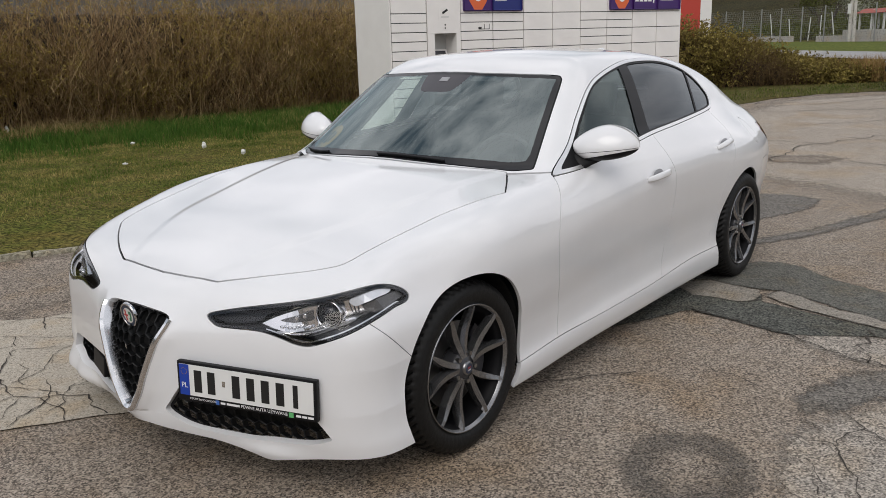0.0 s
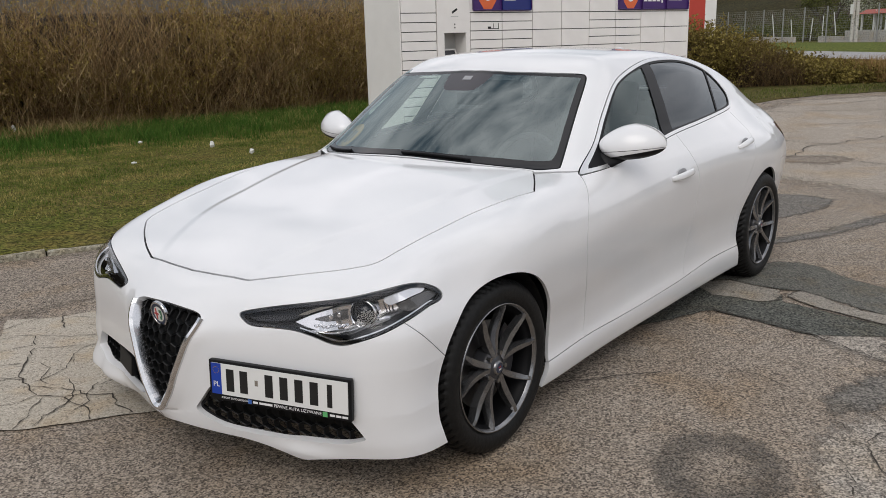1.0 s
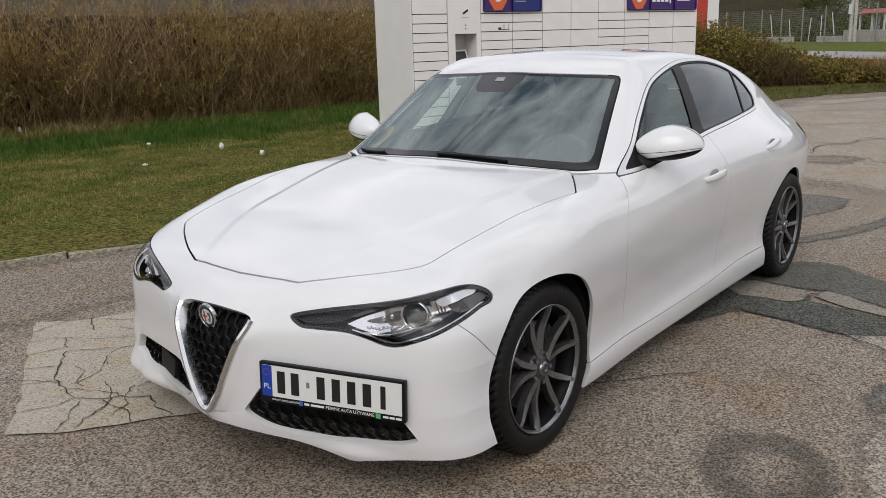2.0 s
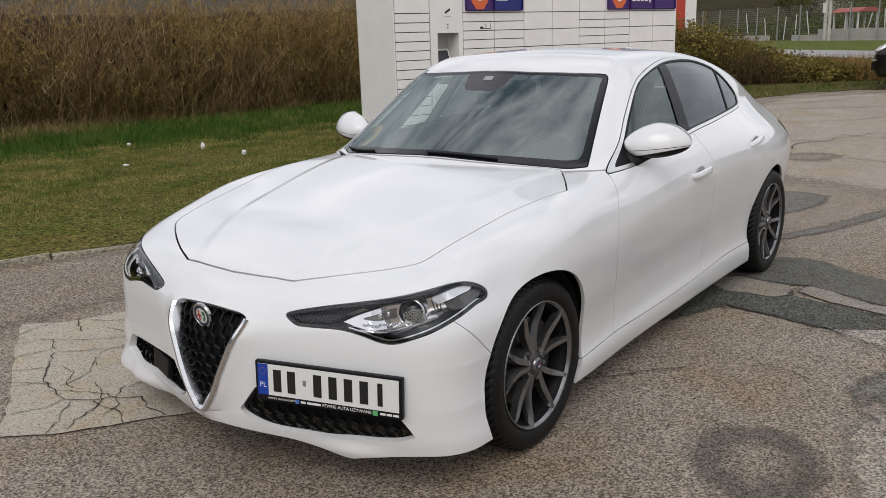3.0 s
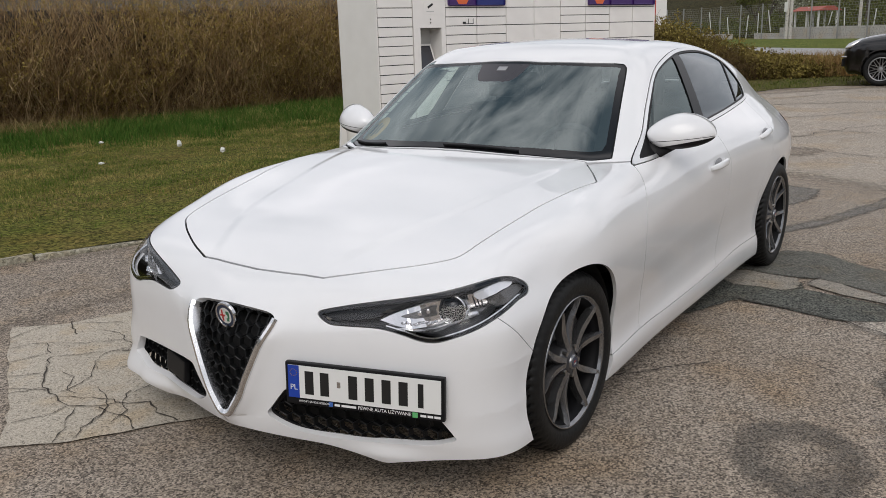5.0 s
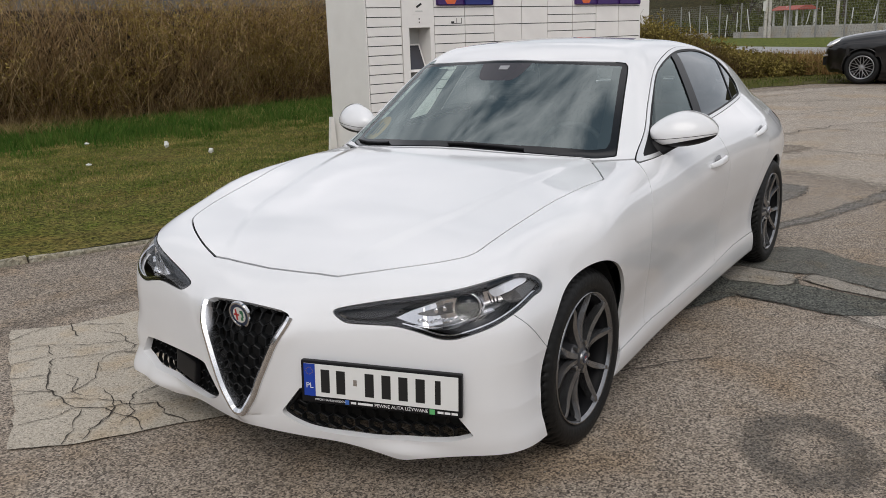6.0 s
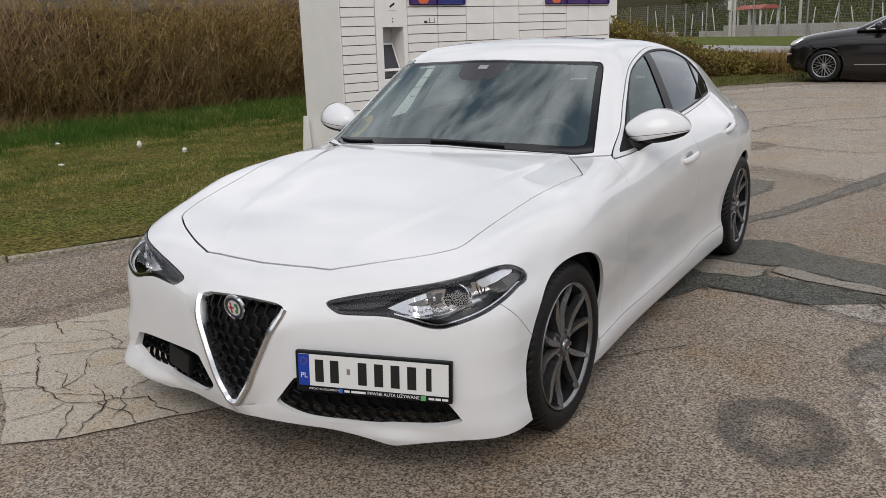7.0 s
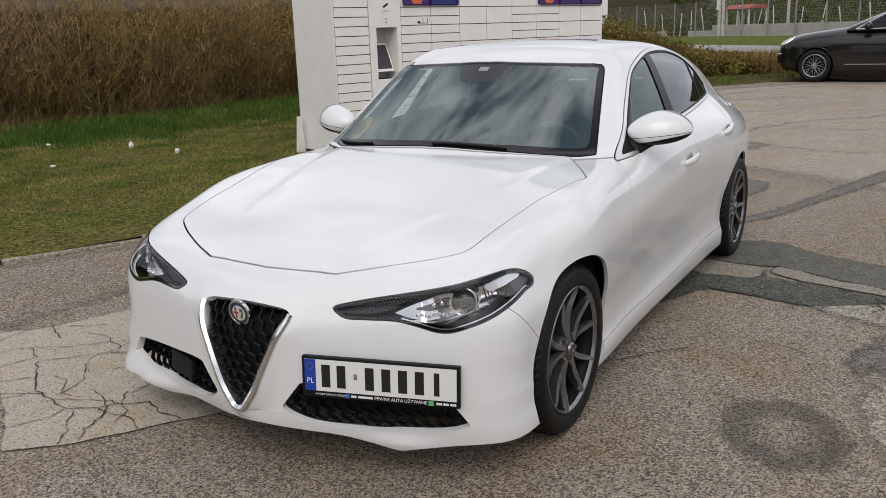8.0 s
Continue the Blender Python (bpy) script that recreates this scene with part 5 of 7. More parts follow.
def crack(pts, wide, lift, seed, wander=.018):
    """A crack: a thin uneven dark ribbon laid on the pavement."""
    rng = random.Random(seed)
    path = []
    for (ax, ay), (bx, by) in zip(pts, pts[1:]):
        n = max(3, int(math.hypot(bx - ax, by - ay) / (.035 if wide < .012 else .16)))
        path += [(ax + (bx - ax) * k / n + rng.uniform(-wander, wander), ay + (by - ay) * k / n + rng.uniform(-wander, wander)) for k in range(n)]
    path.append(pts[-1])
    bm = bmesh.new()
    prev = None
    for i, (x, y) in enumerate(path):
        a, b = path[max(0, i - 1)], path[min(len(path) - 1, i + 1)]
        t = Vector((b[0] - a[0], b[1] - a[1], 0))
        t = t.normalized() if t.length else Vector((1, 0, 0))
        w = wide * rng.uniform(.35, 1.25) / 2
        s = Vector((-t.y, t.x, 0)) * w
        c = Vector((x, y, rise(y) + lift))
        row = [bm.verts.new(c - s), bm.verts.new(c + s)]
        if prev:
            bm.faces.new((prev[0], prev[1], row[1], row[0]))
        prev = row
    for f in bm.faces:
        f.normal_update()
        if f.normal.z < 0:
            f.normal_flip()
    return tagged(part("crack", bm, CRACK), "dark crack in the pavement", "crack", "cracks in the ground", "structure")


for k, (w, pts) in enumerate((
        (.015, [(-1.68, -.51), (-1.49, -.65), (-1.37, -.73), (-1.24, -.76), (-1.08, -.79), (-.96, -.73), (-.91, -.66), (-.81, -.59), (-.69, -.63), (-.56, -.64)]),
        (.010, [(-1.79, -.67), (-1.77, -.56), (-1.74, -.47), (-1.89, -.40)]),
        (.010, [(-1.23, -.77), (-1.13, -.71), (-.96, -.65), (-.91, -.66)]),
        (.009, [(-1.07, -.80), (-1.07, -.90), (-1.13, -1.01)]),
        (.011, [(-1.03, -.79), (-.92, -.90), (-.82, -1.02)]),
        (.012, [(-.95, -.73), (-.75, -.73), (-.65, -.78)]),
        (.009, [(-.90, -.74), (-.83, -.88), (-.78, -.96)]),
        (.008, [(-1.99, -.56), (-1.93, -.44), (-1.71, -.29), (-1.3, .1)]),
        (.010, [(-1.53, -.64), (-1.63, -.75)]),
        (.009, [(-1.35, -.74), (-1.43, -.86)]),
        (.012, [(-2.12, -.49), (-2.16, -.28), (-2.09, -.15), (-1.87, -.24)]),
        (.008, [(-1.68, -.51), (-1.5, -.3), (-1.2, -.1), (-.9, .3)]))):
    crack(pts, w * .5, .0125, 40 + k, .010)
for k, (w, pts) in enumerate((
        (.009, [(1.79, .78), (1.95, .79), (2.01, .99), (1.92, 1.09)]),
        (.009, [(1.95, .79), (2.05, .62), (2.10, .50), (2.2, .2)]),
        (.007, [(1.88, .64), (1.95, .57), (2.0, .40)]),
        (.010, [(2.01, .99), (2.10, .94), (2.5, .9)]),
        (.016, [(1.94, 1.69), (1.84, 1.70), (1.82, 1.85), (1.81, 2.01), (1.79, 2.18)]),
        (.012, [(.89, 2.02), (1.15, 1.97), (1.45, 1.89), (1.84, 1.70)]),
        (.010, [(1.36, 2.33), (1.56, 2.27), (1.81, 2.22), (2.2, 2.15)]),
        (.010, [(1.10, 2.60), (1.20, 2.63), (1.15, 2.45), (1.12, 2.28)]),
        (.014, [(.62, .55), (.9, .85), (1.05, 1.02)]),
        (.030, [(-2.75, 13.83), (-2.31, 15.34), (-1.79, 16.25)]),
        (.030, [(-2.27, 12.62), (-1.2, 13.1), (-.45, 13.49), (.8, 13.7)]),
        (.026, [(-1.05, 9.29), (-.81, 9.4), (-.2, 9.2)]),
        (.022, [(-.2, 10.0), (.9, 9.7), (2.4, 10.2)]),
        (.030, [(-2.53, 13.3), (-1.66, 14.0), (-.83, 15.3), (.6, 16.2)]),
        (.022, [(-.52, 7.7), (-.51, 9.0), (.18, 10.4), (1.6, 11.6)]),
        (.020, [(.3, 8.0), (1.1, 7.7), (2.2, 8.4)]),
        (.020, [(-1.2, 11.0), (.2, 12.3), (1.9, 12.6)]),
        (.008, [(1.35, 1.93), (1.42, 1.75), (1.38, 1.6)]),
        (.008, [(1.25, 1.25), (1.45, 1.22), (1.55, 1.17)]),
        (.012, [(.55, 1.9), (.9, 2.02), (1.3, 1.95)]))):
    crack(pts, w * (.7 if w < .02 else .9), .0105, 60 + k, .018 if w < .015 else .05)

# oil stain: a thin film, dark towards its rim and worn off in the middle and at the edge
film = bmesh.new()
bmesh.ops.create_circle(film, cap_ends=True, segments=48, radius=.44)
stain = part("oil_stain", film, STAIN)
stain.matrix_world = pose(1.585, .32, .0055, 0, 0, 20) @ Matrix.Diagonal((.72, .90, 1, 1))
tagged(stain, "round dark oily stain on the asphalt, worn in its middle", "stain", kind="structure")
co = node(STAIN, "ShaderNodeTexCoord")
wob = node(STAIN, "ShaderNodeTexNoise", Scale=6, Detail=8, Roughness=.7)
link(STAIN, co, "Object", wob, "Vector")
far_off = STAIN.node_tree.nodes.new("ShaderNodeVectorMath")
far_off.operation = "LENGTH"
link(STAIN, co, "Object", far_off, 0)
bent = node(STAIN, "ShaderNodeMath")
bent.operation = "MULTIPLY_ADD"
bent.inputs[1].default_value = .26
link(STAIN, wob, "Fac", bent, 0)
link(STAIN, far_off, "Value", bent, 2)
thin = ramp(STAIN, [(.20, (.06, .06, .06)), (.27, (.18, .18, .18)), (.34, (.44, .44, .44)), (.42, (.42, .42, .42)), (.48, (0, 0, 0))])
link(STAIN, bent, "Value", thin, "Fac")
bare = node(STAIN, "ShaderNodeBsdfTransparent")
both = node(STAIN, "ShaderNodeMixShader")
out = STAIN.node_tree.nodes["Material Output"]
link(STAIN, thin, "Color", both, "Fac")
STAIN.node_tree.links.new(bare.outputs[0], both.inputs[1])
STAIN.node_tree.links.new(bsdf(STAIN).outputs[0], both.inputs[2])
link(STAIN, both, "Shader", out, "Surface")

# finer cracks that wander over the slab and the grey patches
rc = random.Random(91)
for k in range(30):
    on_slab = k < 16
    x, y = (rc.uniform(-1.95, -.75), rc.uniform(-.75, .15)) if on_slab else (rc.uniform(2.0, 2.9), rc.uniform(-.3, 1.5))
    if on_slab and x + .6 * y < -2.0:
        continue
    a = rc.uniform(0, 6.28)
    pts = [(x, y)]
    for _ in range(rc.randint(2, 4)):
        a += rc.uniform(-.8, .8)
        x, y = x + .11 * math.cos(a), y + .11 * math.sin(a)
        pts.append((x, y))
    crack(pts, rc.uniform(.003, .006), .0125 if on_slab else .0085, 200 + k, .009)

# kerb stones along the lawn
kerb = thing("kerb", Matrix.Translation((K0.x, K0.y, 0)), "weathered low concrete kerb along the lawn", "kerb", kind="structure")
rng = random.Random(5)
for i in range(-14, 4):
    bm = solid_box(-.040, .040, .004, .996, -.10, .036, bevel=.012)
    for v in bm.verts:
        v.co += Vector((rng.uniform(-.007, .007), 0, rng.uniform(-.009, .006)))
    o = part("kerb_stone", bm, KERB, kerb)
    o.matrix_basis = pose(KD.x * i + rng.uniform(-.01, .01), KD.y * i, rng.uniform(-.012, .006), rng.uniform(-.7, .7), rng.uniform(-3, 3), -math.degrees(math.atan2(KD.x, KD.y)) + rng.uniform(-.8, .8))

# loose grit and litter on the asphalt
STONE = speckle(material("grit", (.3, .28, .25), .9), 5, (.12, .11, .10), (.45, .42, .38), where="Object")
rs = np.random.RandomState(11)
gv, gf = [], []
for i in range(3600):
    x, y = rs.uniform(-3.2, 3.4), rs.uniform(-1.9, 5.0) if i % 3 else rs.uniform(-1.6, 1.2)
    r = rs.uniform(.0015, .0045) * (2.0 if rs.rand() < .04 else 1)
    a = rs.uniform(0, 6.28)
    k = len(gv)
    z = rise(y) + .007
    gv += [(x + r * math.cos(a + q), y + r * math.sin(a + q), z) for q in (0, 2.1, 4.2)] + [(x, y, z + r * rs.uniform(.6, 1.2))]
    gf += [(k, k + 1, k + 3), (k + 1, k + 2, k + 3), (k + 2, k, k + 3)]
me = bpy.data.meshes.new("grit")
me.from_pydata(gv, [], gf)
me.materials.append(STONE)
tagged(new("grit", me), "loose grit scattered over the asphalt", "grit", kind="stuff")


# ---- grass and hedges ----
def leaf_mat(name, stops, rough=.8, spread=.9, size=1.3, fine=3, chance=.62):
    """Leaf or twig colours that vary from piece to piece."""
    m = material(name, stops[0][1], rough)
    geo = node(m, "ShaderNodeNewGeometry")
    co = node(m, "ShaderNodeTexCoord")
    n = node(m, "ShaderNodeTexNoise", Scale=size, Detail=fine, Roughness=.5 + .04 * fine)
    link(m, co, "Object", n, "Vector")
    add = node(m, "ShaderNodeMath")
    add.operation = "MULTIPLY_ADD"
    add.inputs[1].default_value = chance
    sh = node(m, "ShaderNodeMath")
    sh.operation = "MULTIPLY_ADD"
    sh.inputs[1].default_value = spread
    sh.inputs[2].default_value = .50 - chance * .5 - spread * .5
    link(m, n, "Fac", sh, 0)
    link(m, geo, "Random Per Island", add, 0)
    m.node_tree.links.new(sh.outputs[0], add.inputs[2])
    r = ramp(m, stops)
    link(m, add, "Value", r, "Fac")
    link(m, r, "Color", bsdf(m), "Base Color")
    bsdf(m).inputs["Specular IOR Level"].default_value = .08
    return m


BLADE = leaf_mat("grass_blades", [(0, (.038, .075, .012)), (.35, (.090, .130, .024)), (.55, (.185, .185, .052)), (.78, (.38, .315, .115)), (1, (.24, .170, .072))], spread=2.8, size=1.4, fine=7, chance=.36)
LUSH = leaf_mat("lush_grass", [(0, (.026, .072, .010)), (.5, (.056, .115, .018)), (1, (.120, .155, .036))], spread=1.4)
VERGE = leaf_mat("verge_blades", [(0, (.045, .070, .014)), (.5, (.095, .115, .026)), (1, (.22, .19, .08))], spread=1.4)
WEED = leaf_mat("roadside_weeds", [(0, (.14, .075, .028)), (.5, (.25, .155, .060)), (1, (.38, .27, .12))])
STRAW = leaf_mat("dry_grass", [(0, (.14, .095, .035)), (.5, (.23, .165, .068)), (1, (.34, .265, .125))])
TWIG = leaf_mat("twigs", [(0, (.088, .050, .025)), (.45, (.28, .176, .086)), (.75, (.48, .345, .18)), (1, (.64, .50, .29))])
BUD = leaf_mat("hedge_buds", [(0, (.13, .078, .026)), (.4, (.235, .160, .046)), (.75, (.34, .262, .070)), (1, (.46, .37, .12))])
RUSTY = leaf_mat("rusty_buds", [(0, (.085, .060, .020)), (.4, (.180, .140, .040)), (.75, (.28, .225, .060)), (1, (.40, .32, .11))], spread=1.3)
DARKTWIG = leaf_mat("dark_twigs", [(0, (.05, .030, .015)), (.5, (.13, .085, .040)), (1, (.24, .17, .085))])
# near-black core colour: the shade deep in the hedge is painted in
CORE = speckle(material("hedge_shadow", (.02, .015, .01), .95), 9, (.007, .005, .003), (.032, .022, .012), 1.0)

# the locker's frame: across its front, and along it
LD, LN, LA = Vector((.3027, .9531)), Vector((.9531, -.3027)), Vector((-4.231, 6.017))


def yard(a, b):
    """A plan point a metres along the locker's line and b metres out from its front."""
    p = LA + LD * a + LN * b
    return p.x, p.y


def mesh_of(name, v, f, mat, parent=None, label=""):
    me = bpy.data.meshes.new(name)
    me.from_pydata(v, [], f)
    me.materials.append(mat)
    o = new(name, me)
    if parent:
        o.parent = parent
    return tagged(o, label)


def tuft_field(name, n, spot, tall, mat, label, seed, wide=.006, bend=.5):
    """Blades of grass; spot() gives a plan point, tall(x, y) the height there."""
    r = np.random.RandomState(seed)
    v, f = [], []
    while len(f) < 2 * n:
        x, y = spot(r)
        h = tall(x, y, r)
        if h <= 0:
            n -= 1
            continue
        a = r.uniform(0, 6.283)
        w = wide * r.uniform(.6, 1.3)
        c, s = math.cos(a), math.sin(a)
        lx, ly = r.normal(0, bend * h * .5), r.normal(0, bend * h * .5)
        z = rise(y) + .03
        k = len(v)
        v += [(x - c * w, y - s * w, z), (x + c * w, y + s * w, z), (x + lx * .35 + c * w * .7, y + ly * .35 + s * w * .7, z + h * .6), (x + lx * .35 - c * w * .7, y + ly * .35 - s * w * .7, z + h * .6), (x + lx, y + ly, z + h)]
        f += [(k, k + 1, k + 2, k + 3), (k + 3, k + 2, k + 4)]
    return tagged(mesh_of(name, v, f, mat), label, "grass", kind="stuff")


def patchy(x, y):
    return noise.noise(Vector((x * .55, y * .55, 3))) * .5 + noise.noise(Vector((x * 1.7, y * 1.7, 9))) * .5


def lawn_spot(r):
    while True:
        a, b = r.uniform(-9.5, 4.5), -8.2 + 7.2 * r.rand() ** .8 + 3.0 * r.rand()
        x, y = yard(a, b)
        p = Vector((x, y)) - K0
        if KD.x * p.y - KD.y * p.x > .04 and not (-.6 < a < 4.9 and -.95 < b < .2) and y < 5.2 + max(0, -(x + 4.2)) * 3:
            return x, y


def lawn_tall(x, y, r):
    g = patchy(x, y)
    p = Vector((x, y)) - LA
    b = p.dot(LN)
    lush = max(0, min(1, (-4.6 - b + g * 2.0 + .12 * p.dot(LD)) / 2.0))
    if lush < .2 and g < -.22 + r.uniform(-.12, .12):
        return -1
    return (.020 + .022 * max(0, g + .4)) * r.uniform(.6, 1.5) + lush * r.uniform(.04, .20)


tuft_field("lawn_grass", 90000, lawn_spot, lawn_tall, BLADE, "short patchy grass of the lawn", 21, .0045, .9)


def lush_spot(r):
    return yard(r.uniform(-10.0, 5.5), r.uniform(-8.2, -2.6))


def lush_tall(x, y, r):
    p = Vector((x, y)) - LA
    a, b = p.dot(LD), p.dot(LN)
    g = patchy(x + 5, y)
    keep = max(0, min(1, (a + 8.0) / 4 + g * .9 + .2)) * max(0, min(1, (-3.6 - b + g * 1.8) / 1.8))
    return r.uniform(.05, .17) * (.35 + .9 * keep) if r.rand() < keep else -1


tuft_field("tall_grass", 64000, lush_spot, lush_tall, LUSH, "lush green grass in front of the hedge", 22, .006, .7)


def straw_spot(r):
    c = r.randint(0, 9)
    a = (-4.6, -3.9, -3.3, -2.9, -2.2, -1.2, .3, 1.6, 3.2)[c]
    b = (-6.7, -6.3, -6.9, -6.6, -7.2, -7.5, -7.6, -7.6, -7.7)[c]
    return yard(a + r.normal(0, .20), b + r.normal(0, .18))


tuft_field("dry_grass", 1900, straw_spot, lambda x, y, r: r.uniform(.08, .36), STRAW, "bleached dry grass tufts at the hedge's foot", 23, .006, 1.3)


def quads(name, corners, mat, parent=None, label=""):
    """A mesh of loose quads from an array of n x 4 corners."""
    n = len(corners)
    me = bpy.data.meshes.new(name)
    me.vertices.add(4 * n)
    me.vertices.foreach_set("co", np.ascontiguousarray(corners, np.float32).ravel())
    me.loops.add(4 * n)
    me.loops.foreach_set("vertex_index", np.arange(4 * n, dtype=np.int32))
    me.polygons.add(n)
    me.polygons.foreach_set("loop_start", np.arange(0, 4 * n, 4, dtype=np.int32))
    me.update(calc_edges=True)
    me.materials.append(mat)
    o = new(name, me)
    if parent:
        o.parent = parent
    return tagged(o, label)


def unit(v):
    return v / np.maximum(np.linalg.norm(v, axis=-1, keepdims=True), 1e-6)


def hedge(name, label, n_stems, place, tall, seed, twigs=11, buds=4, thick=.0036, bud=.015, leaf=BUD, twig=None):
    """Upright twiggy bushes: crooked stems with side twigs, and buds along them."""
    r = np.random.RandomState(seed)
    top = thing(name, Matrix(), label, "hedge")
    spots = [place(r) for _ in range(n_stems)]
    foot = np.array([(x, y, rise(y)) for x, y in spots])
    h = np.array([tall(x, y, r) for x, y in spots])
    foot, h = foot[h > 0], h[h > 0]
    n = len(h)

    def ribbons(p, q, w):
        a = r.uniform(0, 3.14, len(p))
        s = np.stack([np.cos(a), np.sin(a), 0 * a], 1) * w
        return np.stack([p - s, p + s, q + s * .6, q - s * .6], 1)

    lean = np.concatenate([r.normal(0, .16, (n, 2)), np.ones((n, 1))], 1)
    pts = [foot]
    for k in range(5):
        lean[:, :2] += r.normal(0, .34, (n, 2))
        pts.append(pts[-1] + unit(lean) * (h / 5)[:, None])
    pts = np.stack(pts, 1)
    out = [ribbons(pts[:, k], pts[:, k + 1], thick * (1.5 - .2 * k)) for k in range(5)]
    who = np.repeat(np.arange(n), twigs)
    t = r.uniform(.04, .99, n * twigs) * 5
    k = np.minimum(4, t.astype(int))
    b = pts[who, k] + (pts[who, k + 1] - pts[who, k]) * (t - k)[:, None]
    d = np.stack([r.normal(0, .8, n * twigs), r.normal(0, .8, n * twigs), r.uniform(-.25, 1.0, n * twigs)], 1)
    e = b + unit(d) * r.uniform(.08, .26, (n * twigs, 1))
    m = (b + e) / 2 + r.normal(0, .035, b.shape)
    out += [ribbons(b, m, thick * .75), ribbons(m, e, thick * .6)]
    quads("twig_mass", np.concatenate(out), twig or TWIG, top)["kind"] = "stuff"
    b, e = np.repeat(b, buds, 0), np.repeat(e, buds, 0)
    c = b + (e - b) * r.uniform(.25, 1.05, (len(b), 1)) + r.normal(0, .012, b.shape)
    # buds stand in loose clumps
    clump = np.sin(c[:, 0] * 2.3 + 1.1 * c[:, 2]) + np.sin(c[:, 1] * 2.0 - 1.7 * c[:, 2] + 1) + np.sin(c[:, 2] * 3.1 + c[:, 1] * .9) + r.normal(0, .8, len(c))
    c = c[clump > -.2]
    b = c
    s = bud * r.uniform(.5, 1.3, (len(b), 1))
    u = unit(r.normal(0, 1, b.shape)) * s
    w = unit(np.cross(u, r.normal(0, 1, b.shape))) * s * .55
    quads("bud_mass", np.stack([c - u, c + w, c + u, c - w], 1), leaf, top)["kind"] = "stuff"
    return top


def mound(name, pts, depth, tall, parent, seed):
    """A solid core inside a hedge, uneven all over, with the shade between twigs put into its colour."""
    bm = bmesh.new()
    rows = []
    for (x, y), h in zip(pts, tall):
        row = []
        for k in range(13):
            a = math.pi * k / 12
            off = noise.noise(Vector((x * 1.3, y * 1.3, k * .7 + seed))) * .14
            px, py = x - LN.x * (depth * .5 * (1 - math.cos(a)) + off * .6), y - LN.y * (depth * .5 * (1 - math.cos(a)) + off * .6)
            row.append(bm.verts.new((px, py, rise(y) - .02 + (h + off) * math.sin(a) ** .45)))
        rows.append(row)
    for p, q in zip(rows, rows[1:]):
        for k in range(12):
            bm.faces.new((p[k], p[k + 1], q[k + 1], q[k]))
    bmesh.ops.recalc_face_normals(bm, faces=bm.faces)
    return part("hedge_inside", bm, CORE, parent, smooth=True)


LONG = hedge("hedge", "tall brown twiggy hedge with yellowish spring buds", 7000, lambda r: yard(r.uniform(-9.0, 7.0), -7.7 - 1.5 * r.rand() ** 1.5),
             lambda x, y, r: (r.uniform(1.2, 2.3) if r.rand() < .40 else r.uniform(2.3, 3.0)) + .12 * noise.noise(Vector((x * .6, y * .6, 1))), 31, twigs=17, buds=5, thick=.0056, bud=.018)
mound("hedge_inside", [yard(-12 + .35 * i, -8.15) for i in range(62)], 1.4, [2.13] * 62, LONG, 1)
RENDER = speckle(material("wall_render", (.5, .49, .46), .9), 2, (.11, .108, .102), (.15, .147, .14), .2)
bw = solid_box(-13, 9, -.15, .15, 0, 3.4)
bmesh.ops.transform(bw, matrix=Matrix(((LD.x, LN.x, 0, LA.x - LN.x * 11.2), (LD.y, LN.y, 0, LA.y - LN.y * 11.2), (0, 0, 1, 0), (0, 0, 0, 1))), verts=bw.verts)
bmesh.ops.recalc_face_normals(bw, faces=bw.faces)
tagged(part("boundary_wall", bw, RENDER), "pale rendered wall behind the hedge", "wall", kind="structure")


def bush_place(r):
    t = r.rand()
    return -5.9 + 3.6 * t + r.normal(0, .25), 16.0 + 4.2 * t + r.uniform(0, 2.2) * (1 - .4 * t)


def bush_tall(x, y, r):
    t = min(1, max(0, (x + 5.9) / 3.6))
    return float(np.interp(t, (0, .2, .4, .6, .8, 1), (1.85, 1.60, 1.12, .74, .52, .36))) * r.uniform(.55, 1.04)


BUSH = hedge("hedge", "rounded olive-brown bush sloping down to dry weeds", 2600, bush_place, bush_tall, 33, twigs=12, buds=7, thick=.005, bud=.030, leaf=RUSTY, twig=DARKTWIG)
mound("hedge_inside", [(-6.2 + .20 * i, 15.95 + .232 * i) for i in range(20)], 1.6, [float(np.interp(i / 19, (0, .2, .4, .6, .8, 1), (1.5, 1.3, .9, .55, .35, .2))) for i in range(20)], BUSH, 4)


def weed_spot(r):
    x = r.uniform(-3.8, 9.0)
    return x, 19.7 + .10 * (x + 3.8) + r.uniform(0, 2.6)


tuft_field("roadside_weeds", 15000, weed_spot, lambda x, y, r: r.uniform(.22, .62), WEED, "dry reddish roadside weeds", 24, .010, .55)
tuft_field("verge_grass", 9000, lambda r: (lambda x: (x, (14.4 + (x + 2.9) * 1.35 if x < -.9 else 17.2 + .1 * x) + r.uniform(-.05, 3.2)))(r.uniform(-4.2, 9)), lambda x, y, r: r.uniform(.02, .09) if patchy(x * 2, y * 2) > -.1 else -1, VERGE, "short verge grass beyond the asphalt", 25, .008, .9)


# white litter and flowers on the lawn
def scrap(x, y, h, label):
    bm = bmesh.new()
    bmesh.ops.create_icosphere(bm, subdivisions=2, radius=1)
    r = random.Random(int(abs(x * 100)))
    for v in bm.verts:
        v.co = Vector((v.co.x * .036, v.co.y * .034, v.co.z * h / 2.6)) * r.uniform(.7, 1.25)
    o = part("paper_scrap", bm, PAPER)
    o.location = (x, y, .05 + h / 2)
    tagged(o, label, "litter", "scraps on the lawn")


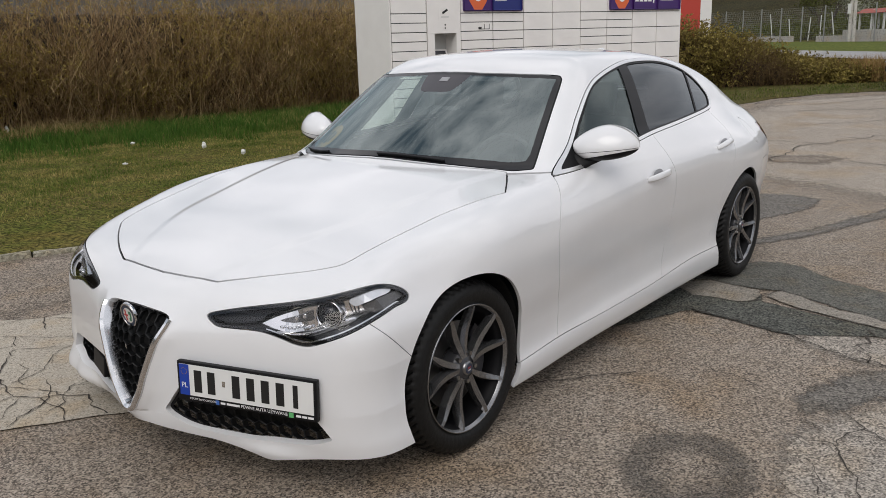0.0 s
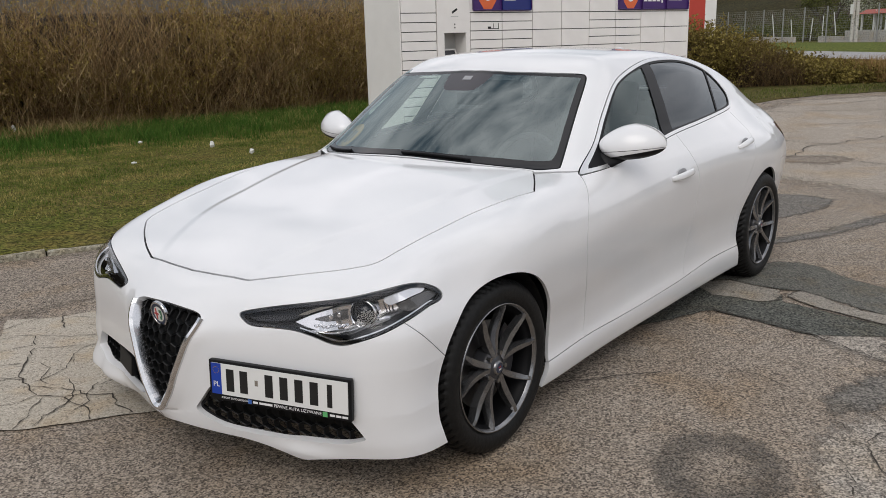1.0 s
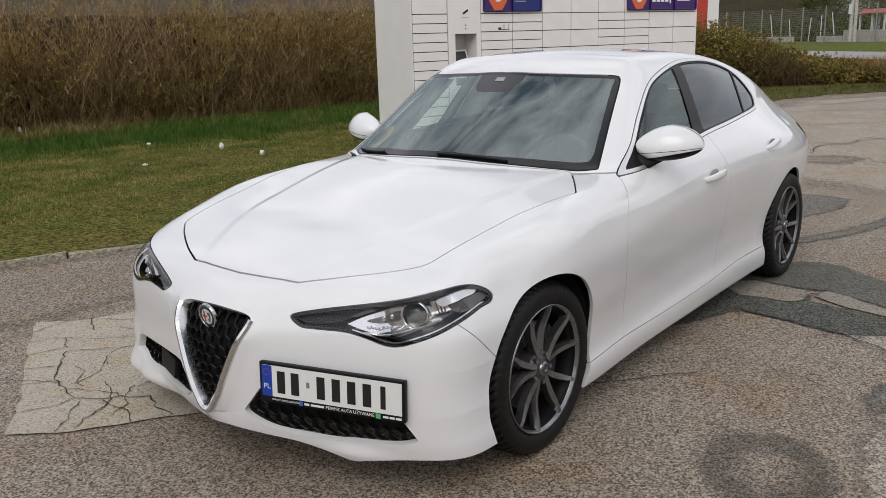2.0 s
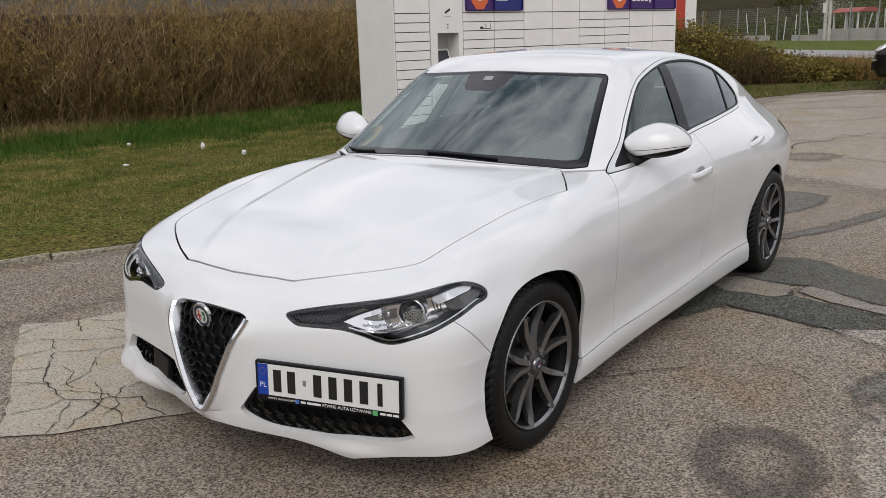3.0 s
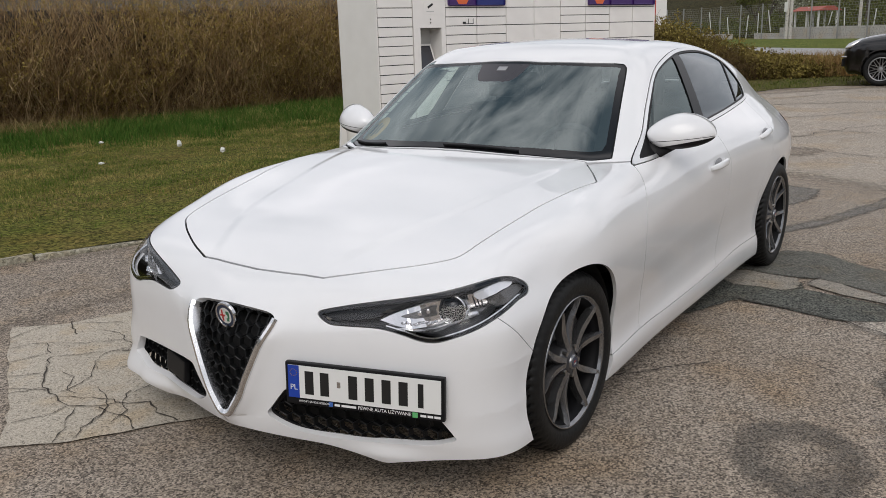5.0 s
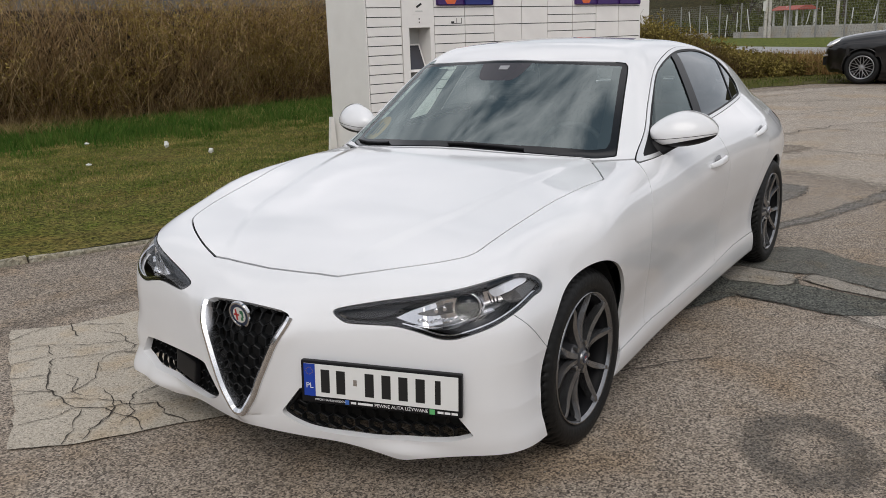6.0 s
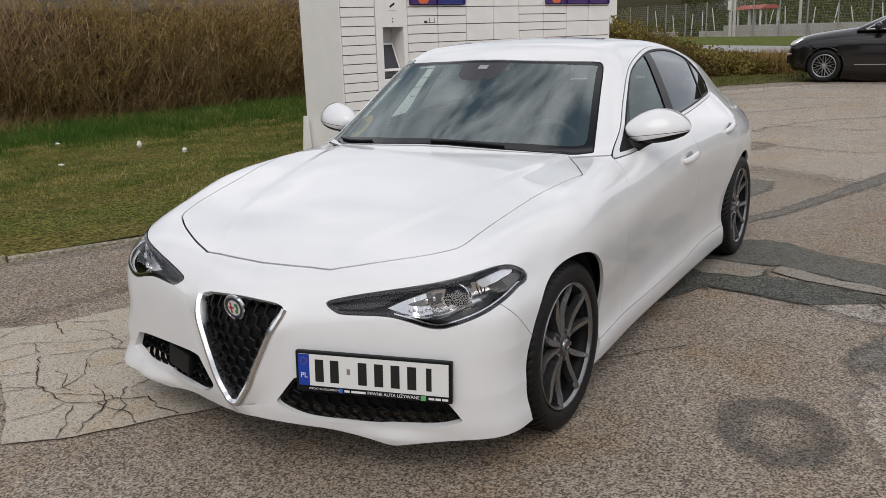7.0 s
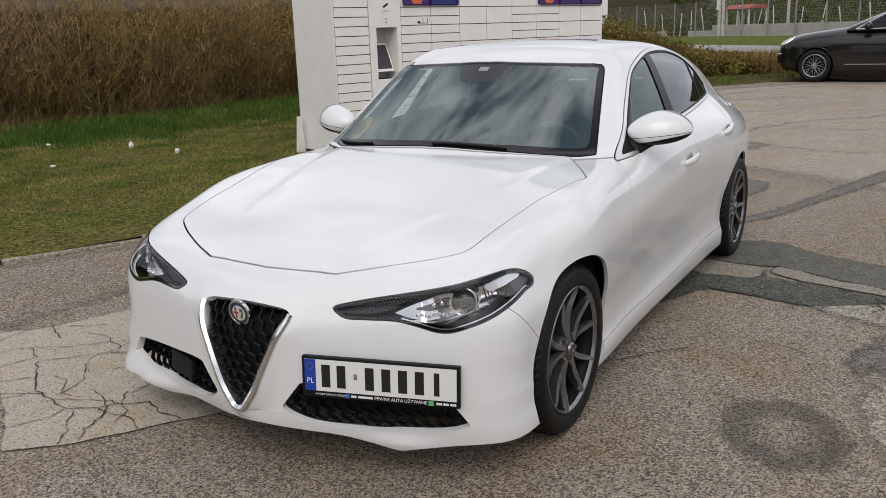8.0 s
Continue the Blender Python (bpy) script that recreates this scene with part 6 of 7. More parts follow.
PAPER = speckle(material("white_paper", (.75, .75, .72), .8), 30, (.6, .6, .56), (.8, .8, .77))
scrap(-9.2, 4.86, .05, "crumpled white paper scrap in the grass")
scrap(-7.57, 4.98, .13, "white seed head or paper in the grass")
scrap(-6.58, 4.89, .09, "pale dry flower head in the grass")
scrap(-12.75, 4.6, .20, "white paper or seed head by the hedge")
scrap(-7.19, 3.5, .04, "small white paper scrap on the lawn")


# ---- parcel locker ----
ENAMEL = speckle(material("white_enamel", (.84, .815, .785), .35), 4, (.825, .80, .77), (.875, .85, .82))
GAP = material("locker_gap", (.05, .05, .05), .8)
PURPLE = material("banner_purple", (.050, .014, .13), .4)
NAVY = material("banner_blue", (.014, .024, .17), .4)
ORANGE = material("banner_orange", (.72, .14, .04), .45)
REDBOARD = material("red_board", (.50, .05, .03), .5)
SCREENGREY = material("terminal_screen", (.045, .045, .055), .15)
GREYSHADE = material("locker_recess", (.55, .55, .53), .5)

LM = Matrix(((LN.x, LD.x, 0, LA.x), (LN.y, LD.y, 0, LA.y), (0, 0, 1, 0), (0, 0, 0, 1)))
locker = thing("parcel_locker", LM, "white steel parcel locker with rows of doors and a screen", "parcel locker")
# the terminal column is let in, so the case is built round it
for a in ((-.80, -.012, -.512, .0, .08, 2.32), (-.80, -.25, .0, .512, .08, 2.32), (-.80, -.012, .512, 4.61, .08, 2.32)):
    part("locker_case", solid_box(*a), GAP, locker)
part("side_panel", solid_box(-.86, .0, -.530, -.513, .07, 2.34, bevel=.004), ENAMEL, locker)
part("side_panel", solid_box(-.86, .0, 4.611, 4.632, .07, 2.34, bevel=.004), ENAMEL, locker)
part("roof_panel", solid_box(-.88, .03, -.54, 4.64, 2.342, 2.40, bevel=.01), ENAMEL, locker)
part("plinth", solid_box(-.82, -.03, -.48, 4.58, 0, .08), GAP, locker)
COL = .5122
SMALL = [1.802 - .112 * i for i in range(15)]
BIG = [1.802 - .224 * i for i in range(8)]
EDGES = {0: [2.32, 2.06] + SMALL, 2: [2.32, 1.802 + .0] + SMALL[1:], 3: [2.32, 1.802] + SMALL[1:], 4: [2.32, 2.03] + BIG, 5: [2.32, 2.03] + BIG,
         6: [2.32, 2.03] + SMALL, 7: [2.32, 1.802] + SMALL[1:], 8: [2.32, 1.802] + BIG[1:], 9: [2.32, 1.802] + BIG[1:]}
door_mesh = {}
for c, zs in EDGES.items():
    zs = [z for z in zs if z > .10] + [.10]
    for hi, lo in zip(zs, zs[1:]):
        key = round(hi - lo, 3)
        if key not in door_mesh:
            o = part("locker_door", solid_box(-.011, .006, .006, COL - .006, -key + .005, -.005, bevel=.003), ENAMEL, locker)
            door_mesh[key] = o.data
        else:
            o = new("locker_door", door_mesh[key])
            o.parent = locker
        o.matrix_basis = pose(0, -.512 + COL * c, hi)
# terminal: upper plate, screen hood and shelf
part("terminal_plate", solid_box(-.012, .012, .006, .506, 1.56, 2.32, bevel=.003), ENAMEL, locker)
part("terminal_plate", solid_box(-.012, .012, .006, .506, .10, .93, bevel=.003), ENAMEL, locker)
part("terminal_frame", solid_box(-.24, .012, .006, .11, .93, 1.56, bevel=.004), ENAMEL, locker)
part("terminal_frame", solid_box(-.24, .012, .44, .506, .93, 1.56, bevel=.004), ENAMEL, locker)
part("terminal_back", solid_box(-.245, -.235, .11, .44, .93, 1.56), GREYSHADE, locker)
bm = solid_box(-.008, .008, .13, .42, -.19, .19, bevel=.004)
bmesh.ops.transform(bm, matrix=pose(-.13, 0, 1.19, 0, -24, 0), verts=bm.verts)
part("screen_frame", bm, ENAMEL, locker)
bm = solid_box(.0085, .0105, .155, .395, -.155, .165)
bmesh.ops.transform(bm, matrix=pose(-.13, 0, 1.19, 0, -24, 0), verts=bm.verts)
part("screen", bm, SCREENGREY, locker, "dark touch screen")
cam_sign = part("camera_sticker", solid_box(.0125, .0140, .17, .36, 1.72, 1.87), ENAMEL, locker)
bm = solid_box(.0145, .0152, .225, .315, 1.812, 1.838)
bmesh.ops.rotate(bm, verts=bm.verts, cent=(.015, .27, 1.825), matrix=Matrix.Rotation(radians(30), 3, "X"))
part("sticker_mark", bm, INK, cam_sign)
part("sticker_mark", solid_box(.0145, .0152, .21, .325, 1.752, 1.764), GREYSHADE, cam_sign)
part("slot", solid_box(.0125, .0145, .262, .278, 1.655, 1.672), INK, locker)
part("slot", solid_box(.0125, .0145, .262, .278, 1.615, 1.632), INK, locker)
# small door-with-car pictogram
bm = box(box(solid_box(.0068, .0078, .80, .97, 1.598, 1.606), .0068, .0078, .96, .968, 1.598, 1.668), .0068, .0078, .88, .888, 1.60, 1.665)
box(bm, .0068, .0078, .79, .84, 1.600, 1.628)
part("pictogram", bm, INK, locker)


def banner(a0, a1, mats, pins, bars, z0=1.822):
    """A printed board in panels with rounded lower corners, a drop-shaped mark and plain bars for its words."""
    b = part("banner", solid_box(.0070, .0095, a0, a1, z0, 2.30, bevel=.03), mats[0], locker, "dark blue and purple printed board with an orange mark")
    for (u0, u1), m in zip(pins["split"], mats[1:]):
        part("banner_panel", solid_box(.0100, .0115, u0, u1, z0 + .012, 2.29, bevel=.02), m, b)
    u, z = pins["at"]
    mk = bmesh.new()
    o = [(u + .19 * math.sin(t) * (1 if math.cos(t) > -.2 else .8), z + .19 * math.cos(t)) for t in (2 * math.pi * i / 40 for i in range(40)) if math.cos(t) > -.55] 
    o = sorted(o, key=lambda q: math.atan2(q[0] - u, q[1] - z))
    pts = [(p[0], p[1]) for p in o]
    face = [mk.verts.new((.0122, p, q)) for p, q in pts] + []
    low = [mk.verts.new((.0122, u - .06, z0 + .018)), mk.verts.new((.0122, u + .06, z0 + .018))]
    mk.faces.new(low[:1] + face + low[1:])
    part("banner_mark", mk, ORANGE, b)
    disc = lathe([(0, .0135), (.065, .0135)], 24)
    bmesh.ops.transform(disc, matrix=Matrix.Translation((0, u, z - .02)), verts=disc.verts)
    part("banner_dot", disc, PRINT, b)
    for u0, u1, q0, q1 in bars:
        part("banner_bar", solid_box(.0119, .0128, u0, u1, q0, q1), PRINT, b)


banner(.55, 1.50, (PURPLE, PURPLE, NAVY), {"split": ((.56, 1.00), (1.02, 1.49)), "at": (.79, 2.03)}, ((1.06, 1.42, 1.985, 1.995), (1.06, 1.25, 1.950, 1.957)))
banner(3.11, 4.58, (PURPLE, PURPLE, PURPLE, PURPLE), {"split": ((3.12, 3.57), (3.59, 4.08), (4.10, 4.57)), "at": (3.36, 2.02)},
       ((3.63, 3.70, 1.94, 2.04), (3.72, 3.79, 1.94, 2.04), (3.81, 3.88, 1.94, 2.04), (3.90, 3.97, 1.94, 2.04), (4.00, 4.03, 1.92, 2.06), (4.16, 4.44, 1.955, 1.965)))
# a red board with a white edge stands behind the bush
rb = thing("advertising_board", pose(-7.52, 22.1, .19, 0, 0, -67.4), "red board with a white edge behind the bush", "board")
part("board", solid_box(-.02, .02, -.30, .27, .12, 3.2, bevel=.005), REDBOARD, rb)
part("board_edge", solid_box(-.025, .025, .27, .58, .0, 3.2, bevel=.005), ENAMEL, rb)
part("board_foot", solid_box(-.15, .15, -.28, .56, 0, .12, bevel=.005), GAP, rb)
# low white corner guard by the locker's end
gp = bmesh.new()
q = [gp.verts.new(c) for c in ((0, -.05, 0), (0, .06, 0), (0, .03, .46), (0, -.01, .46))]
gp.faces.new(q)
ex = bmesh.ops.extrude_face_region(gp, geom=gp.faces[:])
bmesh.ops.translate(gp, verts=[v for v in ex["geom"] if isinstance(v, bmesh.types.BMVert)], vec=(-.05, 0, 0))
bmesh.ops.recalc_face_normals(gp, faces=gp.faces)
gd = part("corner_guard", gp, ENAMEL)
gd.matrix_world = LM @ pose(-.74, -.62, .03)
tagged(gd, "low white metal guard beside the locker", "guard")


# ---- far side: road, wall, fence, slope ----
FD = Vector((.80, -.60))
FAR = Vector((-9.8, 64.9))


def far_at(s, back=0):
    p = FAR + FD * s + Vector((.60, .80)) * back
    return p.x, p.y


ROADGREY = ground_mat("far_road", 20, (.26, .255, .25), (.42, .41, .40), .3, (.85, .85, .85))
sheet("road", [far_at(-60, -22.2), far_at(70, -22.2), far_at(70, -16.7), far_at(-60, -16.7)], .015, ROADGREY, "pale grey road behind the weeds", category="road")
FARGRASS = ground_mat("far_grass", 9, (.052, .080, .016), (.20, .21, .055), .5, (.6, .70, .4), tone=.7)
sheet("far_verge", [far_at(-60, -16.7), far_at(70, -16.7), far_at(70, -1), far_at(-60, -1)], .0, FARGRASS, "green strip beyond the road", category="verge")
WALL = ground_mat("wall_concrete", 14, (.52, .495, .46), (.60, .575, .535), .5, (.88, .88, .86), bump=.2, mix=.12)
wallt = thing("concrete_wall", Matrix.Translation((FAR.x, FAR.y, .36)), "low weathered concrete wall below a fence", "wall")
turn = math.degrees(math.atan2(FD.y, FD.x))
for i in range(-8, 22):
    if i in (-4, -7):
        continue
    part("wall_panel", solid_box(.02, 2.98, -.12, .12, -.3, .86 if i > -3 else .45, bevel=.02), WALL, wallt).matrix_basis = pose(FD.x * 3 * i, FD.y * 3 * i, 0, 0, 0, turn)
POSTGREY = material("fence_steel", (.30, .30, .29), .5, .4)
POSTWHITE = material("white_post", (.66, .66, .63), .6)
fence = thing("wire_fence", Matrix.Translation((FAR.x, FAR.y, .36)), "wire mesh fence on tall grey posts", "fence")
pm = None
for i in range(-9, 24):
    if pm is None:
        first_post = part("fence_post", tube((0, -.35, -.3), (0, -.35, 2.75), .055, .05, 8), POSTGREY, fence)
        pm = first_post.data
        o = first_post
    else:
        o = new("fence_post", pm)
        o.parent = fence
    o.matrix_basis = pose(FD.x * 2.7 * i, FD.y * 2.7 * i, 0)
for k in range(15):
    z = .2 + .175 * k
    part("fence_wire", tube((FD.x * -25, FD.y * -25 - .36, z), (FD.x * 65, FD.y * 65 - .36, z), .005, .005, 4), POSTGREY, fence)
wv, wf = [], []
for i in range(330):
    s0 = -25 + i * .27
    for sl in (.9, -.9):
        a = (FD.x * s0, FD.y * s0 - .36, .2)
        b = (FD.x * (s0 + sl), FD.y * (s0 + sl) - .36, 2.6)
        k = len(wv)
        wv += [a, (a[0] + .006, a[1], a[2]), (b[0] + .006, b[1], b[2]), b]
        wf.append((k, k + 1, k + 2, k + 3))
mesh_of("fence_mesh", wv, wf, POSTGREY, fence)["kind"] = "stuff"
rng = random.Random(8)
for i in range(26):
    s0 = -20 + 2.1 * i + rng.uniform(-.5, .5)
    x, y = far_at(s0, 4)
    h = rng.uniform(1.7, 2.3)
    p = part("white_post", tube((0, 0, -.3), (rng.uniform(-.45, .45), 0, h), .045, .04, 7), POSTWHITE)
    p.location = (x, y, .5)
    tagged(p, "leaning white concrete vine post", "post", "white posts behind the fence")
pole = thing("utility_pole", pose(-13.6, 66.6, .38), "grey concrete utility pole by the wall", "pole")
part("pole_leg", tube((-.16, 0, -.3), (-.07, 0, 8), .13, .09, 10), WALL, pole)
part("pole_leg", tube((.16, 0, -.3), (.07, 0, 8), .13, .09, 10), WALL, pole)
part("meter_box", solid_box(-.34, -.12, -.2, .0, 2.0, 2.7), POSTWHITE, pole)
pole2 = part("lamp_post", tube((0, 0, -.3), (0, 0, 7), .12, .09, 10), WALL)
pole2.location = (-8.7, 66.5, .38)
tagged(pole2, "plain grey concrete lamp post", "post")

# sheds with red roofs on the slope
ROOFRED = material("red_roof", (.36, .085, .06), .7)
shed = thing("shed", pose(-13.0, 73.0, .6, 0, 0, turn), "small shed with a faded red roof", "shed")
for px in (-1.3, 0, 1.3):
    for py in (-.9, .9):
        part("shed_post", solid_box(px - .06, px + .06, py - .06, py + .06, -.3, 1.9), POSTWHITE, shed)
bm = solid_box(-1.55, 1.55, -1.2, 1.2, 1.85, 2.02)
for v in bm.verts:
    if v.co.z > 1.95:
        v.co.y *= .25
        v.co.z += .18
part("roof", bm, ROOFRED, shed)

# wooded slope that closes the view
BELTGREEN = speckle(material("belt_foliage", (.03, .035, .015), .95), 1.5, (.012, .014, .006), (.060, .058, .026), 1.0)
SLOPE = ground_mat("rough_slope", 3, (.020, .020, .008), (.070, .058, .024), .08, (.6, .65, .5))
for m in (FARGRASS, SLOPE):
    bsdf(m).inputs["Specular IOR Level"].default_value = .05
bm = bmesh.new()
rows = []
for j in range(9):
    row = []
    for i in range(40):
        s0 = -130 + i * 8
        x, y = far_at(s0, 6 + j * 14)
        low = 1 - .88 * min(1, max(0, (s0 - 14) / 34))
        row.append(bm.verts.new((x, y, .3 + low * (j ** 1.25) * 1.5 + 1.2 * low * noise.noise(Vector((i * .35, j * .6, 5))))))
    rows.append(row)
for p, q in zip(rows, rows[1:]):
    for i in range(39):
        bm.faces.new((p[i], p[i + 1], q[i + 1], q[i]))
tagged(part("hillside", bm, SLOPE, smooth=True), "rough olive hillside behind the fence", "hillside", kind="structure")

# an unseen belt of trees, added far behind the camera; only paint and glass mirror it
for name_at, (x0, y0), (x1, y1) in (("tree_belt", (46, 34), (40, -30)), ("tree_belt", (40, -30), (-44, -34)), ("tree_belt", (-44, -34), (-46, -8))):
    bm = bmesh.new()
    rows = []
    for i in range(61):
        t = i / 60
        x, y = x0 + (x1 - x0) * t, y0 + (y1 - y0) * t
        h = 4.2 + 1.8 * noise.noise(Vector((x * .09, y * .09, 2))) + 1.6 * noise.noise(Vector((x * .31, y * .31, 6)))
        nx, ny = (y1 - y0), -(x1 - x0)
        ln = math.hypot(nx, ny)
        row = []
        for k in range(9):
            a = math.pi * k / 8
            off = .9 * noise.noise(Vector((x * .4, y * .4, k * 1.3)))
            w = 2.2 * math.cos(a) + off
            row.append(bm.verts.new((x + nx / ln * w, y + ny / ln * w, -.05 + (h + off) * math.sin(a) ** .6)))
        rows.append(row)
    for p, q in zip(rows, rows[1:]):
        for k in range(8):
            bm.faces.new((p[k], p[k + 1], q[k + 1], q[k]))
    bmesh.ops.recalc_face_normals(bm, faces=bm.faces)
    tagged(part(name_at, bm, BELTGREEN, smooth=True), "unseen dark belt of bushes and trees, added for reflections", "trees", kind="structure")

BARK = speckle(material("bark", (.08, .06, .04), .9), 12, (.04, .032, .025), (.12, .095, .07), .5)
SPRING = leaf_mat("spring_leaves", [(0, (.045, .060, .015)), (.5, (.085, .095, .025)), (1, (.16, .16, .06))])
BLOSSOM = leaf_mat("pale_blossom", [(0, (.16, .17, .09)), (.5, (.32, .33, .24)), (1, (.5, .5, .42))])


def tree(x, y, z, h, seed, leaf, label):
    """A trunk that forks into limbs and twigs, with loose leaf clumps on them."""
    r = np.random.RandomState(seed)
    t = thing("tree", pose(x, y, z), label, "tree", "trees behind the fence")
    bm = bmesh.new()
    tips = []

    def limb(a, d, ln, w, deep):
        b = a + d * ln
        k = tube(a, b, w, w * .62, 6, False)
        me2 = bpy.data.meshes.new("tmp")
        k.to_mesh(me2)
        k.free()
        bm.from_mesh(me2)
        bpy.data.meshes.remove(me2)
        if deep == 0:
            tips.append(b)
            return
        for _ in range(3 if deep > 1 else 4):
            n = (d + Vector(r.normal(0, .55, 3)) + Vector((0, 0, .25))).normalized()
            limb(b, n, ln * r.uniform(.55, .8), w * .6, deep - 1)
            tips.append(b + n * ln * .3)
    limb(Vector((0, 0, -.3)), Vector((r.normal(0, .05), r.normal(0, .05), 1)).normalized(), h * .30, h * .028, 3)
    part("trunk", bm, BARK, t, smooth=True)
    v, f = [], []
    for p in tips:
        for _ in range(22):
            c = np.array(p) + r.normal(0, h * .045, 3)
            s = h * .010 * r.uniform(.6, 1.5)
            u = r.normal(0, 1, 3)
            u = u / np.linalg.norm(u) * s
            w = np.cross(u, r.normal(0, 1, 3))
            w = w / max(1e-6, np.linalg.norm(w)) * s * .7
            k = len(v)
            v += [tuple(c - u), tuple(c + w), tuple(c + u), tuple(c - w)]
            f.append((k, k + 1, k + 2, k + 3))
    mesh_of("crown", v, f, leaf, t)


for i, (s0, b, h) in enumerate(((-24, 12, 6), (-19, 9, 7), (-15, 8, 5.5), (-11.5, 14, 8), (-8, 22, 7), (-4, 18, 6), (1, 20, 7), (5, 14, 5), (9, 22, 8), (14, 16, 6), (19, 20, 7), (-30, 20, 9))):
    x, y = far_at(s0, b)
    tree(x, y, .2 + ((b - 6) / 14) ** 1.25 * 1.5, h, 100 + i, BLOSSOM if i in (2, 9) else SPRING, "pale blossoming tree on the slope" if i in (2, 9) else "sparse spring tree on the slope")


def slope_bush(r):
    return far_at(r.uniform(-34, 40), r.uniform(3, 40))


v, f = [], []
rsb = np.random.RandomState(50)
for _ in range(1500):
    x, y = slope_bush(rsb)
    b = (x - FAR.x) * .60 + (y - FAR.y) * .80
    z0 = .4 + max(0, (b - 6) / 14) ** 1.25 * 1.5
    R = rsb.uniform(.4, 1.3)
    for _ in range(60):
        c = np.array([x, y, z0]) + rsb.normal(0, .5, 3) * R + np.array([0, 0, R * .5])
        s = .10 * rsb.uniform(.5, 1.4)
        u = rsb.normal(0, 1, 3)
        u = u / np.linalg.norm(u) * s
        w = np.cross(u, rsb.normal(0, 1, 3))
        w = w / max(1e-6, np.linalg.norm(w)) * s * .7
        k = len(v)
        v += [tuple(c - u), tuple(c + w), tuple(c + u), tuple(c - w)]
        f.append((k, k + 1, k + 2, k + 3))
tagged(mesh_of("scrub", v, f, SPRING), "low scrub over the slope behind the fence", "scrub", kind="stuff")


# ---- dark off-road car parked at the verge ----
SUVPAINT = material("dark_metallic", (.006, .0045, .0045), .30, .2, Coat_Weight=1.0, Coat_Roughness=.06, Specular_IOR_Level=.3)
SRIM = material("silver_alloy", (.40, .40, .41), .28, .9)
suv = thing("car", pose(-.46, 17.80, .182, 0, 0, -1) @ Matrix.Scale(.93, 4), "dark metallic off-road car parked across the verge", "car")
# its own metres: x backwards from the front wheel, y across (the seen side at -.95), z up
S_TOP = curve(-.84, .66, -.81, .82, -.68, .94, -.45, 1.045, -.1, 1.115, .3, 1.165, .67, 1.205, 1.2, 1.20, 2.5, 1.20, 3.6, 1.16, 3.95, .98)
S_LOW = curve(-.84, .46, -.78, .32, -.55, .24, 3.4, .26, 3.8, .36, 3.95, .5)
S_WID = curve(-.84, .60, -.76, .76, -.50, .90, 0, .955, 1.5, .95, 3.0, .965, 3.6, .88, 3.95, .70)


def loft(xs, section):
    bm = bmesh.new()
    rows = [[bm.verts.new(p) for p in section(x)] for x in xs]
    n = len(rows[0])
    for a, b in zip(rows, rows[1:]):
        for i in range(n):
            bm.faces.new((a[i], a[(i + 1) % n], b[(i + 1) % n], b[i]))
    bm.faces.new(rows[0])
    bm.faces.new(rows[-1][::-1])
    bmesh.ops.recalc_face_normals(bm, faces=bm.faces)
    return bm


def s_section(x):
    lo, hi, w = float(S_LOW(x)), float(S_TOP(x)), float(S_WID(x))
    out = []
    for i in range(96):
        a = 2 * math.pi * i / 96
        c, s = math.cos(a), math.sin(a)
        zz = (lo + hi) / 2 + (hi - lo) / 2 * math.copysign(abs(s) ** .42, s)
        yy = w * math.copysign(abs(c) ** .36, c) * (1 - .30 * max(0, (zz - .92)) - .05 * max(0, .5 - zz))
        out.append((x, yy, zz))
    return out


hull = loft(np.linspace(-.84, 3.95, 172), s_section)
low_faces = [f for f in hull.faces if any(math.hypot(f.calc_center_median().x - wx, f.calc_center_median().z - .37) < .412 for wx in (0, 2.9)) and abs(f.calc_center_median().y) > .5]
bmesh.ops.delete(hull, geom=low_faces, context="FACES")
part("body", hull, SUVPAINT, suv, "", True)
for wx in (0, 2.9):
    for sd in (-1, 1):
        ring = [(wx + .415 * math.cos(a), sd * (float(S_WID(wx + .415 * math.cos(a))) - .008), .37 + .415 * math.sin(a)) for a in (math.radians(-8 + 196 * i / 40) for i in range(41))]
        part("arch_lip", sweep(ring, [(0, sd, 0)] * 41, round_section(.014, .008, 8)), SUVPAINT, suv, "", True)
part("wheel_arches", solid_box(-.5, 3.4, -.80, .80, .3, .85), VOID, suv)


def s_roof(x):
    hi = 1.17 + .50 * max(0.001, min(1, max(0, (x - .60)) / 1.15)) ** .80 * min(1, max(.02, (3.95 - x)) / .8) ** .6
    out = []
    for i in range(32):
        a = 2 * math.pi * i / 32
        c, s = math.cos(a), math.sin(a)
        zz = 1.12 + (hi - 1.12) * max(0, math.copysign(abs(s) ** .5, s))
        out.append((x, (.885 - .36 * (zz - 1.12)) * math.copysign(abs(c) ** .4, c), zz))
    return out


part("cabin", loft(np.linspace(.61, 3.9, 44), s_roof), SUVPAINT, suv, "", True)
for x0, x1, x2, x3 in ((.98, 1.75, 1.72, 1.52), (1.83, 2.72, 2.66, 1.83)):
    bm = bmesh.new()
    vs = [(x0, 1.19), (x1, 1.19), (x2, 1.58), (x3, 1.57)]
    bm.faces.new([bm.verts.new((x, -(.905 - .36 * (z - 1.12)), z)) for x, z in vs])
    bmesh.ops.recalc_face_normals(bm, faces=bm.faces)
    part("side_window", bm, GLOSS, suv)
part("window_trim", sweep([(.82, -.912, 1.155), (1.8, -.912, 1.165), (2.8, -.912, 1.165)], [(0, -1, 0)] * 3, round_section(.014, .008, 8)), CHROME, suv, "chrome window trim")
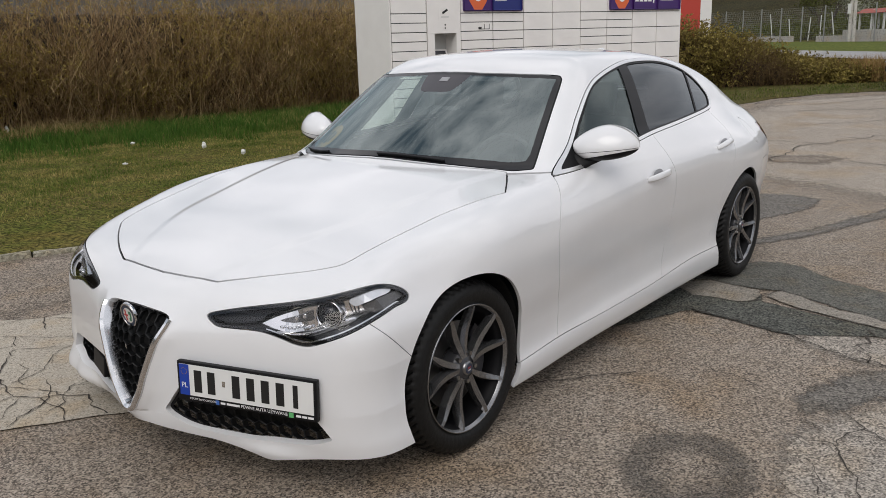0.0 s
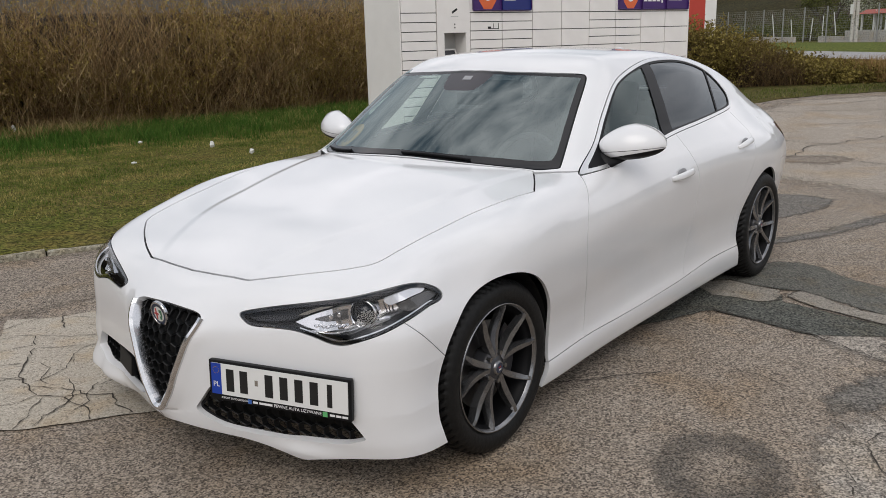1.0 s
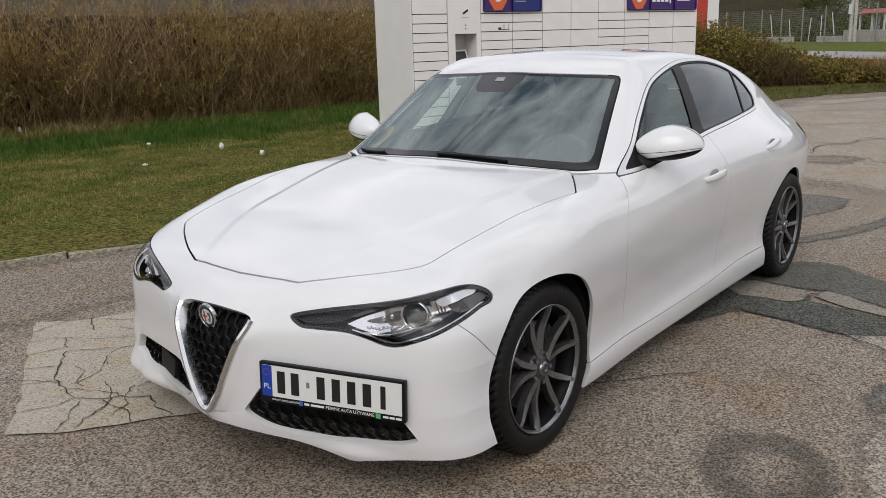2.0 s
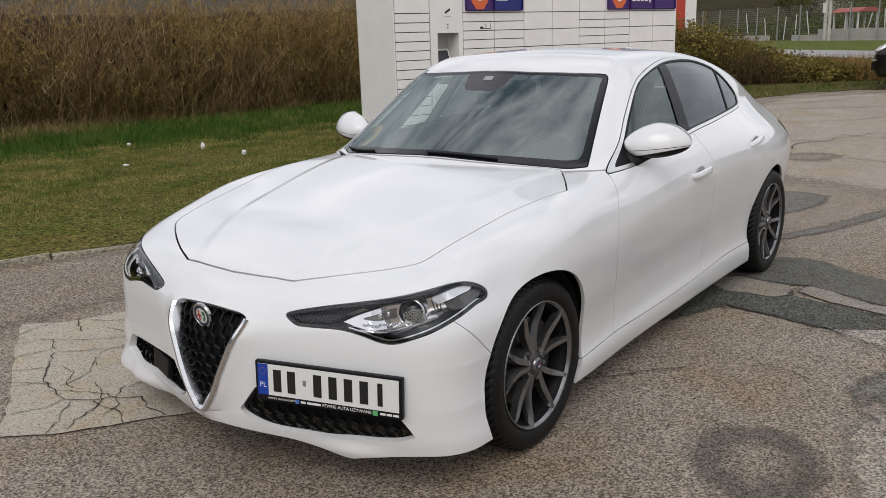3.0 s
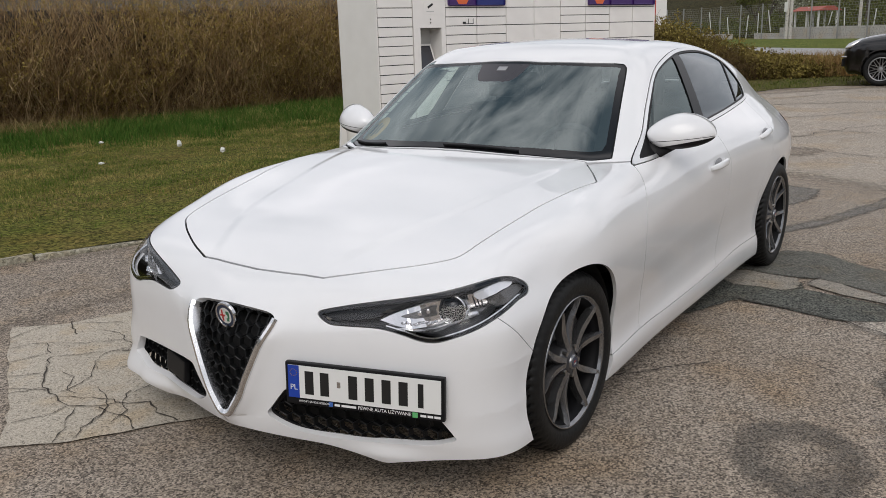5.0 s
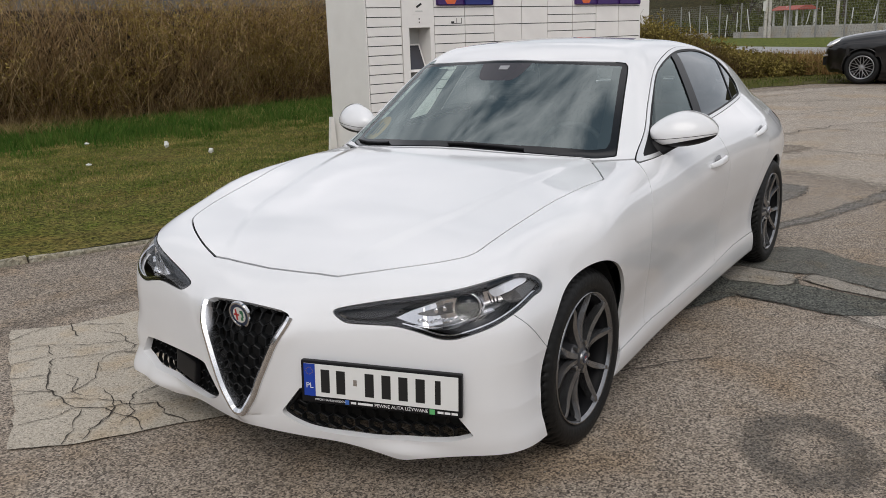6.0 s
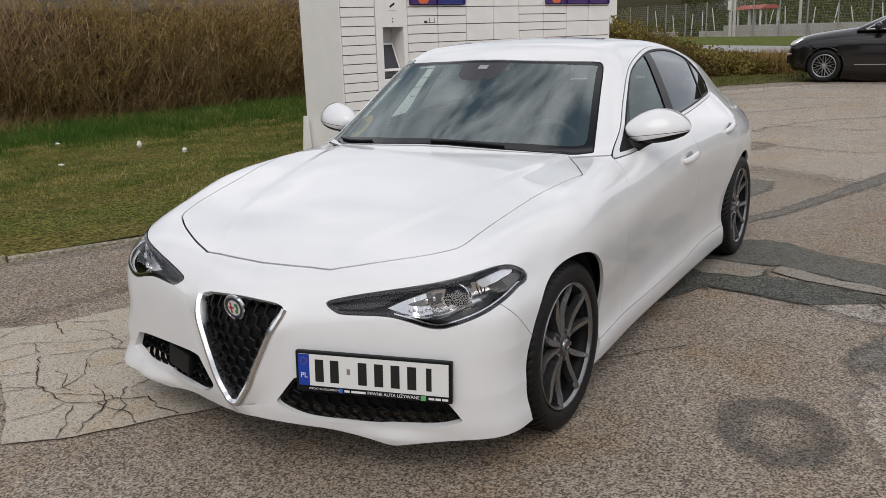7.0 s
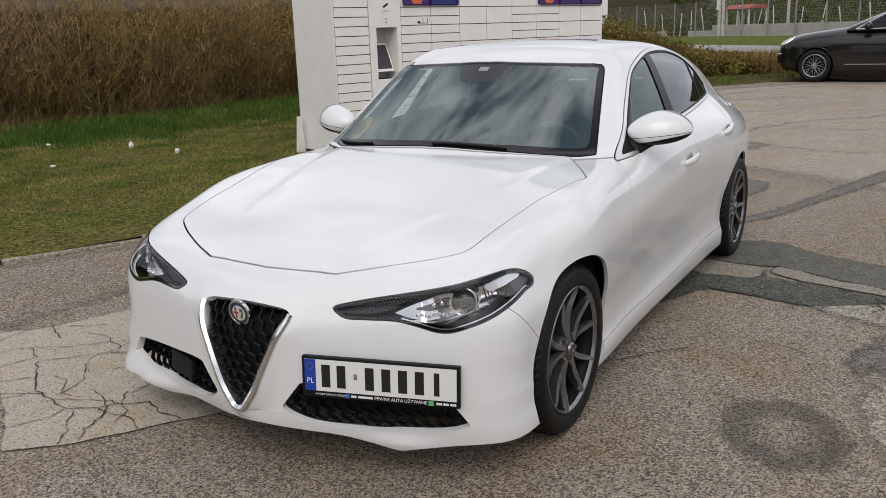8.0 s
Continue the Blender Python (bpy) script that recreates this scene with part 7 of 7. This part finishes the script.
part("window_trim", sweep([(.80, -.910, 1.155), (1.18, -.835, 1.385), (1.55, -.755, 1.585), (2.0, -.735, 1.62)], [(0, -1, .2)] * 4, round_section(.016, .008, 8)), CHROME, suv, "chrome window trim")
hl = bmesh.new()
bmesh.ops.create_uvsphere(hl, u_segments=20, v_segments=12, radius=1)
bmesh.ops.transform(hl, matrix=Matrix.Translation((-.57, -.735, .925)) @ pose(0, 0, 0, 0, -24, 30) @ Matrix.Diagonal((.25, .085, .068, 1)), verts=hl.verts)
part("head_lamp", hl, CHROMEDULL, suv, "clear silvery headlamp", True)
part("front_intake", solid_box(-.855, -.60, -.70, .70, .42, .60, bevel=.03), VOID, suv)
part("intake_bar", solid_box(-.845, -.55, -.80, -.5, .625, .650, bevel=.008), CHROME, suv)
part("door_line", solid_box(.62, 2.5, -.972, -.95, .385, .405, bevel=.006), SRIM, suv)
part("side_sill", solid_box(.45, 2.45, -.93, .93, .22, .34, bevel=.03), BLACK, suv)
mi = bmesh.new()
bmesh.ops.create_uvsphere(mi, u_segments=16, v_segments=10, radius=1)
bmesh.ops.transform(mi, matrix=Matrix.Translation((1.05, -1.02, 1.22)) @ Matrix.Diagonal((.09, .13, .085, 1)), verts=mi.verts)
part("door_mirror", mi, SUVPAINT, suv, "", True)


def suv_wheel(x, side):
    w = part("wheel", lathe([(.23, -.2), (.22, -.05), (.235, -.02), (.25, -.012), (.252, -.02)], 48), BARREL, suv, "silver alloy wheel with crossed spokes", True)
    part("rim_lip", lathe([(.232, -.018), (.240, -.004), (.256, .002), (.259, -.014)], 48), SRIM, w, "", True)
    part("tyre", lathe([(.25, -.03), (.275, .005), (.33, .005), (.358, -.02), (.368, -.05), (.368, -.22), (.34, -.25), (.25, -.24)], 64), RUBBER, w, "", True)
    # near-black disc: the dark between the spokes is put into its colour
    part("brake_disc", lathe([(.02, -.10), (.20, -.10), (.20, -.12)], 40), VOID, w)
    for k in range(10):
        a = 2 * math.pi * k / 10
        for e in (-.20, .20):
            p0, p1 = Vector((-.03, .06 * math.cos(a - e), .06 * math.sin(a - e))), Vector((-.010, .238 * math.cos(a + e), .238 * math.sin(a + e)))
            part("spoke", tube(p0, p1, .0095, .0075, 5), SRIM, w)
    part("hub", lathe([(0, -.005), (.05, -.01), (.065, -.05)], 24), SRIM, w)
    w.matrix_basis = pose(x, .945 * side, .37, 0, 0, 90 * side)
    return w


w1 = suv_wheel(0, -1)
copy_part(w1, suv, pose(2.9, -.945, .37, 20, 0, -90))
copy_part(w1, suv, pose(0, .945, .37, 0, 0, 90))
copy_part(w1, suv, pose(2.9, .945, .37, 0, 0, 90))
